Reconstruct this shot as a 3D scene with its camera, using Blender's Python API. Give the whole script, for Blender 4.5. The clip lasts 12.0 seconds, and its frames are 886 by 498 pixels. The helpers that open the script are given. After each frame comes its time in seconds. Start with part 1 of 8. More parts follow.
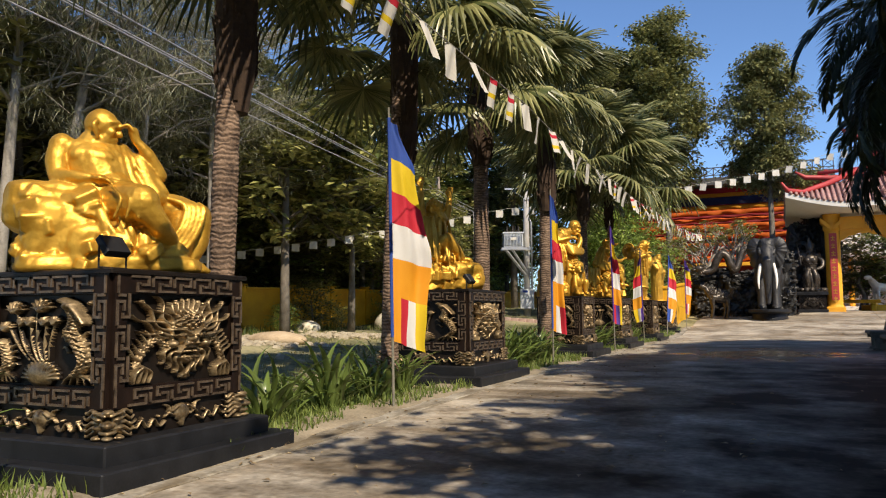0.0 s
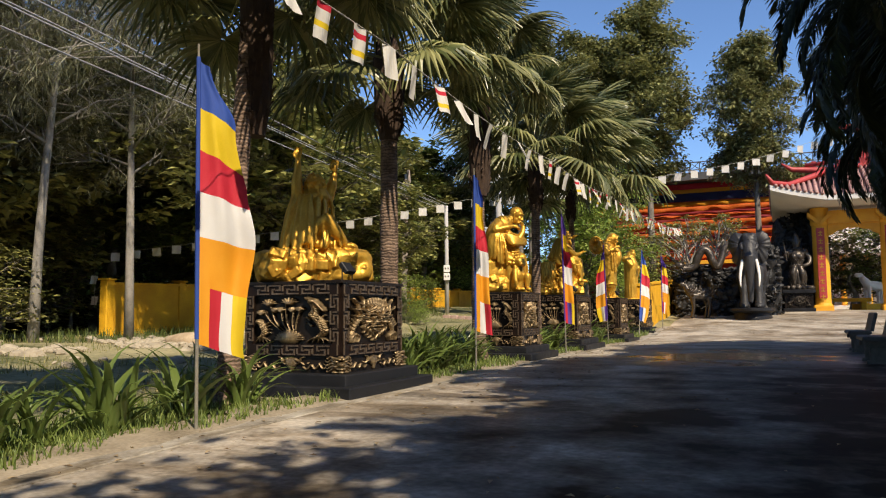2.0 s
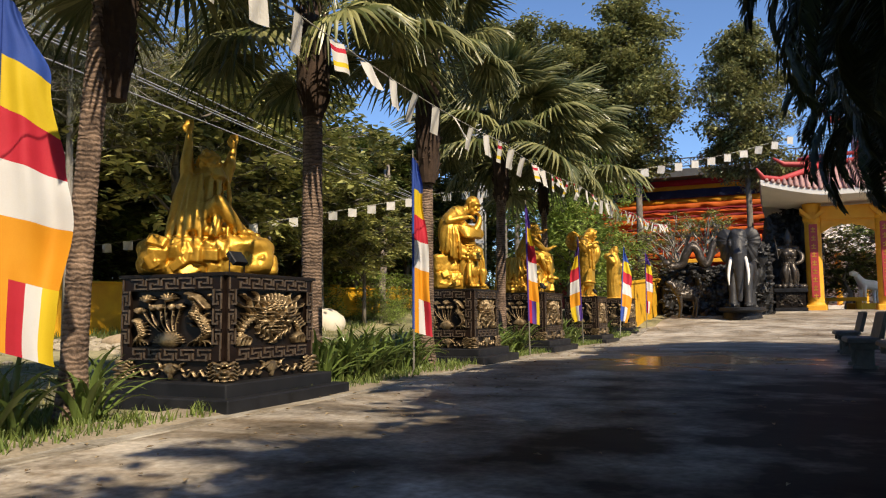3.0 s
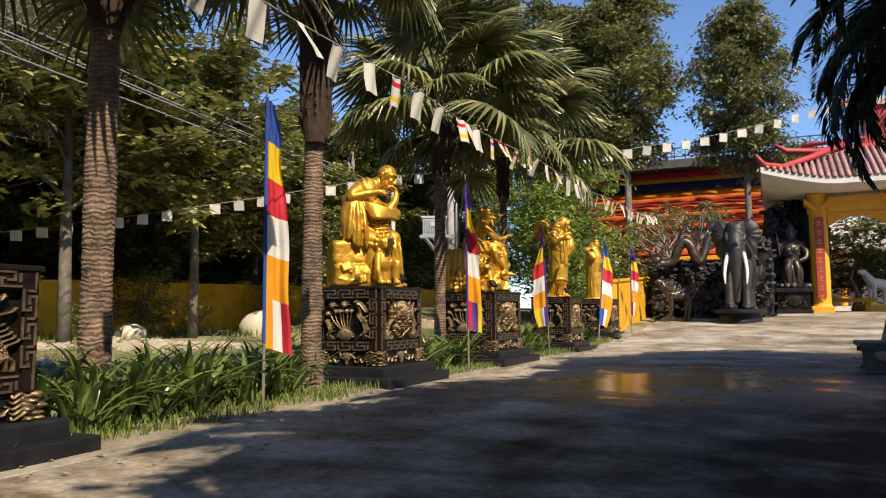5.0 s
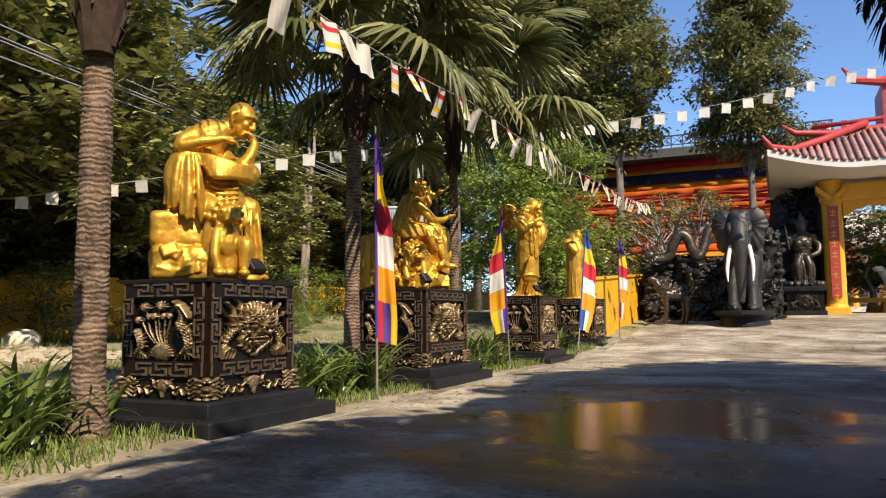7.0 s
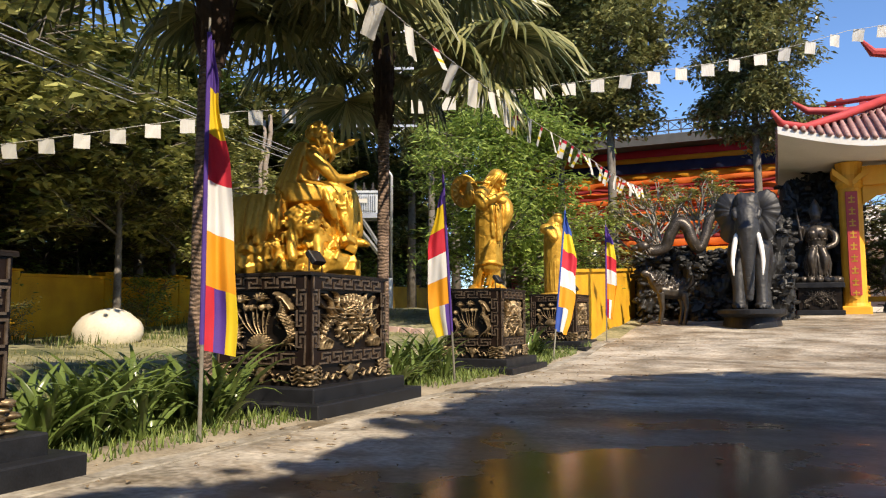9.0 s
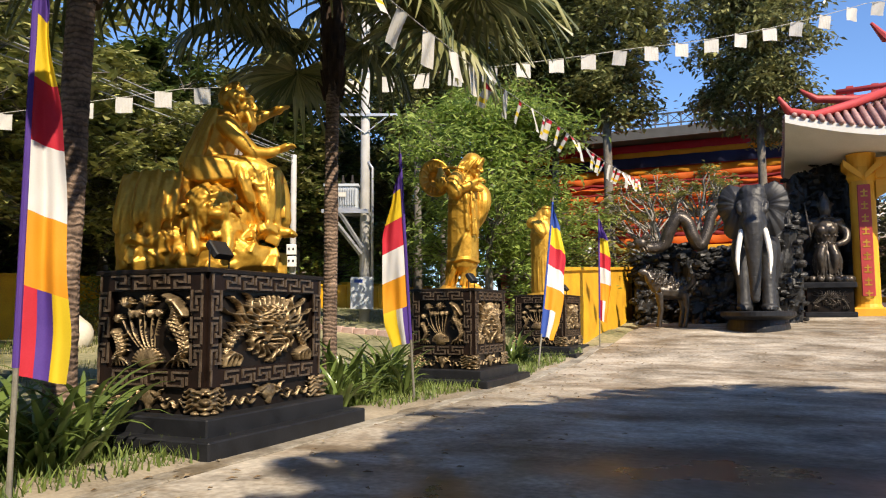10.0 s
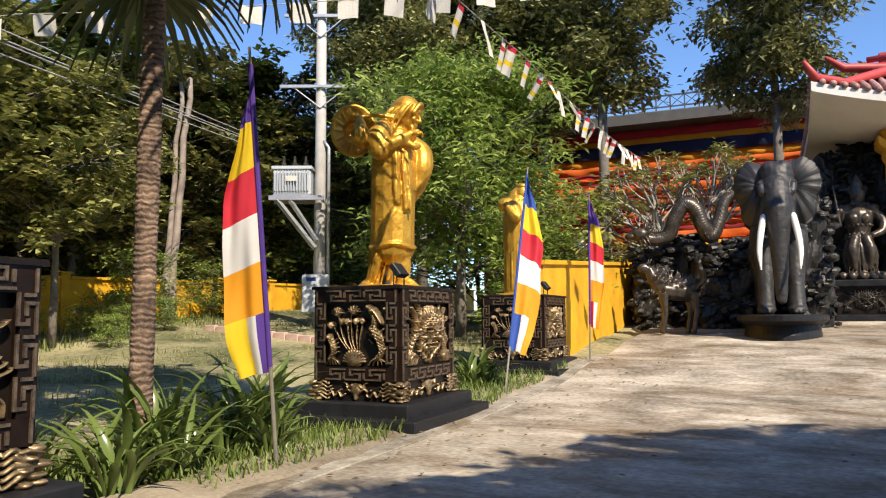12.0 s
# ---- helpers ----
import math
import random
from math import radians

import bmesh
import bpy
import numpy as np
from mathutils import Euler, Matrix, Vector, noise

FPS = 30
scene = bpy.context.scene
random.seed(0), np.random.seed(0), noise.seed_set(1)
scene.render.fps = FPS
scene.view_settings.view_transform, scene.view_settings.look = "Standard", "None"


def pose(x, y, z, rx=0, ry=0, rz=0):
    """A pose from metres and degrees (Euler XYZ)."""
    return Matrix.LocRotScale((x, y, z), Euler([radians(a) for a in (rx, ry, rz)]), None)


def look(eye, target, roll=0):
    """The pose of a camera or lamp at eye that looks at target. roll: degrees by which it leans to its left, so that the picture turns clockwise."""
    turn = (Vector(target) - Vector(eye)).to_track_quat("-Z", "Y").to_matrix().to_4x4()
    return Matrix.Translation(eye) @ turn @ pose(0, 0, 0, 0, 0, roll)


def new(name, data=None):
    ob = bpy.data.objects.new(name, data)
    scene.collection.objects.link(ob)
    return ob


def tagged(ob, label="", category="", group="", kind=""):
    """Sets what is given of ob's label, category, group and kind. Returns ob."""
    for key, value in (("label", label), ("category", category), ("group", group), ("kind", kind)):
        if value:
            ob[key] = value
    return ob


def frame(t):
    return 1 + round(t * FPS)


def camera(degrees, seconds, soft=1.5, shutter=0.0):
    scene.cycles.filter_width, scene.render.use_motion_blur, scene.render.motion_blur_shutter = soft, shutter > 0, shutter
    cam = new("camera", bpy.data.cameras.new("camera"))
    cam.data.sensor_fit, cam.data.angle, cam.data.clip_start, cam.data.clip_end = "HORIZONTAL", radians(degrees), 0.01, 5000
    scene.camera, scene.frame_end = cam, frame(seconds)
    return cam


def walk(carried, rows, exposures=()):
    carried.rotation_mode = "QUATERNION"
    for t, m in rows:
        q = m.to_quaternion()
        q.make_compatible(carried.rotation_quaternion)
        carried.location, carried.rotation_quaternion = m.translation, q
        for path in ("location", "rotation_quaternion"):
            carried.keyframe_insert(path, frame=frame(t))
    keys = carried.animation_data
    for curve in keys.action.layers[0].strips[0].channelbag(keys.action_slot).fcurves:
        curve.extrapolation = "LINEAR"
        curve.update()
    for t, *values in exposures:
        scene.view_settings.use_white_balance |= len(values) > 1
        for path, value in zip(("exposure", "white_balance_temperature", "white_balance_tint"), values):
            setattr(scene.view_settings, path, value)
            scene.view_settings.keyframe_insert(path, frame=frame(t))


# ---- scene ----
cam = camera(61.0, 12.0, 1.15)
METRES, EYE, TILT, LEAN, TURN = 20.0, 1.1, 0.0, 0.0, 24.2
ROWS = [
    (0.0, 0.0, 0.0, 0.0, 0.03, 5.01, 0.39),
    (0.5, 0.0133, 0.0219, -0.0012, 0.01, 5.04, 0.42),
    (1.0, 0.0304, 0.0439, -0.0017, 0.0, 5.05, 0.45),
    (1.5, 0.0519, 0.0678, -0.0022, 0.01, 5.05, 0.46),
    (2.0, 0.0766, 0.0954, -0.0028, -0.0, 5.05, 0.45),
    (2.5, 0.1012, 0.1276, -0.0034, -0.03, 5.05, 0.45),
    (3.0, 0.1246, 0.1622, -0.0042, -0.04, 5.08, 0.47),
    (3.5, 0.147, 0.199, -0.0048, -0.04, 5.1, 0.45),
    (5.5, 0.2062, 0.3784, 0.0022, -0.21, 5.06, 0.37),
    (6.0, 0.2201, 0.4225, 0.0037, -0.22, 5.06, 0.4),
    (6.5, 0.236, 0.4649, 0.0033, -0.21, 5.1, 0.45),
    (7.0, 0.2527, 0.5061, 0.0022, -0.24, 5.13, 0.44),
    (9.0, 0.3038, 0.6687, -0.0, -0.44, 5.14, 0.25),
    (9.5, 0.3161, 0.7079, 0.0008, -0.47, 5.12, 0.21),
    (10.0, 0.3288, 0.7484, 0.0034, -0.48, 5.1, 0.22),
    (10.5, 0.3403, 0.7913, 0.0063, -0.49, 5.09, 0.23),
    (11.0, 0.3515, 0.8356, 0.0079, -0.54, 5.11, 0.25),
    (11.5, 0.3632, 0.8772, 0.0084, -0.53, 5.15, 0.32),
    (12.0, 0.3729, 0.915, 0.0073, -0.53, 5.16, 0.3),
]
walk(cam, [(t, pose(0, 0, EYE, TILT, LEAN, TURN) @ pose(METRES * x, METRES * y, METRES * z, 90 + pitch, roll, yaw)) for t, x, y, z, yaw, pitch, roll in ROWS], ((0.0, 0.32, 6850, 11), (3.5, 0.36, 7000, 12), (6.0, 0.48, 7000, 12), (12.0, 0.66, 6700, 11)))

# ---- light ----
SUN = Vector((0.56, -0.46, 0.70)).normalized()
world = bpy.data.worlds.new("sky")
scene.world = world
world.use_nodes = True
wn = world.node_tree.nodes
sky = wn.new("ShaderNodeTexSky")
sky.sky_type = "NISHITA"
sky.sun_disc = False
sky.sun_elevation = math.asin(SUN.z)
sky.sun_rotation = math.atan2(SUN.x, SUN.y)
sky.air_density, sky.dust_density, sky.ozone_density = 0.85, 0.0, 8.0
wn["Background"].inputs["Strength"].default_value = 0.15
world.node_tree.links.new(sky.outputs["Color"], wn["Background"].inputs["Color"])
sun = new("sun", bpy.data.lights.new("sun", "SUN"))
sun.data.energy, sun.data.angle, sun.data.color = 5.0, radians(0.53), (1.0, 0.885, 0.71)
sun.matrix_world = look((0, 0, 30), Vector((0, 0, 30)) - SUN)

# ---- materials ----


def material(name, low, high, rough=0.7, metal=0.0, scale=6.0, bump=0.2, fine=60.0, spread=0.25, random_tint=0.0, gloss_low=None, translucent=0.0, depth=0.01):
    """Two scales of noise between two colours, with relief and uneven gloss."""
    m = bpy.data.materials.new(name)
    m.use_nodes = True
    nt = m.node_tree
    bs = nt.nodes["Principled BSDF"]
    co = nt.nodes.new("ShaderNodeTexCoord")
    n1, n2 = nt.nodes.new("ShaderNodeTexNoise"), nt.nodes.new("ShaderNodeTexNoise")
    n1.inputs["Scale"].default_value, n1.inputs["Detail"].default_value = scale, 5.0
    n2.inputs["Scale"].default_value, n2.inputs["Detail"].default_value = fine, 3.0
    for n in (n1, n2):
        nt.links.new(co.outputs["Object"], n.inputs["Vector"])
    mixn = nt.nodes.new("ShaderNodeMix")
    mixn.inputs[0].default_value = 0.35
    nt.links.new(n1.outputs["Fac"], mixn.inputs[2])
    nt.links.new(n2.outputs["Fac"], mixn.inputs[3])
    ramp = nt.nodes.new("ShaderNodeValToRGB")
    ramp.color_ramp.elements[0].position, ramp.color_ramp.elements[1].position = 0.5 - spread, 0.5 + spread
    ramp.color_ramp.elements[0].color, ramp.color_ramp.elements[1].color = (*low, 1), (*high, 1)
    nt.links.new(mixn.outputs[0], ramp.inputs["Fac"])
    colour = ramp.outputs["Color"]
    if random_tint:
        info, hue = nt.nodes.new("ShaderNodeObjectInfo"), nt.nodes.new("ShaderNodeHueSaturation")
        span = nt.nodes.new("ShaderNodeMapRange")
        span.inputs["To Min"].default_value, span.inputs["To Max"].default_value = 1 - random_tint, 1 + random_tint
        nt.links.new(info.outputs["Random"], span.inputs["Value"])
        nt.links.new(span.outputs["Result"], hue.inputs["Value"])
        nt.links.new(colour, hue.inputs["Color"])
        colour = hue.outputs["Color"]
    nt.links.new(colour, bs.inputs["Base Color"])
    bs.inputs["Metallic"].default_value = metal
    rr = nt.nodes.new("ShaderNodeMapRange")
    rr.inputs["From Min"].default_value, rr.inputs["From Max"].default_value = 0.3, 0.7
    rr.inputs["To Min"].default_value, rr.inputs["To Max"].default_value = (rough if gloss_low is None else gloss_low), rough
    nt.links.new(n1.outputs["Fac"], rr.inputs["Value"])
    nt.links.new(rr.outputs["Result"], bs.inputs["Roughness"])
    if bump:
        b = nt.nodes.new("ShaderNodeBump")
        b.inputs["Strength"].default_value, b.inputs["Distance"].default_value = bump, depth
        nt.links.new(mixn.outputs[0], b.inputs["Height"])
        nt.links.new(b.outputs["Normal"], bs.inputs["Normal"])
    if translucent:
        tr, mx = nt.nodes.new("ShaderNodeBsdfTranslucent"), nt.nodes.new("ShaderNodeMixShader")
        nt.links.new(colour, tr.inputs["Color"])
        mx.inputs["Fac"].default_value = translucent
        nt.links.new(bs.outputs["BSDF"], mx.inputs[1])
        nt.links.new(tr.outputs["BSDF"], mx.inputs[2])
        nt.links.new(mx.outputs["Shader"], nt.nodes["Material Output"].inputs["Surface"])
    return m


def leaf_material(name, low, high, rough=0.45, translucent=0.3):
    """Leaves: a tint for each island, and light that shines through."""
    m = bpy.data.materials.new(name)
    m.use_nodes = True
    nt = m.node_tree
    bs = nt.nodes["Principled BSDF"]
    geo, ramp = nt.nodes.new("ShaderNodeNewGeometry"), nt.nodes.new("ShaderNodeValToRGB")
    ramp.color_ramp.elements[0].color, ramp.color_ramp.elements[1].color = (*low, 1), (*high, 1)
    nt.links.new(geo.outputs["Random Per Island"], ramp.inputs["Fac"])
    info, hue, span = nt.nodes.new("ShaderNodeObjectInfo"), nt.nodes.new("ShaderNodeHueSaturation"), nt.nodes.new("ShaderNodeMapRange")
    span.inputs["To Min"].default_value, span.inputs["To Max"].default_value = 0.75, 1.25
    nt.links.new(info.outputs["Random"], span.inputs["Value"])
    nt.links.new(span.outputs["Result"], hue.inputs["Value"])
    nt.links.new(ramp.outputs["Color"], hue.inputs["Color"])
    nt.links.new(hue.outputs["Color"], bs.inputs["Base Color"])
    bs.inputs["Roughness"].default_value = rough
    tr, mx = nt.nodes.new("ShaderNodeBsdfTranslucent"), nt.nodes.new("ShaderNodeMixShader")
    nt.links.new(hue.outputs["Color"], tr.inputs["Color"])
    mx.inputs["Fac"].default_value = translucent
    nt.links.new(bs.outputs["BSDF"], mx.inputs[1])
    nt.links.new(tr.outputs["BSDF"], mx.inputs[2])
    nt.links.new(mx.outputs["Shader"], nt.nodes["Material Output"].inputs["Surface"])
    return m


GOLD = material("gold_paint", (0.45, 0.225, 0.024), (0.74, 0.44, 0.066), 0.52, 0.64, 4.0, 0.45, 34.0, gloss_low=0.36, depth=0.014)
BRONZE = material("bronze_gilt", (0.07, 0.045, 0.024), (0.46, 0.34, 0.19), 0.54, 0.65, 11.0, 0.5, 60.0, spread=0.18, gloss_low=0.26)
DARK_STONE = material("black_lacquer_stone", (0.006, 0.0045, 0.004), (0.019, 0.014, 0.011), 0.45, 0.0, 9.0, 0.25, 90.0, gloss_low=0.3)
BROWN_FRAME = material("brown_lacquer_frame", (0.006, 0.004, 0.003), (0.020, 0.011, 0.008), 0.55, 0.0, 11.0, 0.25, 80.0, gloss_low=0.3)
KEY_EDGE = material("rubbed_bronze_key", (0.035, 0.024, 0.017), (0.20, 0.145, 0.10), 0.40, 0.35, 16.0, 0.3, 90.0, spread=0.2)
BLACK_PLINTH = material("black_painted_plinth", (0.007, 0.0075, 0.009), (0.024, 0.025, 0.029), 0.55, 0.0, 5.0, 0.2, 70.0, gloss_low=0.35)
for lacquer in (DARK_STONE, BROWN_FRAME, BLACK_PLINTH):
    lacquer.node_tree.nodes["Principled BSDF"].inputs["Specular IOR Level"].default_value = 0.16
YELLOW = material("yellow_wall_paint", (0.52, 0.24, 0.008), (0.83, 0.46, 0.015), 0.75, 0.0, 1.4, 0.3, 30.0, spread=0.2)
YELLOW_DEEP = material("orange_yellow_column_paint", (0.66, 0.30, 0.015), (0.82, 0.42, 0.03), 0.6, 0.0, 3.0, 0.2, 40.0)
TRUNK = material("palm_trunk_bark", (0.034, 0.020, 0.014), (0.30, 0.205, 0.145), 0.9, 0.0, 6.0, 0.9, 38.0, spread=0.18, depth=0.02)
def ringed(m, per_metre, strength, depth):
    """Adds the leaf scars' rings to a palm trunk."""
    nt = m.node_tree
    bs = nt.nodes["Principled BSDF"]
    co, wv, bp = nt.nodes.new("ShaderNodeTexCoord"), nt.nodes.new("ShaderNodeTexWave"), nt.nodes.new("ShaderNodeBump")
    wv.bands_direction = "Z"
    wv.inputs["Scale"].default_value, wv.inputs["Distortion"].default_value, wv.inputs["Detail"].default_value = per_metre * 0.314, 7.5, 7.0
    wv.inputs["Detail Scale"].default_value = 1.4
    bp.inputs["Strength"].default_value, bp.inputs["Distance"].default_value = strength, depth
    nt.links.new(co.outputs["Object"], wv.inputs["Vector"])
    nt.links.new(wv.outputs["Fac"], bp.inputs["Height"])
    old = bs.inputs["Normal"].links[0].from_socket
    nt.links.new(old, bp.inputs["Normal"])
    nt.links.new(bp.outputs["Normal"], bs.inputs["Normal"])
    mx = nt.nodes.new("ShaderNodeMix")
    mx.data_type, mx.blend_type = "RGBA", "MULTIPLY"
    col = bs.inputs["Base Color"].links[0].from_socket
    rp = nt.nodes.new("ShaderNodeMapRange")
    rp.inputs["From Max"].default_value = 0.45
    rp.inputs["To Min"].default_value, rp.inputs["To Max"].default_value = 0.56, 1.10
    nt.links.new(wv.outputs["Fac"], rp.inputs["Value"])
    mx.inputs[0].default_value = 1.0
    nt.links.new(col, mx.inputs[6])
    nt.links.new(rp.outputs["Result"], mx.inputs[7])
    nt.links.new(mx.outputs[2], bs.inputs["Base Color"])


ringed(TRUNK, 21, 0.6, 0.014)
BARK = material("tree_bark", (0.06, 0.05, 0.04), (0.26, 0.23, 0.19), 0.9, 0.0, 5.0, 0.8, 40.0, depth=0.02)
FIBRE = material("palm_fibre", (0.022, 0.013, 0.009), (0.075, 0.045, 0.028), 0.95, 0.0, 14.0, 0.8, 70.0)
CONCRETE = material("concrete_road", (0.165, 0.142, 0.110), (0.62, 0.56, 0.470), 0.82, 0.0, 0.8, 0.35, 18.0, spread=0.15, gloss_low=0.40)
CONCRETE.node_tree.nodes["Noise Texture"].inputs["Roughness"].default_value = 0.72
def wet_or_shade_patch(m, cx, cy, rx, ry, colour, gloss, ragged, soft, shine=0.16):
    """Darkens and re-glosses a place with a ragged rim: standing water or painted shade."""
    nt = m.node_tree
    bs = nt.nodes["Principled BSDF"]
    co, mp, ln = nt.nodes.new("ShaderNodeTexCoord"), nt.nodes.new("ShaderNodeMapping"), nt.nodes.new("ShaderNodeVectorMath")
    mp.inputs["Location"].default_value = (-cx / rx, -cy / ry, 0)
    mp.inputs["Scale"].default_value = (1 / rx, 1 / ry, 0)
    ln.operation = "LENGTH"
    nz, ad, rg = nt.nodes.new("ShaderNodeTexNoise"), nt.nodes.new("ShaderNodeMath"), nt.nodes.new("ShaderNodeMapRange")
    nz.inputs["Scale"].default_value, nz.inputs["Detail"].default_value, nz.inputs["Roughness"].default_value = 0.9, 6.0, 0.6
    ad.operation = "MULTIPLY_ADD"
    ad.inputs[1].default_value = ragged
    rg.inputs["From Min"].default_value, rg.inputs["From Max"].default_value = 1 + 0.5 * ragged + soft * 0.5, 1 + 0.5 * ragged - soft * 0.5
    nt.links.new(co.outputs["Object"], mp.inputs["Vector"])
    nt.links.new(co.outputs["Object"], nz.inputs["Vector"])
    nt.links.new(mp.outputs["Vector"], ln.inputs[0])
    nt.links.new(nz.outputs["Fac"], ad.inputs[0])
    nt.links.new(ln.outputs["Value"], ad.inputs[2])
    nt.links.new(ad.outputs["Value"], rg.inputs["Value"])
    for key, patch_value in (("Base Color", (*colour, 1)), ("Roughness", gloss), ("Specular IOR Level", shine)):
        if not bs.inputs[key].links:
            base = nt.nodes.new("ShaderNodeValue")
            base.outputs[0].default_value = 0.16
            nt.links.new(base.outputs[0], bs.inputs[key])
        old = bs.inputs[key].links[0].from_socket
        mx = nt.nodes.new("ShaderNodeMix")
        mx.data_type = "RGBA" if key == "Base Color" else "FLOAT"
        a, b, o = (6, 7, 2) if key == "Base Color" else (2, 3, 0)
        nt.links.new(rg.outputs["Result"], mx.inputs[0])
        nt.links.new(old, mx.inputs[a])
        mx.inputs[b].default_value = patch_value
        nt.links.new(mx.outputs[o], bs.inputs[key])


def streaked(m, stain, sx, sy, strength):
    """Adds long damp streaks and brown stains over a surface."""
    nt = m.node_tree
    bs = nt.nodes["Principled BSDF"]
    co, mp = nt.nodes.new("ShaderNodeTexCoord"), nt.nodes.new("ShaderNodeMapping")
    nz, rg, mx = nt.nodes.new("ShaderNodeTexNoise"), nt.nodes.new("ShaderNodeMapRange"), nt.nodes.new("ShaderNodeMix")
    mp.inputs["Scale"].default_value = (sx, sy, 1)
    mp.inputs["Rotation"].default_value = (0, 0, 0.25)
    nz.inputs["Scale"].default_value, nz.inputs["Detail"].default_value, nz.inputs["Roughness"].default_value = 1.0, 7.0, 0.68
    nz.inputs["Distortion"].default_value = 0.6
    rg.inputs["From Min"].default_value, rg.inputs["From Max"].default_value = 0.46, 0.64
    rg.inputs["To Max"].default_value = strength
    mx.data_type, mx.blend_type = "RGBA", "MULTIPLY"
    old = bs.inputs["Base Color"].links[0].from_socket
    nt.links.new(co.outputs["Object"], mp.inputs["Vector"])
    nt.links.new(mp.outputs["Vector"], nz.inputs["Vector"])
    nt.links.new(nz.outputs["Fac"], rg.inputs["Value"])
    nt.links.new(rg.outputs["Result"], mx.inputs[0])
    nt.links.new(old, mx.inputs[6])
    mx.inputs[7].default_value = (*stain, 1)
    nt.links.new(mx.outputs[2], bs.inputs["Base Color"])


# Right side: damp, with the trees' shade also put into its near-black colour.
wet_or_shade_patch(CONCRETE, 3.6, 8.0, 5.0, 15.5, (0.022, 0.017, 0.0115), 0.60, 3.0, 1.0, 0.05)
wet_or_shade_patch(CONCRETE, -0.4, 18.7, 1.9, 2.5, (0.055, 0.045, 0.034), 0.19, 3.2, 0.9, 0.45)
streaked(CONCRETE, (0.42, 0.36, 0.29), 0.35, 0.75, 0.9)
streaked(CONCRETE, (0.62, 0.53, 0.42), 1.7, 2.6, 0.65)
ROAD_EDGE = material("weathered_concrete_edge", (0.15, 0.13, 0.10), (0.42, 0.385, 0.32), 0.88, 0.0, 2.2, 0.6, 26.0, spread=0.15, depth=0.02)
streaked(ROAD_EDGE, (0.50, 0.42, 0.30), 2.6, 1.1, 0.9)
SOIL = material("lawn_soil", (0.055, 0.068, 0.020), (0.36, 0.32, 0.18), 0.95, 0.0, 0.45, 0.6, 9.0, spread=0.12, depth=0.03)
GRASS = leaf_material("grass_blade", (0.055, 0.095, 0.014), (0.20, 0.25, 0.06), 0.6, 0.25)
LILY = leaf_material("lily_leaf", (0.032, 0.068, 0.015), (0.19, 0.25, 0.065), 0.24, 0.25)
DRY = leaf_material("dry_lawn_blade", (0.10, 0.12, 0.03), (0.36, 0.32, 0.14), 0.7, 0.25)
LEAF_DARK = leaf_material("dark_tree_leaf", (0.035, 0.06, 0.015), (0.16, 0.20, 0.045), 0.36, 0.25)
LEAF_OLIVE = leaf_material("olive_tree_leaf", (0.06, 0.075, 0.020), (0.36, 0.34, 0.11), 0.30, 0.25)
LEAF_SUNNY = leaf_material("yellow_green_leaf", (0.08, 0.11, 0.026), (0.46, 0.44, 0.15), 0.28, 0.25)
LEAF_GREY = leaf_material("grey_green_needle", (0.11, 0.12, 0.06), (0.38, 0.37, 0.23), 0.5, 0.3)
LEAF_CANOPY = leaf_material("dull_canopy_leaf", (0.07, 0.085, 0.028), (0.38, 0.37, 0.15), 0.30, 0.25)
LEAF_FRESH = leaf_material("fresh_green_leaf", (0.11, 0.18, 0.030), (0.44, 0.54, 0.14), 0.36, 0.45)
FAN_LEAF = leaf_material("fan_palm_leaf", (0.07, 0.09, 0.028), (0.34, 0.33, 0.14), 0.34, 0.25)
# Darker than the leaf itself: the canopy's shade is mixed into the colour.
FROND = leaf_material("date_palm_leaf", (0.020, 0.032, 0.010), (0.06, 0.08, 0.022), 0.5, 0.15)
ELEPHANT = material("grey_painted_elephant_skin", (0.011, 0.011, 0.0125), (0.034, 0.034, 0.036), 0.60, 0.0, 5.0, 0.6, 45.0, spread=0.3, gloss_low=0.48, depth=0.015)
TUSK = material("white_tusk", (0.66, 0.63, 0.56), (0.82, 0.80, 0.75), 0.35, 0.0, 6.0, 0.05)
BLACK_ROCK = material("black_painted_rockwork", (0.004, 0.004, 0.004), (0.018, 0.017, 0.016), 0.62, 0.0, 3.0, 1.0, 14.0, gloss_low=0.42, depth=0.04)
BLACK_BRONZE = material("black_bronze_statue", (0.016, 0.014, 0.012), (0.12, 0.10, 0.082), 0.42, 0.5, 9.0, 0.6, 40.0, gloss_low=0.30)
WHITE_PLASTER = material("white_plaster_soffit", (0.62, 0.60, 0.55), (0.80, 0.78, 0.73), 0.85, 0.0, 1.2, 0.2, 20.0)
RED_PAINT = material("dark_red_paint", (0.33, 0.03, 0.03), (0.50, 0.06, 0.055), 0.5, 0.0, 3.0, 0.15)
ROOF_TILE = material("faded_red_roof_tile", (0.20, 0.085, 0.075), (0.52, 0.33, 0.29), 0.6, 0.0, 3.5, 0.4, 30.0, random_tint=0.25)
STEEL = material("galvanised_steel", (0.32, 0.33, 0.35), (0.52, 0.53, 0.55), 0.45, 0.7, 5.0, 0.1)
SLATE = material("dark_grey_roof_edge", (0.05, 0.053, 0.06), (0.10, 0.104, 0.115), 0.7, 0.0, 2.0, 0.2)
GREY_BOX = material("grey_enamel", (0.40, 0.43, 0.46), (0.52, 0.55, 0.58), 0.4, 0.0, 5.0, 0.05)
POLE_CONCRETE = material("pole_concrete", (0.33, 0.32, 0.30), (0.55, 0.53, 0.50), 0.85, 0.0, 3.0, 0.3)
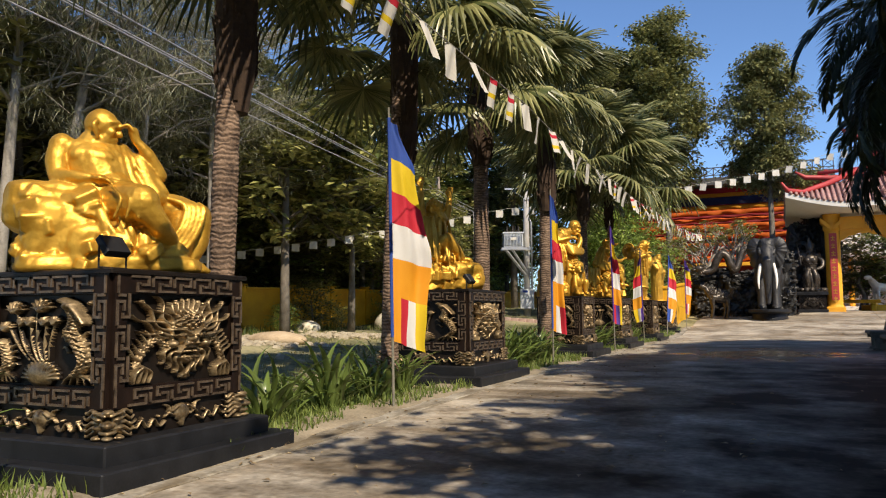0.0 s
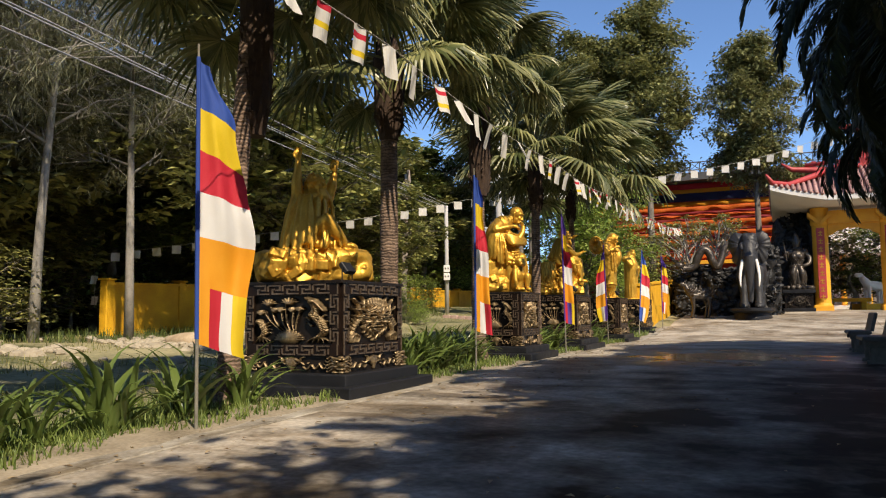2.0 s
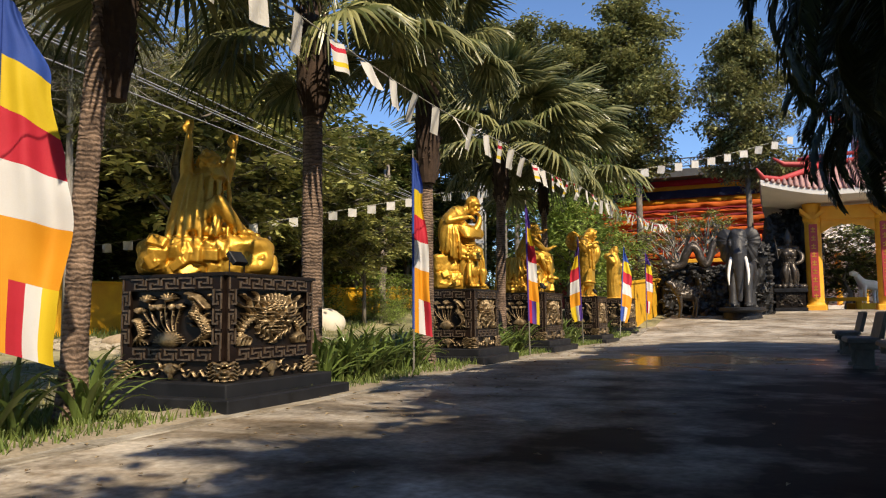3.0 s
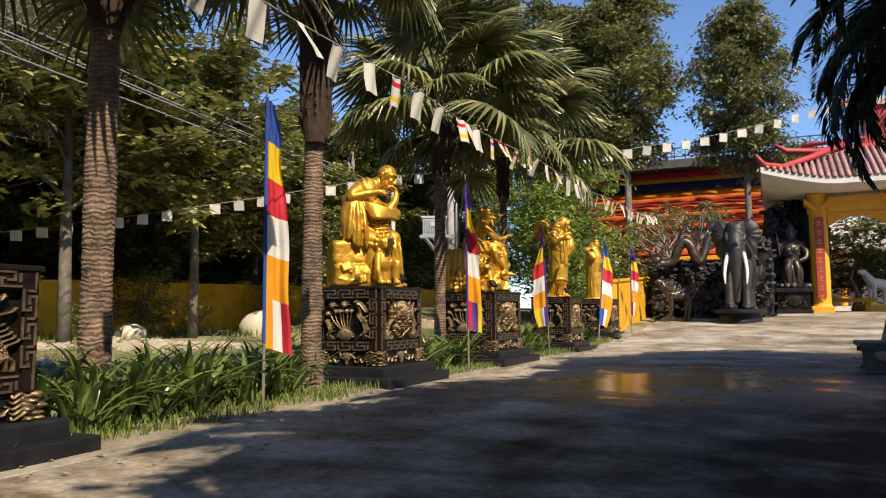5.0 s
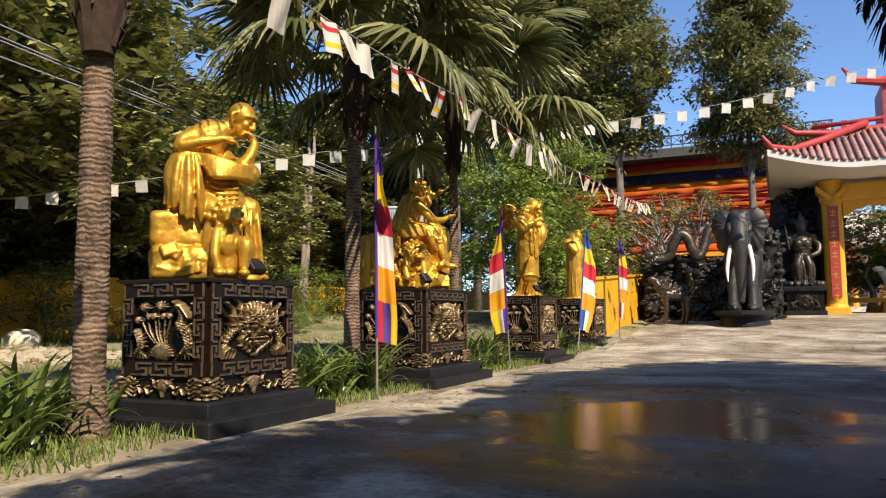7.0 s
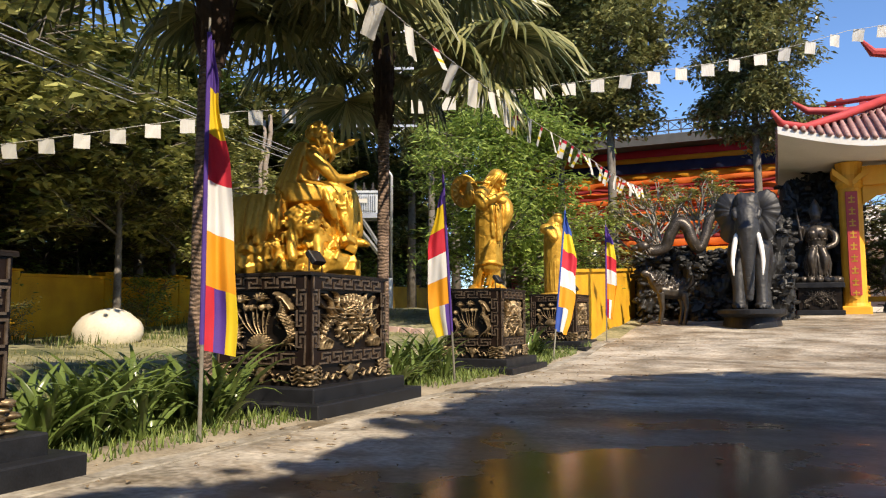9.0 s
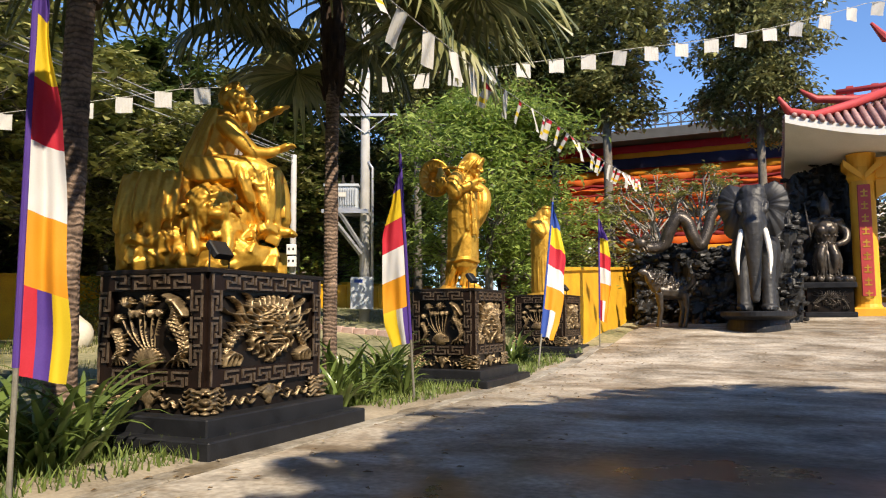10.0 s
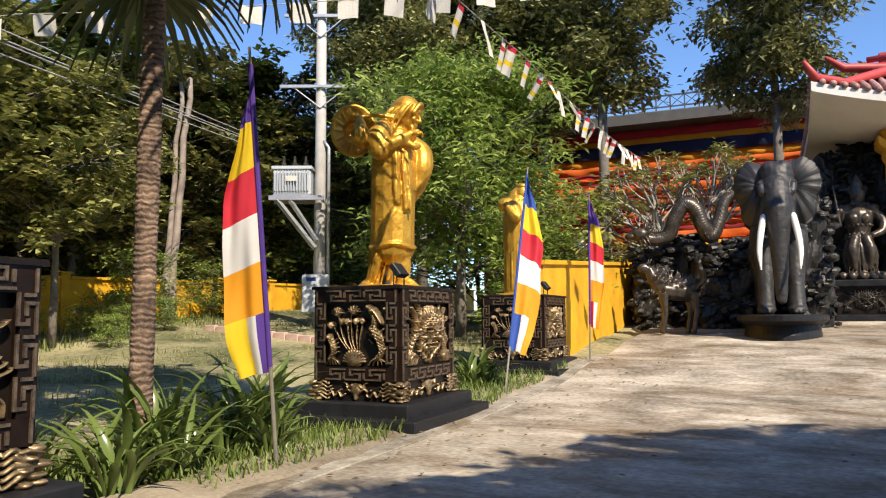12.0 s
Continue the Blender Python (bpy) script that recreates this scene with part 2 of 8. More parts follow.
BAMBOO = material("bamboo_pole", (0.10, 0.095, 0.075), (0.26, 0.24, 0.19), 0.55, 0.0, 8.0, 0.2)
WIRE = material("cable_jacket", (0.34, 0.34, 0.34), (0.45, 0.45, 0.45), 0.5, 0.0, 3.0, 0.0)
STRING = material("string", (0.35, 0.33, 0.28), (0.5, 0.48, 0.42), 0.8, 0.0, 3.0, 0.0)
BENCH = material("terrazzo_bench", (0.05, 0.052, 0.05), (0.15, 0.15, 0.14), 0.6, 0.0, 9.0, 0.3, 90.0)
STONE = material("pale_boulder", (0.50, 0.44, 0.33), (0.72, 0.66, 0.54), 0.85, 0.0, 2.0, 0.6, 18.0, depth=0.03)
LITTER = leaf_material("dry_fallen_leaf", (0.16, 0.10, 0.05), (0.42, 0.33, 0.20), 0.8, 0.1)
CLOTH = {}
for key, low, high in (("blue", (0.02, 0.06, 0.32), (0.04, 0.11, 0.46)), ("yellow", (0.72, 0.50, 0.01), (0.86, 0.62, 0.03)),
                       ("red", (0.52, 0.015, 0.03), (0.66, 0.03, 0.06)), ("white", (0.74, 0.72, 0.70), (0.84, 0.83, 0.81)),
                       ("orange", (0.78, 0.30, 0.01), (0.86, 0.38, 0.02)), ("purple", (0.07, 0.03, 0.24), (0.13, 0.06, 0.36)), ("vermilion", (0.62, 0.10, 0.01), (0.74, 0.17, 0.015)), ("navy", (0.01, 0.012, 0.05), (0.02, 0.025, 0.09)), ("maroon", (0.20, 0.012, 0.015), (0.30, 0.02, 0.025))):
    CLOTH[key] = material(key + "_flag_cloth", low, high, 0.75, 0.0, 4.0, 0.15, 120.0, translucent=0.3)
PAPER = material("white_pennant_paper", (0.66, 0.63, 0.56), (0.84, 0.82, 0.76), 0.8, 0.0, 5.0, 0.1, translucent=0.35)

# ---- building helpers ----


class Shape:
    """Gathers boxes, tubes, balls and sheets into one mesh."""

    def __init__(self):
        self.v, self.f, self.k = [], [], []

    def add(self, verts, faces, slot=0):
        o = len(self.v)
        self.v += [tuple(p) for p in verts]
        self.f += [tuple(i + o for i in f) for f in faces]
        self.k += [slot] * len(faces)
        return self

    def box(self, a, b, slot=0, m=None, bevel=0.0):
        (x0, y0, z0), (x1, y1, z1) = a, b
        if bevel:
            c = bevel
            ring = [(x0 + c, y0), (x1 - c, y0), (x1, y0 + c), (x1, y1 - c), (x1 - c, y1), (x0 + c, y1), (x0, y1 - c), (x0, y0 + c)]
            inner = [(min(max(x, x0 + c), x1 - c), min(max(y, y0 + c), y1 - c)) for x, y in ring]
            vs = [(x, y, z0) for x, y in ring] + [(x, y, z1 - c) for x, y in ring] + [(x, y, z1) for x, y in inner]
            fs = [(i, (i + 1) % 8, 8 + (i + 1) % 8, 8 + i) for i in range(8)] + [(8 + i, 8 + (i + 1) % 8, 16 + (i + 1) % 8, 16 + i) for i in range(8)]
            fs += [tuple(range(7, -1, -1)), tuple(range(16, 24))]
        else:
            vs = [(x, y, z) for z in (z0, z1) for x, y in ((x0, y0), (x1, y0), (x1, y1), (x0, y1))]
            fs = [(3, 2, 1, 0), (4, 5, 6, 7), (0, 1, 5, 4), (1, 2, 6, 5), (2, 3, 7, 6), (3, 0, 4, 7)]
        if m is not None:
            vs = [m @ Vector(p) for p in vs]
        return self.add(vs, fs, slot)

    def tube(self, points, radii, sides=8, slot=0, flat=1.0, caps=True):
        """A tube through the points; radii one number or one for each point."""
        pts = [Vector(p) for p in points]
        rs = radii if isinstance(radii, (list, tuple)) else [radii] * len(pts)
        vs, fs, up = [], [], None
        for i, p in enumerate(pts):
            d = (pts[min(i + 1, len(pts) - 1)] - pts[max(i - 1, 0)]).normalized()
            if up is None:
                up = Vector((0, 0, 1)) if abs(d.z) < 0.9 else Vector((1, 0, 0))
            side = d.cross(up).normalized()
            up = side.cross(d).normalized()
            for j in range(sides):
                a = 2 * math.pi * j / sides
                vs.append(p + (math.cos(a) * side + flat * math.sin(a) * up) * float(rs[i]))
        n = len(pts)
        for i in range(n - 1):
            for j in range(sides):
                k = (j + 1) % sides
                fs.append((i * sides + j, i * sides + k, (i + 1) * sides + k, (i + 1) * sides + j))
        if caps:
            fs += [tuple(range(sides - 1, -1, -1)), tuple(range((n - 1) * sides, n * sides))]
        return self.add(vs, fs, slot)

    def limb(self, points, radii, sides=14, *rest):
        """A tube whose line and thickness run smoothly through the points, with a round end."""
        p = [Vector(q) for q in points]
        r = list(radii) if isinstance(radii, (list, tuple)) else [radii] * len(p)
        line, thick = [], []
        for i in range(len(p) - 1):
            j0, j3 = max(0, i - 1), min(len(p) - 1, i + 2)
            for k in range(5):
                t = k / 5
                w = (-0.5 * t + t * t - 0.5 * t ** 3, 1 - 2.5 * t * t + 1.5 * t ** 3, 0.5 * t + 2 * t * t - 1.5 * t ** 3, 0.5 * (t ** 3 - t * t))
                line.append(p[j0] * w[0] + p[i] * w[1] + p[i + 1] * w[2] + p[j3] * w[3])
                thick.append(r[i] + (r[i + 1] - r[i]) * t * t * (3 - 2 * t))
        self.tube(line + [p[-1]], thick + [r[-1]], max(10, sides))
        self.ball(p[0], r[0] * 0.98, seg=12, rings=8)
        return self.ball(p[-1], r[-1] * 0.98, seg=12, rings=8)

    def ball(self, c, r, slot=0, seg=12, rings=8, m=None):
        rx, ry, rz = r if isinstance(r, (list, tuple)) else (r, r, r)
        vs, fs = [(0, 0, -rz)], []
        for i in range(1, rings):
            t = math.pi * i / rings - math.pi / 2
            vs += [(rx * math.cos(t) * math.cos(2 * math.pi * j / seg), ry * math.cos(t) * math.sin(2 * math.pi * j / seg), rz * math.sin(t)) for j in range(seg)]
        vs.append((0, 0, rz))
        for j in range(seg):
            k = (j + 1) % seg
            fs.append((0, 1 + k, 1 + j))
            fs += [(1 + i * seg + j, 1 + i * seg + k, 1 + (i + 1) * seg + k, 1 + (i + 1) * seg + j) for i in range(rings - 2)]
            fs.append((1 + (rings - 2) * seg + j, 1 + (rings - 2) * seg + k, len(vs) - 1))
        vs = [(m @ Vector(p) if m is not None else Vector(p)) + Vector(c) for p in vs]
        return self.add(vs, fs, slot)

    def mesh(self, name, mats, smooth=False):
        me = bpy.data.meshes.new(name)
        me.from_pydata(self.v, [], self.f)
        for m in mats if isinstance(mats, (list, tuple)) else [mats]:
            me.materials.append(m)
        me.polygons.foreach_set("material_index", self.k)
        if smooth:
            me.polygons.foreach_set("use_smooth", [True] * len(self.f))
        me.update()
        return me


def part(name, shape, mats, parent, label="", smooth=False, at=None):
    ob = new(name, shape if isinstance(shape, bpy.types.Mesh) else shape.mesh(name, mats, smooth))
    ob.parent = parent
    if at is not None:
        ob.matrix_basis = at
    return tagged(ob, label)


def thing(name, label, category, group="", at=None, kind=""):
    ob = new(name)
    ob.empty_display_size = 0.2
    if at is not None:
        ob.matrix_basis = at
    return tagged(ob, label, category, group, kind)


def solid(name, shape, mats, label, category, group="", kind="", smooth=False, at=None):
    ob = new(name, shape.mesh(name, mats, smooth))
    if at is not None:
        ob.matrix_basis = at
    return tagged(ob, label, category, group, kind)


def ramp_value(v, stops):
    for (a, p), (b, q) in zip(stops, stops[1:]):
        if v <= b:
            s = max(0.0, (v - a) / (b - a))
            s = s * s * (3 - 2 * s)
            return p + (q - p) * s
    return stops[-1][1]


RISE = [(-20, 0.0), (3, 0.02), (10, 0.12), (16, 0.16), (27, 0.17), (30, 0.25), (33, 0.48), (37, 0.80), (42, 1.15), (60, 1.25)]


def level(x, y):
    """The height of the ground: the road climbs to the gate, the lawn rises a little to the back wall."""
    return ramp_value(y, RISE) + 0.38 * ramp_value(-x, [(5.0, 0.0), (18.0, 1.0)])


# ---- ground and road ----
EDGE = -3.8


def graded(lo, hi, step, reach):
    near = list(np.arange(lo, hi + step, step))
    far = [step * 3 ** k for k in range(1, 8) if step * 3 ** k < reach]
    return [lo - d for d in reversed(far)] + near + [hi + d for d in far]


def build_ground():
    xs, ys = graded(-40, 30, 0.8, 900), graded(-20, 70, 0.8, 900)
    vs = []
    for y in ys:
        for x in xs:
            bumpy = 0.035 * noise.noise((x * 0.7, y * 0.7, 0)) + 0.02 * noise.noise((x * 2.1, y * 2.1, 3))
            drop = 0.14 if x > EDGE - 0.1 and x < (14 if y > 24 else 3.9) else 0.0
            vs.append((x, y, level(x, y) + bumpy * (0 if drop else 1) - 0.02 - drop))
    n = len(xs)
    fs = [(r * n + c, r * n + c + 1, (r + 1) * n + c + 1, (r + 1) * n + c) for r in range(len(ys) - 1) for c in range(n - 1)]
    solid("ground", Shape().add(vs, fs), SOIL, "patchy lawn of dry grass and pale soil", "ground", kind="structure", smooth=True)


def slab(x0, x1, y0, y1, top=0.0, thick=0.12, step=0.5):
    """A concrete slab that follows the slope."""
    ys = list(np.linspace(y0, y1, max(2, int((y1 - y0) / step) + 1)))
    vs, fs = [], []
    for y in ys:
        z = level(0, y) + top
        vs += [(x0, y, z - thick), (x0, y, z - 0.008), (x0 + 0.012, y, z), (x1 - 0.012, y, z), (x1, y, z - 0.008), (x1, y, z - thick)]
    for i in range(len(ys) - 1):
        a, b = i * 6, (i + 1) * 6
        fs += [(a + k, a + k + 1, b + k + 1, b + k)[::-1] for k in range(5)]
    fs += [tuple(range(6)), tuple(range((len(ys) - 1) * 6 + 5, (len(ys) - 1) * 6 - 1, -1))]
    return Shape().add(vs, fs)


build_ground()
road = thing("road", "grey concrete road in slabs, damp, its shaded side painted darker", "road", kind="structure")
lines_x, lines_y = [EDGE + 0.22, 3.9, 9.0, 14.0], [-14, -8, -2, 4, 10, 16, 22, 28, 34, 40, 46, 52]
for ax, bx in zip(lines_x, lines_x[1:]):
    for ay, by in zip(lines_y, lines_y[1:]):
        if bx > 4 and ay < 22:
            continue
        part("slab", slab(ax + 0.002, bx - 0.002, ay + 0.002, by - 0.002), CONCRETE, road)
edge_strip = thing("kerb_strip", "worn pale concrete edging strip beside the lawn", "kerb", kind="structure")
for ay, by in zip(range(-14, 33, 2), range(-12, 35, 2)):
    part("edging", slab(EDGE - 0.05, EDGE + 0.216, ay + 0.005, by - 0.005, 0.006), ROAD_EDGE, edge_strip)

SAND = material("sandy_verge_soil", (0.12, 0.095, 0.06), (0.40, 0.34, 0.25), 0.95, 0.0, 1.6, 0.7, 30.0, spread=0.2, depth=0.02)


def build_verge():
    """Sandy soil that has spread unevenly over the road's edge."""
    ys = np.arange(-13, 33, 0.12)
    vs, fs = [], []
    for y in ys:
        inner = EDGE + 0.02 + 0.16 * noise.noise((0, y * 0.55, 1)) + 0.08 * noise.noise((0, y * 2.3, 4))
        z = level(0, y)
        for k, q in enumerate((0.0, 0.35, 0.7, 0.9, 1.0)):
            x = EDGE - 0.55 + (inner - EDGE + 0.55) * q
            rough = 0.014 * noise.noise((x * 5, y * 5, 2)) + 0.006 * noise.noise((x * 17, y * 17, 2))
            vs.append((x, y, z + (0.035, 0.034, 0.026, 0.016, 0.004)[k] + rough * (1 - q * 0.7)))
    for i in range(len(ys) - 1):
        fs += [(i * 5 + k, i * 5 + k + 1, i * 5 + k + 6, i * 5 + k + 5) for k in range(4)]
    solid("verge_soil", Shape().add(vs, fs), SAND, "sandy soil spread unevenly over the road's edge", "soil", kind="structure", smooth=True)


build_verge()

# ---- walls ----


def build_back_wall():
    w = thing("wall_back", "yellow rendered boundary wall with capped piers", "wall", kind="structure")
    for y0 in range(19, 64, 3):
        z0, z1 = level(-18, y0), level(-18, y0 + 3)
        top0, top1 = 2.05 + 0.018 * max(0, y0 - 20), 2.05 + 0.018 * max(0, y0 - 17)
        s = Shape()
        for zt, half in (((top0, top1), 0.1),):
            s.add([(-18 - half, y0 + 0.15, z0 - 0.5), (-18 + half, y0 + 0.15, z0 - 0.5), (-18 + half, y0 + 2.85, z1 - 0.5), (-18 - half, y0 + 2.85, z1 - 0.5),
                   (-18 - half, y0 + 0.15, zt[0]), (-18 + half, y0 + 0.15, zt[0]), (-18 + half, y0 + 2.85, zt[1]), (-18 - half, y0 + 2.85, zt[1])],
                  [(3, 2, 1, 0), (4, 5, 6, 7), (0, 1, 5, 4), (1, 2, 6, 5), (2, 3, 7, 6), (3, 0, 4, 7)])
        part("panel", s, YELLOW, w)
        part("coping", Shape().add([(-18.16, y0 + 0.15, top0 + 0.002), (-17.84, y0 + 0.15, top0 + 0.002), (-17.84, y0 + 2.85, top1 + 0.002), (-18.16, y0 + 2.85, top1 + 0.002),
                                    (-18.16, y0 + 0.15, top0 + 0.08), (-17.84, y0 + 0.15, top0 + 0.08), (-17.84, y0 + 2.85, top1 + 0.08), (-18.16, y0 + 2.85, top1 + 0.08)],
                                   [(3, 2, 1, 0), (4, 5, 6, 7), (0, 1, 5, 4), (1, 2, 6, 5), (2, 3, 7, 6), (3, 0, 4, 7)]), YELLOW, w)
        part("pier", Shape().box((-18.15, y0 - 0.15, z0 - 0.5), (-17.85, y0 + 0.148, top0 + 0.14), bevel=0.02).box((-18.2, y0 - 0.2, top0 + 0.142), (-17.8, y0 + 0.2, top0 + 0.2), bevel=0.02), YELLOW, w)


build_back_wall()


def build_front_wall():
    w = thing("wall_front", "yellow wall beside the road ending in a black carved pier", "wall", kind="structure")
    x, a, b = -4.25, 32.1, 40.6
    s = Shape()
    s.add([(x - 0.25, a, 0.1), (x, a, 0.1), (x, b, 0.5), (x - 0.25, b, 0.5), (x - 0.25, a, 2.12), (x, a, 2.12), (x, b, 2.62), (x - 0.25, b, 2.62)],
          [(3, 2, 1, 0), (4, 5, 6, 7), (0, 1, 5, 4), (1, 2, 6, 5), (2, 3, 7, 6), (3, 0, 4, 7)])
    part("panel", s, YELLOW, w)
    c = Shape()
    c.add([(x - 0.3, a - 0.05, 2.122), (x + 0.05, a - 0.05, 2.122), (x + 0.05, b, 2.622), (x - 0.3, b, 2.622), (x - 0.3, a - 0.05, 2.2), (x + 0.05, a - 0.05, 2.2), (x + 0.05, b, 2.7), (x - 0.3, b, 2.7)],
          [(3, 2, 1, 0), (4, 5, 6, 7), (0, 1, 5, 4), (1, 2, 6, 5), (2, 3, 7, 6), (3, 0, 4, 7)])
    part("coping", c, YELLOW, w)


build_front_wall()

# ---- pedestals ----


def meander(s, w, h, band, lift, to3):
    """Greek key bars round a w x h frame. to3 maps (u, v, depth) to a place."""
    def bar(u0, v0, u1, v1):
        vs = [to3(u, v, d) for d in (0.0, lift) for u, v in ((u0, v0), (u1, v0), (u1, v1), (u0, v1))]
        s.add(vs, [(3, 2, 1, 0), (4, 5, 6, 7), (0, 1, 5, 4), (1, 2, 6, 5), (2, 3, 7, 6), (3, 0, 4, 7)])
    cells = ((-0.02, 0.06, 0.78, 0.18), (0.69, 0.17, 0.78, 0.60), (0.44, 0.47, 0.70, 0.60), (0.20, 0.81, 1.00, 0.93), (0.20, 0.40, 0.29, 0.82), (0.28, 0.40, 0.38, 0.52), (0.89, 0.17, 0.98, 0.64))
    t = band * 0.11

    def run(length, place):
        n = max(2, round(length / (band * 1.6)))
        u = length / n
        for i in range(n):
            for a, c, b, d in cells:
                place((i + a) * u, c * band, min(length, (i + b) * u), d * band)
    run(w - 2 * band, lambda a, c, b, d: bar(band + a, h - d, band + b, h - c))
    run(w - 2 * band, lambda a, c, b, d: bar(band + a, c, band + b, d))
    run(h - 2 * band, lambda a, c, b, d: bar(c, band + a, d, band + b))
    run(h - 2 * band, lambda a, c, b, d: bar(w - d, band + a, w - c, band + b))
    for u in (0.1 * band, w - 0.1 * band - t):
        bar(u, 0.1 * band, u + t, band)
        bar(u, h - band, u + t, h - 0.1 * band)


def tongue(s, base, tip, width, lift, to3, bend=0.0, n=6):
    """A flame or claw in relief: a tapering, bent ridge."""
    (u0, v0), (u1, v1) = base, tip
    du, dv = u1 - u0, v1 - v0
    ln = math.hypot(du, dv) or 1e-6
    nu, nv = -dv / ln, du / ln
    vs, fs = [], []
    for i in range(n + 1):
        q = i / n
        off = bend * ln * math.sin(q * math.pi * 1.6) * 0.6
        cu, cv = u0 + du * q + nu * off, v0 + dv * q + nv * off
        r = width * 0.5 * (1 - q) ** 0.7 * (1 + 0.4 * math.sin(q * 3)) + 0.0015
        vs += [to3(cu - nu * r, cv - nv * r, 0.0), to3(cu, cv, lift * (1 - 0.6 * q)), to3(cu + nu * r, cv + nv * r, 0.0)]
    for i in range(n):
        a, b = i * 3, i * 3 + 3
        fs += [(a, b, b + 1, a + 1), (a + 1, b + 1, b + 2, a + 2)]
    s.add(vs, fs)



class Carving:
    """A carved field over the unit square: strokes and bosses that rise from a flat ground."""

    def __init__(self, n, m, aspect=1.0):
        self.n, self.m, self.aspect = n, m, aspect
        self.u, self.v = np.meshgrid(np.linspace(0, 1, n), np.linspace(0, 1, m))
        self.h = np.zeros((m, n))

    def stroke(self, pts, r0, r1, lift, flat=0.5, scales=0.0, ridge=False):
        """A tapering ridge along a smooth line through pts."""
        p = [Vector((a, b, 0)) for a, b in pts]
        line = []
        for i in range(len(p) - 1):
            q0, q1, q2, q3 = p[max(0, i - 1)], p[i], p[i + 1], p[min(len(p) - 1, i + 2)]
            for k in range(6):
                t = k / 6
                line.append(0.5 * ((2 * q1) + (q2 - q0) * t + (2 * q0 - 5 * q1 + 4 * q2 - q3) * t * t + (3 * q1 - 3 * q2 + q3 - q0) * t ** 3))
        line.append(p[-1])
        best, along = np.full(self.h.shape, 9.0), np.zeros(self.h.shape)
        for i in range(len(line) - 1):
            (ax, ay, _), (bx, by, _) = line[i], line[i + 1]
            dx, dy = bx - ax, (by - ay) * self.aspect
            px, py = self.u - ax, (self.v - ay) * self.aspect
            t = np.clip((px * dx + py * dy) / (dx * dx + dy * dy + 1e-12), 0, 1)
            f = (i + t) / (len(line) - 1)
            d = np.hypot(px - t * dx, py - t * dy) / (r0 + (r1 - r0) * f)
            near = d < best
            best, along = np.where(near, d, best), np.where(near, f, along)
        body = np.clip(1 - best, 0, 1) if ridge else np.sqrt(np.clip(1 - best ** 2, 0, 1))
        z = lift * (1 - flat * along) * body
        if scales:
            z = z * (1 - scales * (0.5 + 0.5 * np.sin(along * 60 + 2.2 * np.cos(best * 9))) * (best < 0.95))
        self.h = np.maximum(self.h, z)

    def boss(self, cu, cv, ru, rv, lift, scales=0.0):
        d = np.hypot((self.u - cu) / ru, (self.v - cv) * self.aspect / rv)
        z = lift * np.sqrt(np.clip(1 - d ** 2, 0, 1))
        if scales:
            z = z * (1 - scales * (0.5 + 0.5 * np.sin(self.u * 95 + 1.5 * np.sin(self.v * 40)) * np.sin(self.v * 90)))
        self.h = np.maximum(self.h, z)

    def pit(self, cu, cv, ru, rv, depth):
        d = np.hypot((self.u - cu) / ru, (self.v - cv) * self.aspect / rv)
        self.h = self.h - depth * np.clip(1 - d ** 2, 0, 1) * (self.h > 0)

    def shape(self, w, h, to3, floor=0.004, gilt=0.022):
        """The raised part as a sheet; what rises little keeps the dark lacquer."""
        keep = self.h > floor
        index = np.full(self.h.shape, -1)
        used = np.zeros(self.h.shape, bool)
        quad = keep[:-1, :-1] | keep[1:, :-1] | keep[:-1, 1:] | keep[1:, 1:]
        for a, b in ((0, 0), (1, 0), (0, 1), (1, 1)):
            used[a:self.m - 1 + a, b:self.n - 1 + b] |= quad
        index[used] = np.arange(used.sum())
        vs = [to3(float(u) * w, float(v) * h, float(z)) for u, v, z in zip(self.u[used], self.v[used], np.maximum(self.h[used], 0))]
        s = Shape()
        high = (self.h[:-1, :-1] + self.h[1:, 1:]) * 0.5
        fs, ks = [], []
        for j, i in zip(*np.nonzero(quad)):
            fs.append((int(index[j, i]), int(index[j, i + 1]), int(index[j + 1, i + 1]), int(index[j + 1, i])))
            ks.append(0 if high[j, i] > gilt else 1)
        s.v, s.f, s.k = vs, fs, ks
        return s


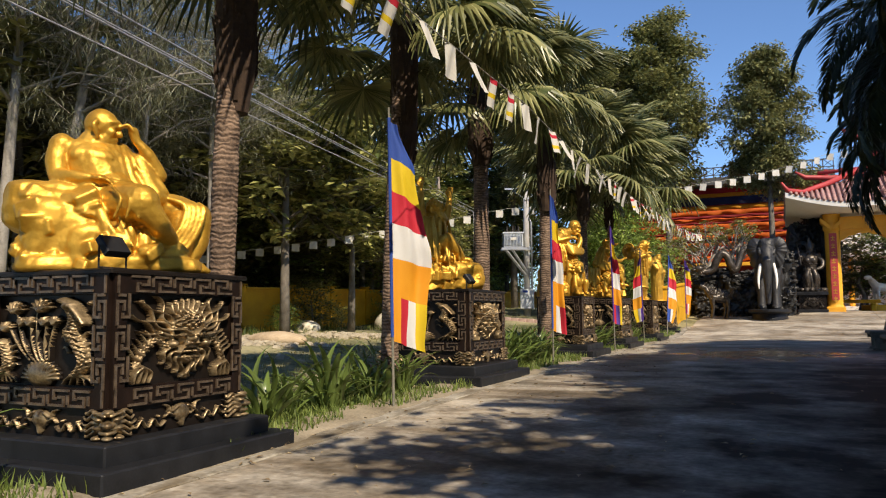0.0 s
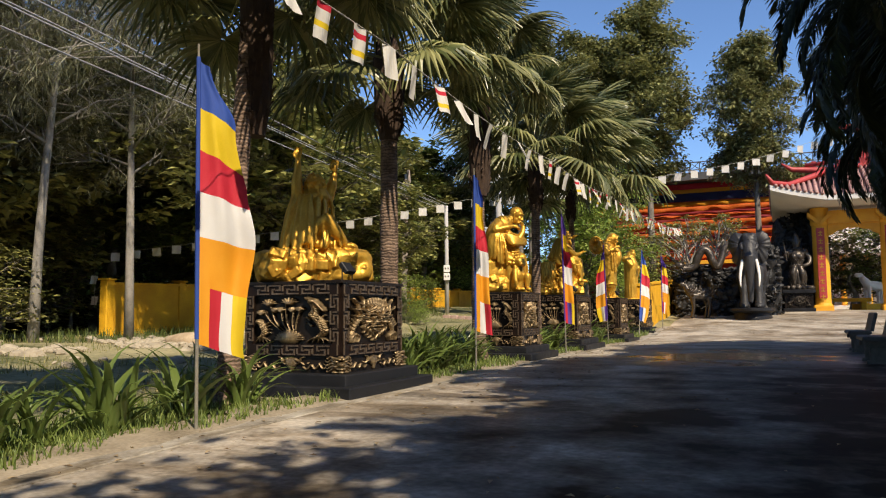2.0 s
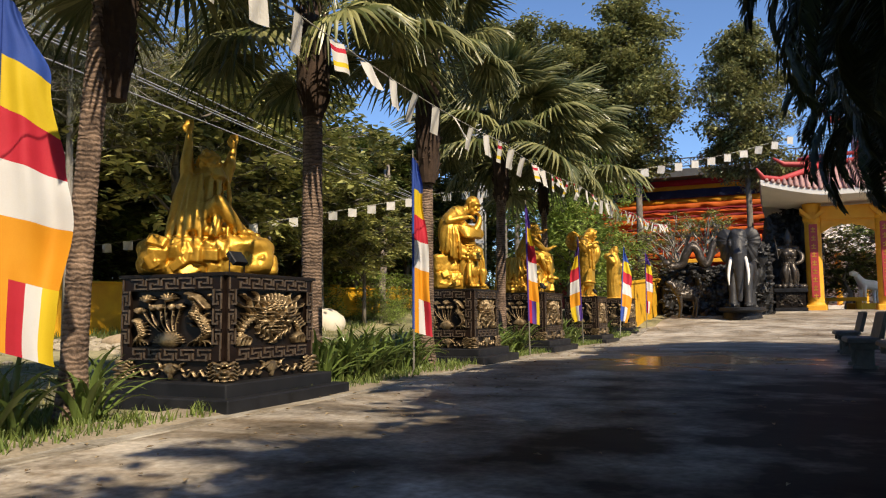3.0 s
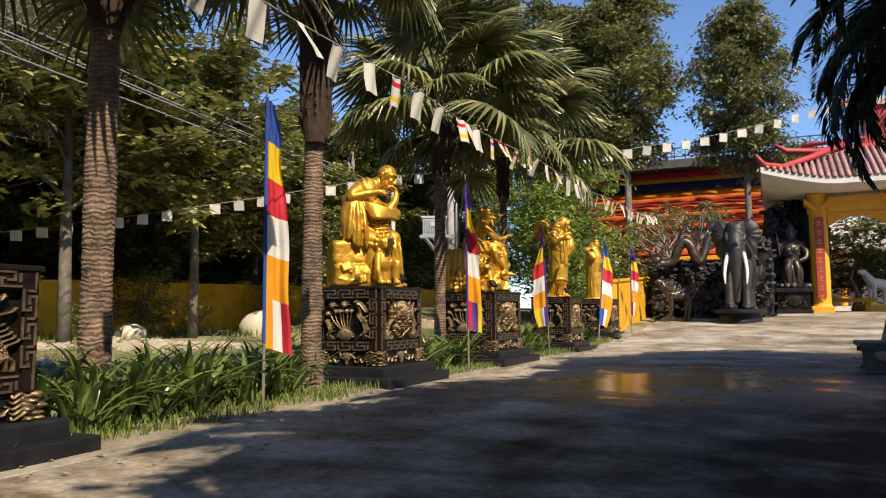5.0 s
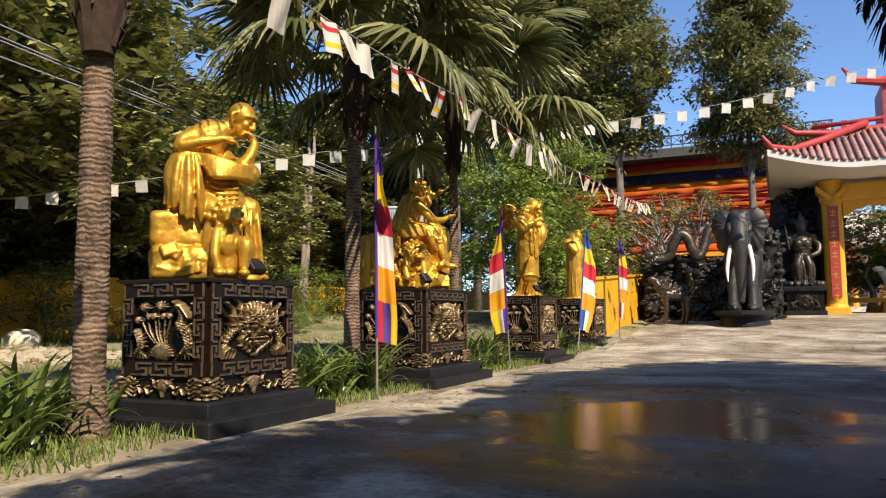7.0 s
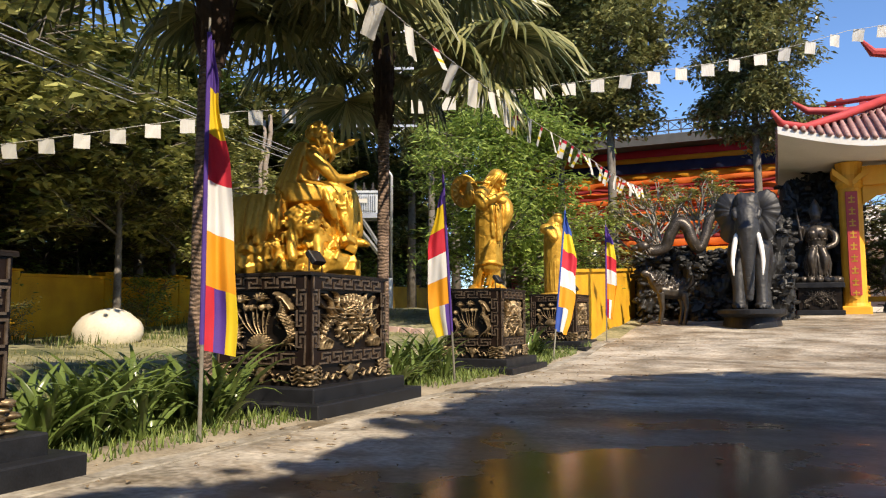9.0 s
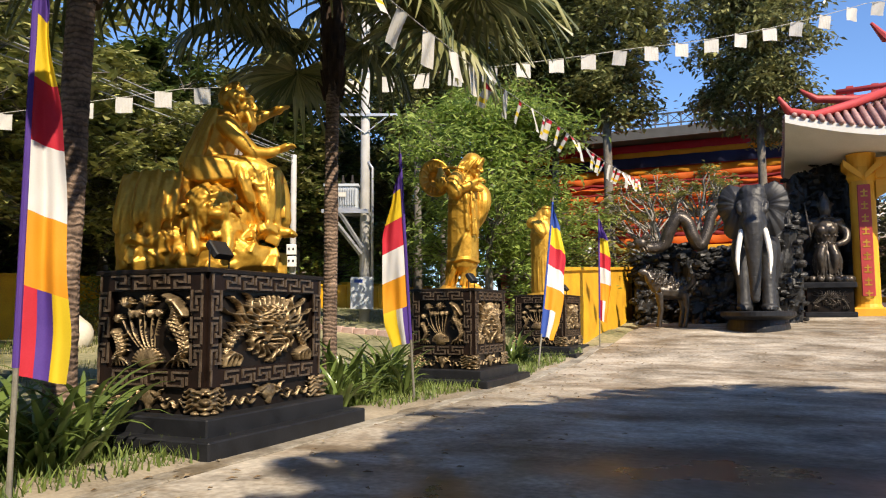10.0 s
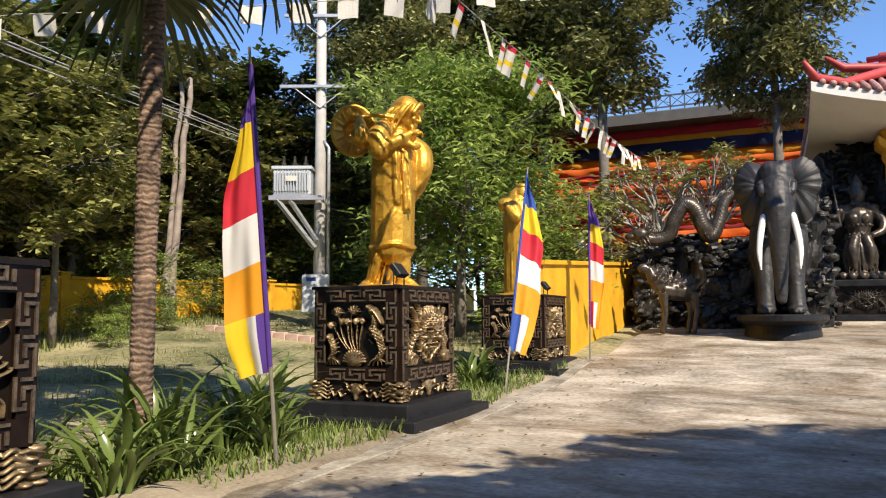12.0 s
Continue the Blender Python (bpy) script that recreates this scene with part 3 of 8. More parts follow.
def carve_dragon():
    """A dragon's head, seen from the front: a scaled brow with a spiked crown, wavy locks, an open jaw with a beard, and two clawed forelegs."""
    c = Carving(200, 150, 0.72)
    cu = 0.53

    def lock(x0, y0, x1, y1, wave, r, lift):
        """A wavy tapering lock from one place to another."""
        dx, dy = x1 - x0, y1 - y0
        pts = []
        for k in range(8):
            q = k / 7
            w = wave * math.sin(q * 5.6) * (1 - 0.4 * q)
            pts.append((x0 + dx * q - dy * w, y0 + dy * q + dx * w))
        c.stroke(pts, r, 0.0035, lift, 0.3)

    # locks fan out on both sides of the brow
    for sd, far in ((-1, 0.47), (1, 0.42)):
        for k, (ex, ey) in enumerate(((0.62, 0.97), (0.80, 0.95), (0.95, 0.90), (1.0, 0.80), (0.96, 0.70), (0.86, 0.61))):
            lock(cu + sd * 0.15, 0.66 - 0.035 * k, cu + sd * far * ex, ey, 0.16 * sd * (1 if k % 2 else -1), 0.020, 0.085)
        # spines along the foreleg, the foreleg itself and its claws
        for k in range(6):
            q = k / 5
            x, y = cu + sd * (0.24 + (far - 0.30) * q), 0.52 - 0.24 * q
            lock(x, y, x + sd * 0.10, y + 0.13, 0.10, 0.020, 0.062)
        c.stroke([(cu + sd * 0.18, 0.40), (cu + sd * 0.27, 0.50), (cu + sd * (far - 0.09), 0.37), (cu + sd * (far - 0.04), 0.20)], 0.036, 0.030, 0.080, 0.2, scales=0.42)
        for k in range(4):
            x = cu + sd * (far - 0.14 + 0.042 * k)
            c.stroke([(cu + sd * (far - 0.06), 0.20), (x, 0.14), (x + sd * 0.010, 0.03)], 0.026, 0.010, 0.100, 0.3)
        # brow, eye, cheek, nostril, whisker
        c.stroke([(cu + sd * 0.02, 0.545), (cu + sd * 0.08, 0.60), (cu + sd * 0.16, 0.60)], 0.024, 0.010, 0.150, 0.35)
        c.boss(cu + sd * 0.078, 0.535, 0.036, 0.028, 0.150)
        c.pit(cu + sd * 0.078, 0.530, 0.015, 0.013, 0.09)
        c.boss(cu + sd * 0.150, 0.440, 0.052, 0.045, 0.120)
        c.boss(cu + sd * 0.032, 0.445, 0.026, 0.020, 0.158)
        c.pit(cu + sd * 0.032, 0.435, 0.011, 0.010, 0.06)
        lock(cu + sd * 0.05, 0.43, cu + sd * 0.25, 0.62, 0.22 * sd, 0.011, 0.125)
        for k in range(4):
            lock(cu + sd * (0.030 + 0.048 * k), 0.30 + 0.03 * k, cu + sd * (0.045 + 0.062 * k), 0.05 + 0.055 * k, 0.14 * sd, 0.019, 0.082)
    for k in range(7):
        a = (k - 3) / 3
        lock(cu + 0.125 * a, 0.80 - 0.04 * a * a, cu + 0.165 * a, 0.965 - 0.05 * a * a, 0.08, 0.019, 0.085)
    c.boss(cu, 0.70, 0.150, 0.110, 0.130, 0.45)
    c.boss(cu, 0.50, 0.105, 0.080, 0.105)
    c.boss(cu, 0.505, 0.028, 0.045, 0.150)
    c.stroke([(cu - 0.115, 0.345), (cu - 0.06, 0.395), (cu + 0.06, 0.395), (cu + 0.115, 0.345)], 0.022, 0.022, 0.125)
    c.stroke([(cu - 0.085, 0.285), (cu - 0.03, 0.245), (cu + 0.03, 0.245), (cu + 0.085, 0.285)], 0.026, 0.026, 0.110)
    for k in range(6):
        c.boss(cu + (k - 2.5) * 0.030, 0.352, 0.008, 0.018, 0.118)
        c.boss(cu + (k - 2.5) * 0.024, 0.285, 0.007, 0.014, 0.115)
    lock(cu, 0.25, cu + 0.01, 0.03, 0.10, 0.022, 0.085)
    return c


def carve_lotus():
    """Lotus flowers on bare stems over a ribbed leaf, with a tall scaled fish and a small one."""
    c = Carving(170, 150, 0.85)
    for x0, x1, y1 in ((0.36, 0.14, 0.66), (0.40, 0.22, 0.80), (0.44, 0.36, 0.70), (0.48, 0.42, 0.82), (0.52, 0.52, 0.72), (0.55, 0.60, 0.70)):
        c.stroke([(x0, 0.28), (0.5 * (x0 + x1) - 0.02, 0.46), (x1, y1)], 0.010, 0.009, 0.045, 0.0)
    for k in range(13):
        a = math.pi * (0.02 + 0.96 * k / 12)
        c.stroke([(0.46, 0.06), (0.46 + 0.12 * math.cos(a), 0.08 + 0.13 * math.sin(a)), (0.46 + 0.17 * math.cos(a), 0.08 + 0.19 * math.sin(a))], 0.020, 0.020, 0.052, 0.2)
    c.boss(0.46, 0.13, 0.15, 0.13, 0.062)
    for fu, fv, r in ((0.46, 0.86, 0.10), (0.20, 0.84, 0.09), (0.36, 0.70, 0.06), (0.50, 0.70, 0.06), (0.60, 0.71, 0.055), (0.11, 0.64, 0.065), (0.28, 0.70, 0.05)):
        for k in range(7):
            a = math.pi * k / 6
            c.stroke([(fu, fv - 0.035), (fu + 0.6 * r * math.cos(a), fv + 0.35 * r * math.sin(a)), (fu + r * math.cos(a), fv + r * math.sin(a))], 0.012 + 0.1 * r, 0.005, 0.07, 0.2)
        c.boss(fu, fv - 0.03, 0.50 * r, 0.26 * r, 0.075)
    c.stroke([(0.82, 0.14), (0.90, 0.26), (0.86, 0.42), (0.77, 0.60)], 0.034, 0.066, 0.105, -0.1, scales=0.42)
    c.stroke([(0.77, 0.60), (0.79, 0.74), (0.74, 0.86)], 0.062, 0.050, 0.10, 0.1, scales=0.3)
    c.stroke([(0.70, 0.93), (0.78, 0.88), (0.86, 0.76), (0.90, 0.68)], 0.035, 0.024, 0.115, 0.2)
    c.boss(0.76, 0.87, 0.066, 0.055, 0.12)
    c.boss(0.93, 0.90, 0.028, 0.028, 0.07)
    for sd, x, y in ((1, 0.88, 0.30), (1, 0.89, 0.42), (1, 0.86, 0.54), (-1, 0.74, 0.38), (-1, 0.72, 0.50)):
        c.stroke([(x, y), (x + sd * 0.04, y + 0.05), (x + sd * 0.07, y + 0.03)], 0.022, 0.004, 0.055, 0.4)
    for k in range(5):
        c.stroke([(0.81, 0.15), (0.73 + 0.05 * k, 0.10), (0.68 + 0.07 * k, 0.03)], 0.020, 0.006, 0.06, 0.3)
        c.stroke([(0.12, 0.14), (0.06 + 0.035 * k, 0.09), (0.03 + 0.05 * k, 0.03)], 0.018, 0.006, 0.05, 0.3)
    c.stroke([(0.10, 0.13), (0.15, 0.24), (0.13, 0.36), (0.08, 0.47)], 0.030, 0.046, 0.09, 0.0, scales=0.42)
    c.boss(0.085, 0.46, 0.045, 0.042, 0.095)
    for k in range(4):
        c.stroke([(0.17, 0.20 + 0.07 * k), (0.21, 0.24 + 0.07 * k), (0.235, 0.22 + 0.07 * k)], 0.015, 0.004, 0.045, 0.3)
    return c


def carve_band():
    """A smooth shield between curling thin scrolls along the band under the panel."""
    c = Carving(200, 40, 0.17)
    c.boss(0.5, 0.58, 0.062, 0.060, 0.050)
    c.stroke([(0.5, 0.60), (0.5, 0.30), (0.5, 0.10)], 0.045, 0.010, 0.046, 0.2)
    for sd in (-1, 1):
        c.stroke([(0.5 + sd * 0.04, 0.80), (0.5 + sd * 0.085, 0.66), (0.5 + sd * 0.10, 0.86), (0.5 + sd * 0.135, 0.92)], 0.014, 0.004, 0.045, 0.2)
        c.stroke([(0.5 + sd * 0.06, 0.50), (0.5 + sd * 0.10, 0.60), (0.5 + sd * 0.125, 0.45)], 0.010, 0.003, 0.04, 0.2)
        c.stroke([(0.5 + sd * 0.12, 0.35), (0.5 + sd * 0.16, 0.20), (0.5 + sd * 0.20, 0.48), (0.5 + sd * 0.24, 0.22), (0.5 + sd * 0.28, 0.50), (0.5 + sd * 0.32, 0.26), (0.5 + sd * 0.36, 0.52)], 0.008, 0.006, 0.036, 0.0)
        for k in range(4):
            c.boss(0.5 + sd * (0.17 + 0.055 * k), 0.56 - 0.26 * (k % 2), 0.010, 0.010, 0.042)
    return c


def carve_mask():
    """A beast's mask with a curling mane, to be bent over a corner."""
    c = Carving(64, 40, 0.55)
    for sd in (-1, 1):
        for k in range(5):
            y = 0.16 + 0.17 * k
            c.stroke([(0.5 + sd * 0.08, 0.5 + 0.3 * (y - 0.5)), (0.5 + sd * 0.22, y + 0.06), (0.5 + sd * 0.34, y - 0.06), (0.5 + sd * (0.46 - 0.05 * abs(k - 2)), y + 0.05)], 0.055, 0.014, 0.055, 0.4)
        c.boss(0.5 + sd * 0.09, 0.66, 0.055, 0.05, 0.085)
        c.boss(0.5 + sd * 0.13, 0.40, 0.06, 0.05, 0.07)
        c.stroke([(0.5 + sd * 0.03, 0.76), (0.5 + sd * 0.12, 0.84), (0.5 + sd * 0.20, 0.80)], 0.03, 0.012, 0.085, 0.3)
        c.boss(0.5 + sd * 0.13, 0.10, 0.07, 0.055, 0.08)
    c.boss(0.5, 0.50, 0.075, 0.075, 0.105)
    c.boss(0.5, 0.27, 0.12, 0.05, 0.085)
    c.boss(0.5, 0.10, 0.07, 0.055, 0.09)
    c.boss(0.5, 0.86, 0.08, 0.06, 0.075)
    return c


DRAGON, LOTUS, BAND, MASK = carve_dragon(), carve_lotus(), carve_band(), carve_mask()


def corner_mask(h):
    """The mask bent round a corner whose faces look along +x and -y."""
    def to3(u, v, d):
        t = u - 0.24
        q = min(1.0, max(0.0, 0.5 + t / 0.16))
        n = Vector((q, -(1 - q), 0)).normalized()
        return (min(0.0, t) + n.x * d, max(0.0, t) + n.y * d, v)
    return MASK.shape(0.48, h, to3)


def build_pedestal(y0, wy, wx, base, top, label):
    """A carved pedestal. Its road side lies on x = -4.05 and runs from y0 to y0 + wy; base and top are heights."""
    p = thing("carved_pedestal", label, "pedestal", "pedestals in a row")
    p.location = (-4.05 - wx / 2, y0 + wy / 2, base)
    hx, hy, ht = wx / 2, wy / 2, top - base
    z_up, z_band = 0.26, 0.46
    part("plinth", Shape().box((-hx - 0.30, -hy - 0.30, -0.15), (hx + 0.30, hy + 0.30, 0.13), bevel=0.012).box((-hx - 0.15, -hy - 0.15, 0.125), (hx + 0.15, hy + 0.15, z_up), bevel=0.012), BLACK_PLINTH, p, "black painted two-step plinth")
    part("frieze", Shape().box((-hx + 0.03, -hy + 0.03, z_up - 0.01), (hx - 0.03, hy - 0.03, z_band + 0.01)), DARK_STONE, p)
    core = Shape().box((-hx + 0.06, -hy + 0.06, z_band), (hx - 0.06, hy - 0.06, ht - 0.02)).box((-hx - 0.012, -hy - 0.012, ht - 0.035), (hx + 0.012, hy + 0.012, ht), bevel=0.01)
    part("body", core, DARK_STONE, p)
    hb = ht - 0.035 - z_band
    band = 0.135
    faces = (("road", wy, lambda u, v, d: (hx + d, u - hy, z_band + v)), ("near", wx, lambda u, v, d: (u - hx, -hy - d, z_band + v)),
             ("far", wx, lambda u, v, d: (hx - u, hy + d, z_band + v)), ("back", wy, lambda u, v, d: (-hx - d, hy - u, z_band + v)))
    for key, w, to3 in faces:
        s = Shape()
        g = 0.035
        for u0, v0, u1, v1 in ((g, 0, w - g, band), (g, hb - band, w - g, hb), (g, band, band, hb - band), (w - band, band, w - g, hb - band)):
            vs = [to3(u, v, d) for d in (-0.061, -0.004) for u, v in ((u0, v0), (u1, v0), (u1, v1), (u0, v1))]
            s.add(vs, [(3, 2, 1, 0), (4, 5, 6, 7), (0, 1, 5, 4), (1, 2, 6, 5), (2, 3, 7, 6), (3, 0, 4, 7)])
        part("panel_frame", s, BROWN_FRAME, p)
        if key in ("far", "back"):
            continue
        k = Shape()
        meander(k, w - 0.07, hb, band - 0.002, 0.0135, lambda u, v, d, to3=to3: to3(u + 0.035, v, d - 0.0045))
        part("key_border", k, KEY_EDGE, p, "worn bronze Greek key border")
        inner = lambda u, v, d, to3=to3: to3(u + band, v + band, d - 0.058)
        made = DRAGON if key == "road" else LOTUS
        part("relief", made.shape(w - 2 * band, hb - 2 * band, inner), [BRONZE, DARK_STONE], p, "gilt dragon relief" if key == "road" else "gilt lotus and carp relief", smooth=True)
        part("frieze_relief", BAND.shape(w, z_band - z_up, lambda u, v, d, to3=to3: to3(u, v - (z_band - z_up), d - 0.032), gilt=0.012), [BRONZE, DARK_STONE], p, "gilt scroll relief", smooth=True)
    mask = corner_mask(z_band - z_up + 0.02).mesh("corner_foot", [BRONZE, DARK_STONE], True)
    for x, y, a in ((hx, -hy, 0), (hx, hy, 90), (-hx, -hy, 270)):
        part("corner_foot", mask, BRONZE, p, "gilt beast mask", at=pose(x - 0.03 * (1 if x > 0 else -1), y + 0.03 * (1 if y < 0 else -1), z_up - 0.005, 0, 0, a))
    return p


PEDESTALS = [(3.65, 1.36, 1.30, 0.03, 1.43), (9.88, 1.55, 1.42, 0.12, 1.47), (16.45, 1.30, 1.03, 0.17, 1.50),
             (20.84, 1.58, 1.15, 0.17, 1.545), (26.36, 1.36, 1.02, 0.15, 1.565), (31.4, 1.38, 1.08, 0.28, 1.60)]
for row in PEDESTALS:
    build_pedestal(*row, "black lacquered stone pedestal with gilt dragon and lotus reliefs")

# ---- gold statues ----


UNEVEN = bpy.data.textures.new("uneven_clay", "CLOUDS")
UNEVEN.noise_scale, UNEVEN.noise_depth = 0.11, 3


def sculpt(name, shape, mats, label, category, at, group="", voxel=0.011, soft=1):
    """One closed, softened mesh out of overlapping forms."""
    ob = solid(name, shape, mats, label, category, group, at=at)
    r = ob.modifiers.new("skin", "REMESH")
    r.mode, r.voxel_size, r.use_smooth_shade = "VOXEL", voxel, True
    s = ob.modifiers.new("soften", "SMOOTH")
    s.factor, s.iterations = 0.5, soft
    d = ob.modifiers.new("hand_modelled", "DISPLACE")
    d.texture, d.texture_coords, d.strength, d.mid_level = UNEVEN, "LOCAL", 0.012, 0.5
    return ob


def rocky(s, a, b, seed, n=0, r=0.0, power=3.0, lumpy=1.0):
    """A hewn boulder that fills a box: rounded, chipped and uneven."""
    c = [(p + q) / 2 for p, q in zip(a, b)]
    h = [(q - p) / 2 for p, q in zip(a, b)]
    ball = Shape().ball((0, 0, 0), 1.0, seg=72, rings=44)
    vs = []
    for p in ball.v:
        d = Vector(p)
        k = (abs(d.x) ** power + abs(d.y) ** power + abs(d.z) ** power) ** (-1 / power)
        q = Vector((d.x * h[0], d.y * h[1], d.z * h[2])) * k
        cell = noise.cell_vector(q * 4.5 + Vector((seed, seed * 2, 0)))
        q *= 1 + lumpy * 0.10 * noise.noise(q * 2.2 + Vector((seed, 0, 0))) + lumpy * 0.055 * noise.noise(q * 6 + Vector((0, seed, 0))) + 0.025 * noise.noise(q * 15 + Vector((0, 0, seed))) + 0.02 * (cell.x - 0.5)
        vs.append(q + Vector(c))
    s.add(vs, ball.f)


def chips(s, a, b, n, size, seed):
    """Hewn blocks that break up the outline of a rock."""
    rnd = random.Random(seed)
    for _ in range(n):
        c = [rnd.uniform(p, q) for p, q in zip(a, b)]
        h = [size * rnd.uniform(0.5, 1.1) for _ in range(3)]
        m = Matrix.Translation(c) @ pose(0, 0, 0, rnd.uniform(-35, 35), rnd.uniform(-35, 35), rnd.uniform(0, 180))
        s.box((-h[0], -h[1], -h[2] * 0.7), (h[0], h[1], h[2] * 0.7), m=m, bevel=size * 0.15)


def head(s, at, k=1.0, hair="bald"):
    """A head that looks along its own +x: brow, nose, cheeks, lips, chin, ears, and what covers the skull."""
    h = Shape()
    h.ball((0, 0, 0.03), (0.125, 0.105, 0.125), seg=18, rings=12)
    h.ball((0.045, 0, -0.075), (0.078, 0.080, 0.085))
    h.ball((0.092, 0, -0.128), (0.034, 0.040, 0.028))
    h.limb([(0.112, 0, 0.035), (0.138, 0, -0.005), (0.150, 0, -0.040)], [0.012, 0.017, 0.022])
    h.ball((0.130, -0.020, -0.044), (0.018, 0.014, 0.012)).ball((0.130, 0.020, -0.044), (0.018, 0.014, 0.012))
    h.limb([(0.085, -0.075, 0.040), (0.122, -0.032, 0.056), (0.126, 0, 0.046), (0.122, 0.032, 0.056), (0.085, 0.075, 0.040)], 0.017)
    h.limb([(0.104, -0.036, -0.088), (0.128, 0, -0.082), (0.104, 0.036, -0.088)], 0.011)
    h.limb([(0.100, -0.030, -0.108), (0.122, 0, -0.104), (0.100, 0.030, -0.108)], 0.011)
    for sd in (-1, 1):
        h.ball((0.090, sd * 0.058, -0.035), (0.036, 0.030, 0.034))
        h.ball((0.104, sd * 0.040, 0.014), (0.020, 0.022, 0.013))
        h.limb([(-0.012, sd * 0.108, 0.035), (-0.030, sd * 0.124, 0.0), (-0.012, sd * 0.116, -0.050), (0.004, sd * 0.106, -0.090)], [0.016, 0.022, 0.018, 0.013])
    if hair == "curly":
        rnd = random.Random(3)
        for j in range(70):
            a, e = rnd.uniform(0.9, 5.4), rnd.uniform(-0.5, 1.5)
            d = Vector((math.cos(a) * math.cos(e), math.sin(a) * math.cos(e), math.sin(e)))
            h.ball((0.13 * d.x - 0.005, 0.118 * d.y, 0.035 + 0.135 * d.z), rnd.uniform(0.020, 0.034), seg=8, rings=6)
        for j in range(9):
            a = -1.2 + 0.3 * j
            h.limb([(0.075 + 0.03 * math.cos(a), 0.07 * math.sin(a), -0.09), (0.10 + 0.03 * math.cos(a), 0.075 * math.sin(a), -0.17), (0.085, 0.05 * math.sin(a), -0.24)], [0.022, 0.02, 0.008])
    if hair == "hood":
        h.ball((-0.02, 0, 0.05), (0.145, 0.135, 0.14), seg=18, rings=12)
        h.limb([(0.09, -0.10, 0.02), (0.115, -0.06, 0.11), (0.12, 0, 0.13), (0.115, 0.06, 0.11), (0.09, 0.10, 0.02)], 0.022)
        h.limb([(-0.06, 0, 0.0), (-0.10, 0, -0.14), (-0.13, 0, -0.28)], [0.13, 0.13, 0.15])
        for j in range(4):
            h.limb([(0.06 - 0.05 * j, -0.12, 0.10 - 0.02 * j), (0.0 - 0.05 * j, -0.142, -0.03), (-0.05 - 0.05 * j, -0.15, -0.20)], [0.010, 0.016, 0.014])
        for j in range(7):
            a = -0.9 + 0.3 * j
            h.limb([(0.095, 0.06 * math.sin(a), -0.12), (0.115, 0.065 * math.sin(a), -0.19), (0.095, 0.03 * math.sin(a), -0.26)], [0.024, 0.02, 0.007])
    m = at @ Matrix.Scale(k, 4)
    s.add([m @ Vector(p) for p in h.v], h.f)


def hand(s, wrist, d, up, k=1.0, curl=0.4):
    """A palm with four fingers and a thumb, pointing along d, its back towards up."""
    d, up = Vector(d).normalized(), Vector(up).normalized()
    side = d.cross(up).normalized()
    w = Vector(wrist)
    s.limb([w, w + d * 0.07 * k], [0.034 * k, 0.040 * k])
    for j in range(4):
        o = side * (j - 1.5) * 0.024 * k
        s.limb([w + d * 0.08 * k + o, w + d * 0.125 * k + o * 1.1 - up * 0.02 * curl * k, w + d * (0.165 - 0.04 * curl) * k + o - up * 0.07 * curl * k], [0.016 * k, 0.014 * k, 0.010 * k])
    s.limb([w + d * 0.03 * k + side * 0.04 * k, w + d * 0.07 * k + side * 0.065 * k, w + d * 0.11 * k + side * 0.055 * k], [0.017 * k, 0.015 * k, 0.010 * k])


def foot(s, heel, toe, k=1.0):
    """A bare foot from heel to toes."""
    a, b = Vector(heel), Vector(toe)
    d = (b - a).normalized()
    side = d.cross(Vector((0, 0, 1))).normalized()
    s.limb([a, a.lerp(b, 0.5) + Vector((0, 0, 0.012)), a.lerp(b, 0.86)], [0.045 * k, 0.044 * k, 0.032 * k])
    for j in range(5):
        o = side * (j - 2) * 0.021 * k
        s.ball(b + o - d * 0.012 * abs(j - 1.5), (0.022 * k, 0.016 * k, 0.016 * k), seg=8, rings=6)


def cloth(s, tops, feet, n, r, swell=0.0, out=(0, -1, 0)):
    """A sheet of hanging folds: ridges that run from a line of tops to a line of feet, alternating thick and thin."""
    tops, feet, out = [Vector(p) for p in tops], [Vector(p) for p in feet], Vector(out)

    def along(line, q):
        f = q * (len(line) - 1)
        i = min(len(line) - 2, int(f))
        return line[i].lerp(line[i + 1], f - i)
    for j in range(n):
        q = j / max(1, n - 1)
        a, b = along(tops, q), along(feet, q)
        wob = 0.022 * math.sin(j * 2.7 + 40 * a.x)
        mid = a.lerp(b, 0.42 + 0.14 * math.sin(j * 4.1)) + out * (swell + 0.018 * math.sin(j * 1.9)) + Vector((wob, wob, 0.6 * wob))
        b = b + Vector((0.9 * wob, 0, 0.05 * math.sin(j * 3.3)))
        fat = r * (0.85 + 0.45 * math.sin(j * 2.2 + 9 * a.z))
        s.limb([a, a.lerp(mid, 0.6) + out * 0.3 * swell, mid, b.lerp(mid, 0.4) + out * 0.3 * swell, b], [fat * 0.6, fat * 0.9, fat, fat * 1.1, fat * 0.8])


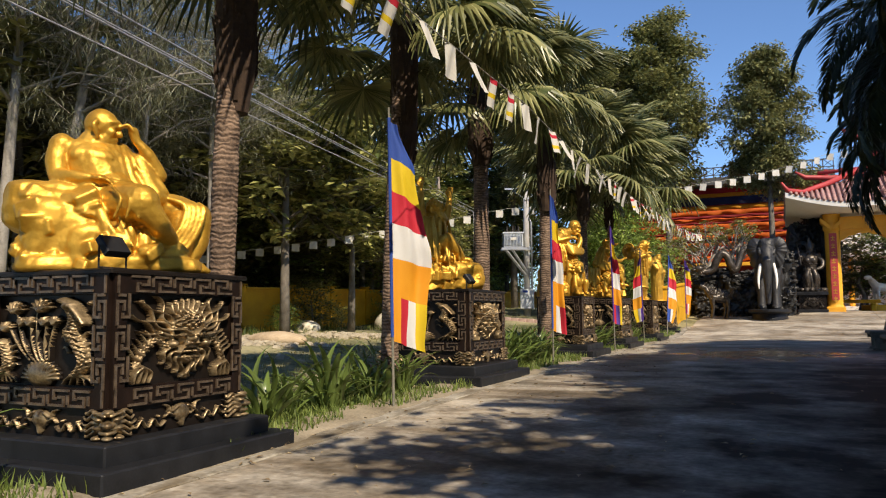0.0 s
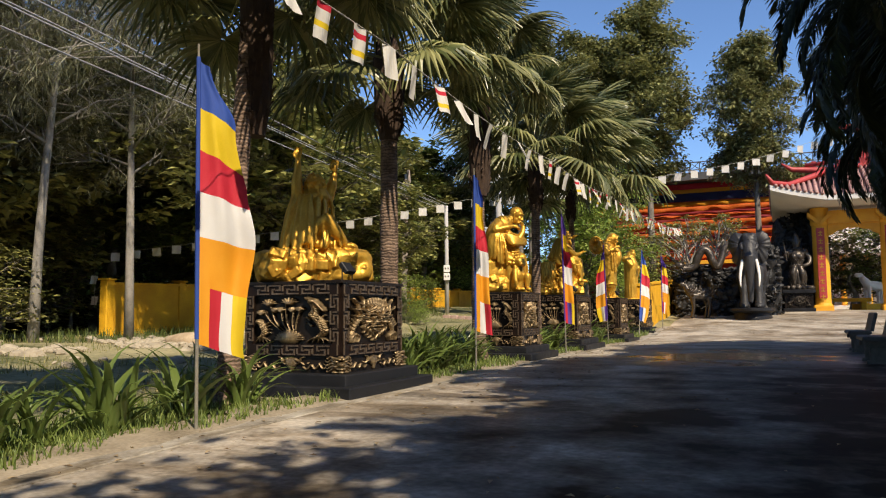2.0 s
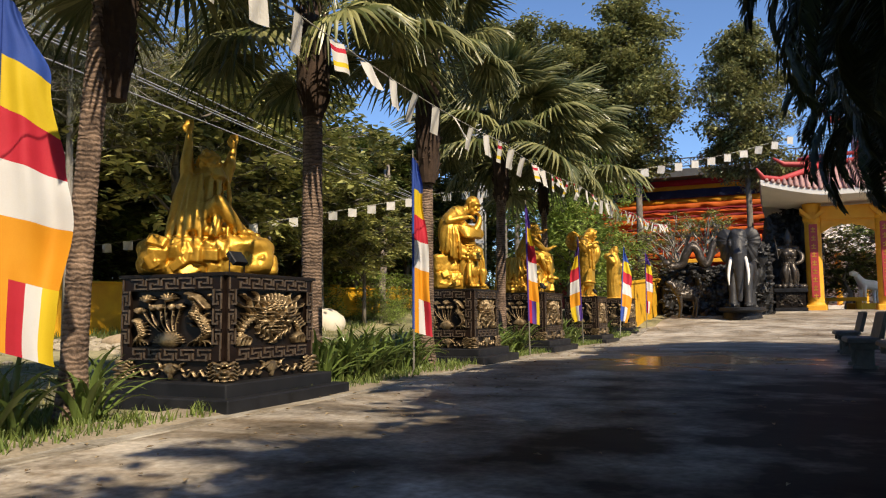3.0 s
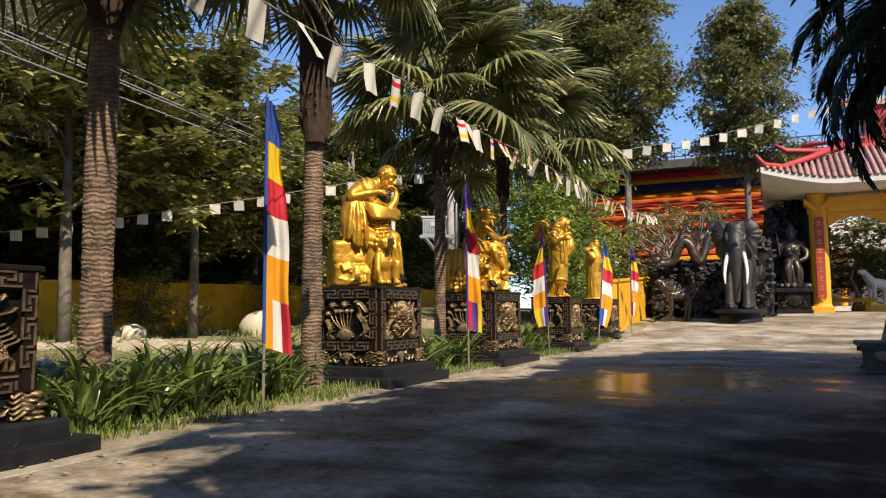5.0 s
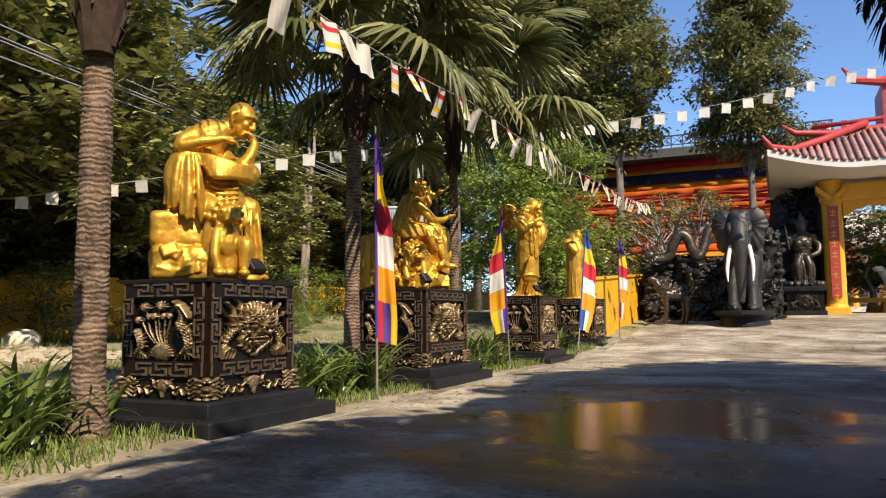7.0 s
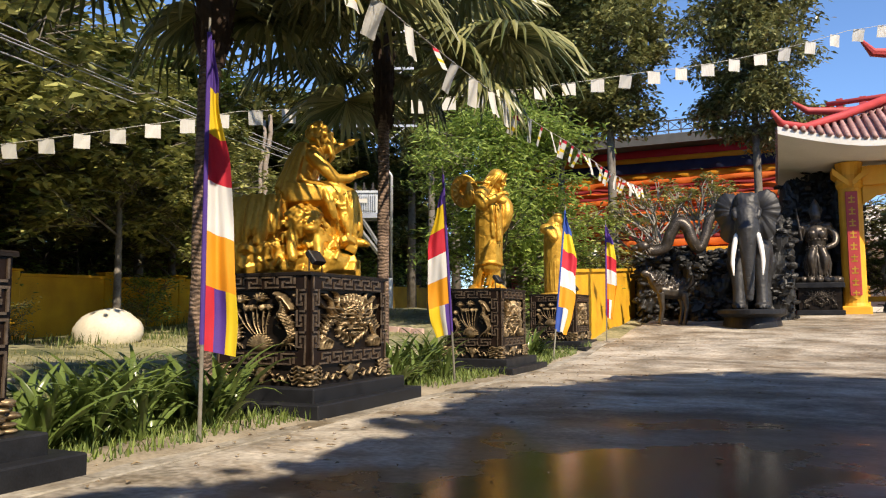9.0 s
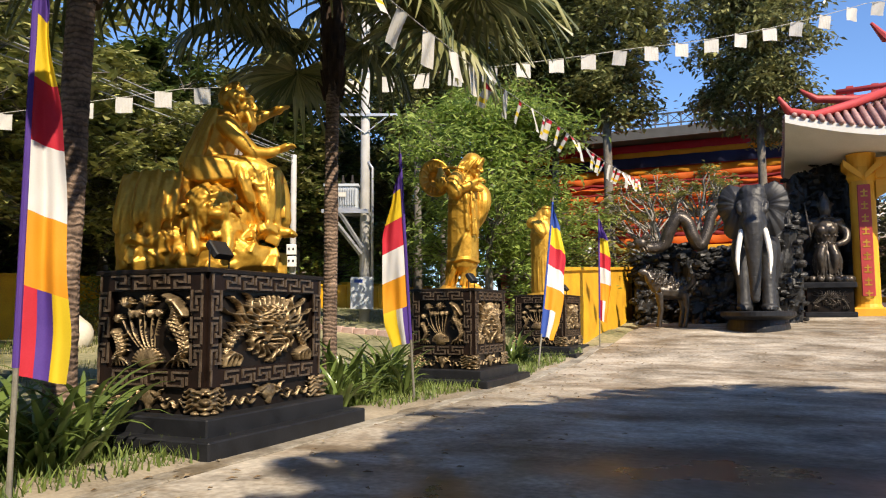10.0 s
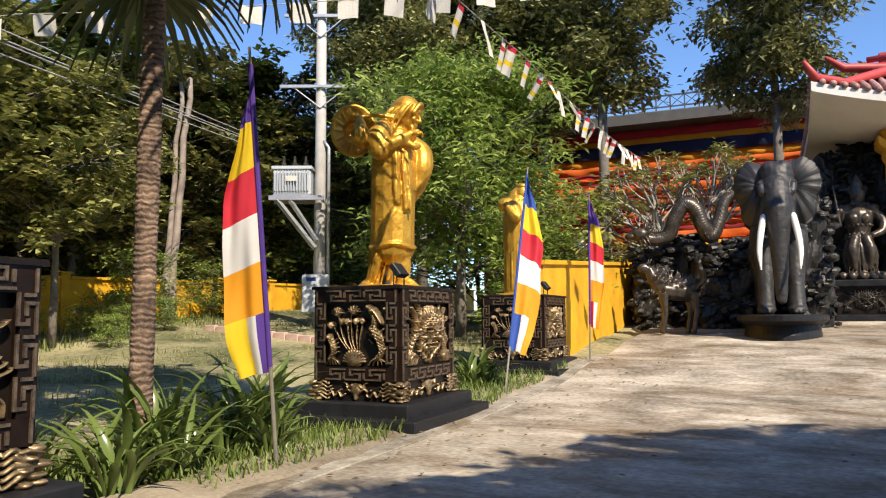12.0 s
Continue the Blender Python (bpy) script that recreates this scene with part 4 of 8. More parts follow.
def statue_resting(at):
    """Local x runs along the pedestal's diagonal, -y faces the road."""
    s = Shape()
    # rock: a high block behind the elbow and a low shelf under the legs
    rocky(s, (-0.80, -0.30, 0.30), (-0.10, 0.36, 0.68), 4, power=5.0, lumpy=1.0)
    rocky(s, (-0.68, -0.40, -0.02), (-0.10, 0.34, 0.62), 3, power=4.0, lumpy=1.3)
    rocky(s, (-0.40, -0.46, -0.02), (0.10, 0.10, 0.38), 8, power=5.0, lumpy=1.5)
    rocky(s, (-0.66, -0.46, -0.02), (0.60, 0.34, 0.13), 5, power=5.0, lumpy=1.2)
    chips(s, (-0.70, -0.36, 0.06), (-0.20, -0.26, 0.56), 26, 0.09, 75)
    chips(s, (-0.30, -0.46, 0.03), (0.30, -0.30, 0.24), 26, 0.08, 76)
    # bare chest leaning back, round shoulder and ribs
    s.limb([(-0.10, 0.0, 0.52), (-0.17, 0.0, 0.72), (-0.24, 0.0, 0.90), (-0.23, 0.0, 1.00)], [0.21, 0.215, 0.20, 0.13])
    s.ball((-0.24, 0.0, 0.93), (0.25, 0.16, 0.115), m=pose(0, 0, 0, 0, 6, 0), seg=18, rings=12)
    s.ball((-0.20, -0.13, 0.88), (0.13, 0.07, 0.075)).ball((-0.30, -0.12, 0.90), (0.10, 0.07, 0.07))
    s.ball((-0.11, -0.08, 0.66), (0.19, 0.17, 0.14))
    for k in range(3):
        s.limb([(-0.36, -0.10, 0.80 - 0.045 * k), (-0.24, -0.185, 0.79 - 0.05 * k), (-0.10, -0.18, 0.81 - 0.055 * k)], 0.011)
    s.limb([(-0.23, 0, 0.96), (-0.20, 0, 1.06)], [0.085, 0.075])
    head(s, pose(-0.185, -0.02, 1.14, 0, 4, -8), 1.0)
    # the arm that rests on the rock
    s.ball((-0.45, -0.03, 0.97), (0.10, 0.10, 0.105))
    s.limb([(-0.45, -0.03, 0.98), (-0.475, -0.06, 0.86), (-0.47, -0.10, 0.74)], [0.092, 0.085, 0.068])
    s.limb([(-0.47, -0.10, 0.73), (-0.36, -0.22, 0.71), (-0.24, -0.28, 0.70)], [0.066, 0.052, 0.04])
    hand(s, (-0.23, -0.28, 0.70), (1, -0.2, -0.1), (0, 0, 1))
    # the other arm, elbow out on the far knee and hand at the mouth
    s.limb([(-0.05, 0.08, 0.96), (0.10, 0.10, 0.88), (0.25, 0.06, 0.80)], [0.10, 0.075, 0.062])
    s.limb([(0.255, 0.06, 0.80), (0.19, 0.02, 0.93), (0.08, -0.02, 1.06)], [0.062, 0.052, 0.036])
    hand(s, (0.075, -0.02, 1.06), (-0.35, -0.1, 1), (1, 0, 0.3), 1.05, 1.2)
    # robe over the far shoulder, falling inside the elbow
    cloth(s, [(-0.06, -0.02, 1.00), (0.08, 0.04, 0.95)], [(0.06, -0.10, 0.60), (0.30, -0.02, 0.62)], 7, 0.028, 0.03)
    s.limb([(0.10, 0.05, 0.90), (0.14, 0.02, 0.76), (0.20, 0.02, 0.62)], [0.08, 0.10, 0.13])
    # robe gathered round the waist
    for k in range(6):
        q = k / 5
        s.limb([(-0.46 + 0.02 * k, -0.12, 0.73 - 0.018 * k), (-0.26, -0.25 - 0.008 * k, 0.70 - 0.024 * k), (-0.04, -0.27, 0.67 - 0.03 * k), (0.10, -0.20, 0.64 - 0.02 * k)], [0.018, 0.028, 0.030, 0.016])
    s.ball((-0.16, -0.08, 0.56), (0.30, 0.22, 0.13))
    # near leg folded: thigh, round knee, shin tucked under
    s.limb([(-0.16, -0.14, 0.50), (0.0, -0.32, 0.52), (0.12, -0.46, 0.51)], [0.15, 0.150, 0.138])
    s.limb([(0.13, -0.46, 0.49), (0.24, -0.44, 0.36), (0.34, -0.34, 0.24)], [0.125, 0.085, 0.058])
    foot(s, (0.32, -0.30, 0.21), (0.46, -0.34, 0.15))
    cloth(s, [(-0.26, -0.26, 0.60), (-0.14, -0.34, 0.56)], [(-0.16, -0.42, 0.26), (0.06, -0.50, 0.20)], 4, 0.030, 0.02)
    for k in range(3):
        s.limb([(-0.10 + 0.07 * k, -0.44, 0.63 - 0.02 * k), (-0.02 + 0.06 * k, -0.56, 0.52), (-0.06 + 0.08 * k, -0.54, 0.38)], [0.008, 0.014, 0.012])
    cloth(s, [(0.06, -0.42, 0.34), (0.30, -0.34, 0.28)], [(0.02, -0.46, 0.10), (0.44, -0.34, 0.08)], 6, 0.036, 0.01)
    s.ball((0.16, -0.20, 0.22), (0.26, 0.20, 0.15))
    # far leg raised: knee, shin and bare foot, robe slung over it
    s.limb([(0.0, 0.10, 0.50), (0.32, 0.10, 0.55), (0.56, 0.08, 0.50)], [0.17, 0.125, 0.098])
    s.limb([(0.575, 0.08, 0.50), (0.57, 0.06, 0.30), (0.50, 0.02, 0.10)], [0.098, 0.088, 0.055])
    foot(s, (0.48, 0.02, 0.055), (0.64, -0.06, 0.03), 1.15)
    for k in range(5):
        q = k / 4
        s.limb([(0.26 + 0.30 * q, 0.0, 0.63 - 0.04 * q), (0.44 + 0.16 * q, -0.06, 0.56 - 0.05 * q), (0.44 + 0.10 * q, -0.10, 0.42 - 0.10 * q), (0.36 + 0.06 * q, -0.13, 0.28 - 0.14 * q)], [0.014, 0.026, 0.024, 0.012])
    s.limb([(0.44, 0.02, 0.44), (0.42, -0.02, 0.26), (0.40, -0.04, 0.12)], [0.11, 0.11, 0.09])
    return sculpt("gold_statue", s, GOLD, "gold painted bald figure reclining on a rock, hand at its mouth", "statue", at, "gold statues")


def statue_arms_up(at):
    s = Shape()
    rocky(s, (-0.84, -0.40, 0.0), (0.30, 0.40, 0.43), 7, power=6.0, lumpy=1.7)
    rocky(s, (-0.10, -0.46, 0.0), (0.50, 0.36, 0.42), 9, power=5.0, lumpy=1.6)
    rocky(s, (0.36, -0.16, 0.0), (0.62, 0.26, 0.28), 6, power=4.0, lumpy=2.0)
    chips(s, (-0.76, -0.40, 0.04), (0.40, -0.30, 0.34), 44, 0.10, 71)
    chips(s, (0.30, -0.2, 0.34), (0.44, 0.2, 0.46), 6, 0.07, 77)
    # seated body inside a wide robe
    s.limb([(-0.18, 0, 0.46), (-0.19, 0, 0.66), (-0.20, 0, 0.90), (-0.20, 0, 1.08)], [0.32, 0.26, 0.20, 0.17])
    s.ball((-0.20, 0, 1.06), (0.24, 0.15, 0.12), seg=16, rings=10)
    s.limb([(-0.18, 0, 1.10), (-0.16, 0, 1.18)], 0.075)
    head(s, pose(-0.15, -0.02, 1.25, 0, -14, -50), 1.0, "curly")
    # arms straight up, sleeves slipped to the shoulder
    s.limb([(-0.37, -0.02, 1.02), (-0.40, -0.02, 1.24), (-0.39, 0, 1.46), (-0.385, 0, 1.60)], [0.10, 0.075, 0.052, 0.034])
    hand(s, (-0.385, 0, 1.60), (0.02, 0, 1), (0, 1, 0), 1.0, 0.1)
    s.limb([(-0.02, 0.02, 1.06), (0.05, 0.02, 1.24), (0.085, 0.02, 1.38), (0.10, 0.02, 1.47)], [0.095, 0.072, 0.05, 0.034])
    hand(s, (0.10, 0.02, 1.47), (0.05, 0, 1), (0, 1, 0), 1.0, 0.2)
    # robe: long folds from both shoulders to the rock
    cloth(s, [(-0.42, -0.02, 1.22), (-0.34, -0.13, 1.10), (-0.24, -0.17, 1.12)], [(-0.60, -0.10, 0.42), (-0.44, -0.34, 0.43), (-0.24, -0.38, 0.45)], 13, 0.032, 0.015)
    cloth(s, [(-0.24, -0.16, 1.08), (-0.10, -0.16, 1.10), (0.03, -0.06, 1.12)], [(-0.26, -0.38, 0.46), (-0.16, -0.32, 0.70), (0.04, -0.12, 0.56)], 8, 0.026, 0.015)
    s.limb([(-0.40, 0.02, 1.10), (-0.46, 0.02, 0.80), (-0.50, 0.04, 0.46)], [0.07, 0.10, 0.12])
    # raised knee and the shin that slopes down to the rock's edge
    s.limb([(-0.20, -0.08, 0.56), (-0.13, -0.26, 0.70), (-0.08, -0.36, 0.77)], [0.17, 0.125, 0.088])
    s.limb([(-0.08, -0.36, 0.78), (0.04, -0.36, 0.63), (0.17, -0.32, 0.48)], [0.088, 0.080, 0.052])
    foot(s, (0.17, -0.32, 0.46), (0.31, -0.36, 0.44), 1.05)
    cloth(s, [(-0.10, -0.36, 0.72), (0.08, -0.34, 0.58)], [(-0.18, -0.42, 0.43), (0.08, -0.38, 0.43)], 5, 0.024, 0.0)
    s.limb([(-0.02, 0.1, 0.52), (0.16, 0.04, 0.52), (0.24, -0.06, 0.46)], [0.14, 0.10, 0.06])
    s.ball((-0.16, -0.18, 0.48), (0.36, 0.20, 0.09))
    return sculpt("gold_statue", s, GOLD, "gold painted robed figure on a rock with both arms raised", "statue", at, "gold statues")


def statue_crouching(at):
    s = Shape()
    # two stacked blocks of the seat
    rocky(s, (-0.58, -0.26, 0.30), (-0.08, 0.34, 0.66), 11, power=8.0, lumpy=0.8)
    rocky(s, (-0.58, -0.32, -0.02), (0.0, 0.40, 0.33), 12, power=7.0, lumpy=1.0)
    rocky(s, (-0.30, -0.30, -0.02), (0.46, 0.36, 0.07), 13, power=5.0)
    chips(s, (-0.52, -0.28, 0.06), (-0.10, -0.22, 0.28), 14, 0.08, 74)
    # hunched back, bare shoulder, head sunk forward
    s.limb([(-0.10, 0.04, 0.70), (-0.17, 0.04, 0.95), (-0.18, 0.04, 1.20), (-0.06, 0.02, 1.42), (0.08, 0.0, 1.50)], [0.25, 0.24, 0.235, 0.19, 0.11])
    s.ball((-0.08, 0.02, 1.40), (0.22, 0.20, 0.14), m=pose(0, 0, 0, 0, -12, 0), seg=16, rings=10)
    s.limb([(0.06, 0, 1.50), (0.16, 0, 1.58)], 0.082)
    head(s, pose(0.23, -0.01, 1.625, 0, 24, -22), 1.12)
    # near arm: shoulder, elbow low on the side, forearm across to the cheek's side
    s.ball((-0.20, -0.15, 1.38), (0.115, 0.105, 0.11))
    s.limb([(-0.20, -0.16, 1.38), (-0.28, -0.22, 1.32), (-0.32, -0.25, 1.26)], [0.10, 0.088, 0.072])
    s.limb([(-0.31, -0.26, 1.27), (-0.12, -0.29, 1.31), (0.06, -0.27, 1.355)], [0.070, 0.058, 0.038])
    hand(s, (0.07, -0.27, 1.355), (1, 0.1, -0.12), (0, -0.4, 1), 1.0, 0.9)
    # far arm bent up, fist at the chin
    s.limb([(0.02, 0.20, 1.36), (0.14, 0.06, 1.18), (0.26, -0.12, 1.12)], [0.10, 0.09, 0.085])
    s.limb([(0.26, -0.12, 1.12), (0.33, -0.12, 1.24), (0.37, -0.08, 1.36)], [0.080, 0.060, 0.042])
    hand(s, (0.37, -0.08, 1.36), (-0.45, 0, 1), (1, 0, 0.3), 1.0, 1.3)
    # thick roll of robe across the breast
    for k in range(7):
        q = k / 6
        s.limb([(-0.20 + 0.02 * k, -0.24, 1.20 - 0.030 * k), (0.02, -0.31 - 0.012 * k, 1.15 - 0.030 * k), (0.22, -0.28, 1.09 - 0.016 * k), (0.37, -0.16, 1.10 - 0.020 * k)], [0.024, 0.034, 0.034, 0.022])
    s.ball((0.12, -0.12, 1.04), (0.26, 0.18, 0.10))
    s.ball((0.34, -0.12, 1.05), (0.085, 0.10, 0.10))
    # long sleeve and robe hanging from the near shoulder to the seat
    s.limb([(-0.24, -0.16, 1.24), (-0.32, -0.18, 1.02), (-0.32, -0.18, 0.78)], [0.13, 0.15, 0.13])
    cloth(s, [(-0.38, -0.10, 1.30), (-0.28, -0.27, 1.22), (-0.16, -0.28, 1.16)], [(-0.45, -0.16, 0.72), (-0.30, -0.34, 0.64), (-0.10, -0.34, 0.60)], 12, 0.030, 0.03)
    # lap, thighs and the far shin under the robe
    s.limb([(-0.06, 0.02, 0.92), (0.08, -0.04, 0.84), (0.12, -0.06, 0.76)], [0.23, 0.21, 0.18])
    for k in range(5):
        s.limb([(-0.08, -0.24, 0.96 - 0.05 * k), (0.06, -0.275, 0.92 - 0.05 * k), (0.22, -0.22, 0.94 - 0.05 * k)], [0.010, 0.017, 0.010])
    s.limb([(0.02, 0.10, 0.76), (0.20, 0.02, 0.76), (0.33, -0.04, 0.72)], [0.18, 0.14, 0.105])
    s.limb([(0.34, -0.04, 0.72), (0.34, -0.03, 0.45), (0.36, -0.02, 0.12)], [0.105, 0.105, 0.100])
    cloth(s, [(0.26, -0.14, 0.74), (0.40, -0.10, 0.72)], [(0.26, -0.13, 0.12), (0.47, -0.08, 0.10)], 8, 0.024, 0.02)
    foot(s, (0.36, -0.06, 0.05), (0.50, -0.13, 0.03), 1.15)
    s.limb([(-0.10, -0.16, 0.72), (-0.02, -0.26, 0.66), (0.0, -0.28, 0.58)], [0.15, 0.12, 0.085])
    s.limb([(0.0, -0.28, 0.58), (-0.03, -0.25, 0.35), (0.0, -0.24, 0.10)], [0.085, 0.085, 0.075])
    hand(s, (-0.06, -0.34, 0.60), (1, 0.1, -0.4), (0, -0.3, 1), 1.0, 0.5)
    # seated lion cub between the knees
    c = Vector((0.12, -0.38, 0.0))
    s.limb([c + Vector(p) for p in ((0.0, 0.08, 0.12), (0.0, 0.04, 0.30), (0.0, 0.0, 0.46))], [0.14, 0.125, 0.10])
    s.ball(c + Vector((0.0, -0.03, 0.34)), (0.095, 0.085, 0.15))
    s.ball(c + Vector((0.01, -0.02, 0.61)), (0.115, 0.105, 0.105))
    s.ball(c + Vector((0.03, -0.11, 0.575)), (0.070, 0.055, 0.045))
    s.limb([c + Vector((-0.02, -0.15, 0.545)), c + Vector((0.04, -0.165, 0.55)), c + Vector((0.09, -0.14, 0.545))], 0.013)
    for k in range(22):
        a = k * 0.571
        rr = 0.125 if k % 2 else 0.105
        s.ball(c + Vector((rr * math.cos(a), 0.04 - 0.06 * (k % 2), 0.61 + rr * math.sin(a))), 0.032, seg=8, rings=6)
    for x in (-0.055, 0.075):
        s.ball(c + Vector((x, -0.10, 0.635)), 0.022, seg=8, rings=6)
    s.limb([c + Vector((-0.09, -0.04, 0.44)), c + Vector((-0.11, -0.10, 0.26)), c + Vector((-0.07, -0.12, 0.08))], [0.055, 0.045, 0.040])
    s.limb([c + Vector((0.08, 0.0, 0.30)), c + Vector((0.165, -0.06, 0.32)), c + Vector((0.15, -0.08, 0.12))], [0.075, 0.082, 0.05])
    for x in (-0.07, 0.02, 0.15):
        s.ball(c + Vector((x, -0.15, 0.055)), (0.055, 0.065, 0.045))
    return sculpt("gold_statue", s, GOLD, "gold painted stooping figure seated on stone blocks above a lion cub", "statue", at, "gold statues")


def statue_on_beast(at):
    s = Shape()
    # draped block behind, hewn rock in front
    rocky(s, (-0.80, -0.26, 0.26), (-0.22, 0.40, 0.84), 18, power=6.0, lumpy=0.7)
    rocky(s, (-0.82, -0.30, -0.02), (-0.20, 0.44, 0.38), 17, power=6.0, lumpy=1.3)
    rocky(s, (-0.40, -0.40, -0.02), (0.46, 0.44, 0.26), 19, power=4.0, lumpy=1.8)
    rocky(s, (-0.30, -0.28, 0.10), (0.34, 0.40, 0.62), 29, power=3.0, lumpy=1.6)
    chips(s, (-0.34, -0.36, 0.02), (0.44, -0.22, 0.40), 60, 0.075, 72)
    chips(s, (-0.72, -0.30, 0.04), (-0.34, -0.24, 0.28), 16, 0.09, 73)
    cloth(s, [(-0.78, -0.14, 0.80), (-0.60, -0.24, 0.84), (-0.34, -0.22, 0.84)], [(-0.84, -0.20, 0.34), (-0.64, -0.34, 0.36), (-0.40, -0.34, 0.40)], 15, 0.032, 0.02)
    # body leaning back, robe round the hips
    s.limb([(-0.10, 0.02, 0.86), (-0.10, 0.02, 1.04), (-0.03, 0.01, 1.24), (0.05, 0.0, 1.36)], [0.22, 0.20, 0.19, 0.13])
    s.ball((0.02, 0.0, 1.31), (0.18, 0.19, 0.12), m=pose(0, 0, 0, 0, 14, 0), seg=16, rings=10)
    s.ball((0.06, -0.11, 1.24), (0.09, 0.06, 0.07))
    s.limb([(0.05, 0, 1.38), (0.10, 0, 1.46)], 0.075)
    head(s, pose(0.13, -0.01, 1.53, 0, -4, -16), 1.08, "curly")
    # mantle from the neck down the back
    cloth(s, [(-0.06, -0.12, 1.44), (-0.10, -0.06, 1.44), (-0.08, 0.08, 1.44)], [(-0.20, -0.22, 0.94), (-0.34, -0.10, 0.92), (-0.32, 0.10, 0.92)], 11, 0.030, 0.0)
    s.limb([(-0.06, 0.02, 1.40), (-0.14, 0.02, 1.18), (-0.20, 0.02, 0.95)], [0.10, 0.13, 0.16])
    # far arm stretched out level, palm raised
    s.limb([(0.12, 0.16, 1.36), (0.26, 0.20, 1.45), (0.46, 0.20, 1.54)], [0.090, 0.072, 0.042])
    hand(s, (0.47, 0.20, 1.545), (1, 0, 0.55), (-0.5, 0, 1), 1.1, 0.2)
    # near arm bent at the elbow, hand open over the knee
    s.ball((0.03, -0.17, 1.30), 0.092)
    s.limb([(0.03, -0.18, 1.30), (0.14, -0.24, 1.16), (0.25, -0.26, 1.05)], [0.088, 0.075, 0.064])
    s.limb([(0.25, -0.26, 1.05), (0.38, -0.24, 1.06), (0.47, -0.22, 1.10)], [0.062, 0.050, 0.034])
    hand(s, (0.475, -0.22, 1.10), (1, 0.1, 0.5), (-0.4, 0, 1), 1.0, 0.5)
    # robe folds round the hips
    for k in range(7):
        s.limb([(-0.30, -0.08, 1.01 - 0.030 * k), (-0.18, -0.25, 0.97 - 0.030 * k), (0.04, -0.29, 0.95 - 0.022 * k), (0.22, -0.26, 0.95 - 0.022 * k)], [0.016, 0.027, 0.028, 0.014])
    s.ball((-0.06, -0.02, 0.88), (0.28, 0.25, 0.13))
    # near thigh to the knee, shin and bare foot
    s.limb([(-0.06, -0.10, 0.88), (0.20, -0.20, 0.90), (0.41, -0.22, 0.87)], [0.17, 0.135, 0.100])
    s.limb([(0.42, -0.22, 0.87), (0.42, -0.22, 0.62), (0.46, -0.22, 0.40)], [0.095, 0.082, 0.052])
    foot(s, (0.46, -0.22, 0.36), (0.63, -0.27, 0.34), 1.15)
    cloth(s, [(0.12, -0.30, 0.92), (0.36, -0.31, 0.93)], [(0.24, -0.33, 0.62), (0.40, -0.32, 0.42)], 5, 0.030, 0.02)
    cloth(s, [(0.44, -0.30, 0.90), (0.51, -0.22, 0.89)], [(0.43, -0.30, 0.46), (0.52, -0.24, 0.48)], 3, 0.022, 0.0)
    for k in range(4):
        s.limb([(0.16 + 0.05 * k, -0.29, 0.86 - 0.04 * k), (0.28 + 0.03 * k, -0.33, 0.76 - 0.05 * k), (0.42, -0.30, 0.80 - 0.06 * k)], [0.012, 0.024, 0.012])
    s.limb([(0.24, -0.16, 0.80), (0.28, -0.18, 0.64), (0.34, -0.18, 0.48)], [0.14, 0.13, 0.10])
    # far leg crossed, its foot behind the knee
    s.limb([(0.0, 0.14, 0.86), (0.30, 0.10, 0.88), (0.48, 0.04, 0.90)], [0.15, 0.11, 0.085])
    s.limb([(0.48, 0.04, 0.90), (0.52, 0.02, 0.74), (0.54, 0.02, 0.50)], [0.09, 0.10, 0.10])
    # crouching lion: mane, muzzle and paws
    hub = Vector((-0.10, -0.36, 0.56))
    s.ball(hub + Vector((0, 0.12, 0.0)), (0.17, 0.14, 0.18))
    s.ball(hub + Vector((0.02, -0.06, -0.05)), (0.095, 0.085, 0.10))
    s.ball(hub + Vector((0.03, -0.14, -0.09)), (0.070, 0.055, 0.045))
    for k in range(34):
        a = 0.2 + k * 0.571
        ring = k % 3
        d, n = Vector((math.cos(a), 0, math.sin(a))), Vector((-math.sin(a), 0, math.cos(a)))
        w = 0.03 * (1 if k % 2 else -1)
        far = 0.16 + 0.05 * ring
        fall = Vector((0, 0, -0.05 - 0.03 * ring))
        front = Vector((0, -0.10 + 0.06 * ring, 0))
        s.limb([hub + d * (0.07 + 0.03 * ring) + front, hub + d * 0.65 * far + n * w + front * 0.9, hub + d * 0.9 * far - n * w + fall * 0.6 + front * 0.6, hub + d * far + n * w * 0.5 + fall + front * 0.3], [0.024, 0.026, 0.020, 0.008])
    for sd in (-1, 1):
        s.ball(hub + Vector((0.02 + sd * 0.045, -0.135, -0.02)), 0.020, seg=8, rings=6)
        s.limb([hub + Vector((sd * 0.02, -0.10, 0.03)), hub + Vector((sd * 0.08, -0.08, 0.05))], 0.014)
        s.limb([hub + Vector((sd * 0.12, 0.0, -0.14)), hub + Vector((sd * 0.14, -0.04, -0.30)), hub + Vector((sd * 0.13, -0.08, -0.40))], [0.07, 0.055, 0.05])
    s.box((0.48, -0.06, 0.0), (0.60, 0.10, 0.20), bevel=0.02)
    return sculpt("gold_statue", s, GOLD, "gold painted figure seated on a lion, one arm stretched out", "statue", at, "gold statues")


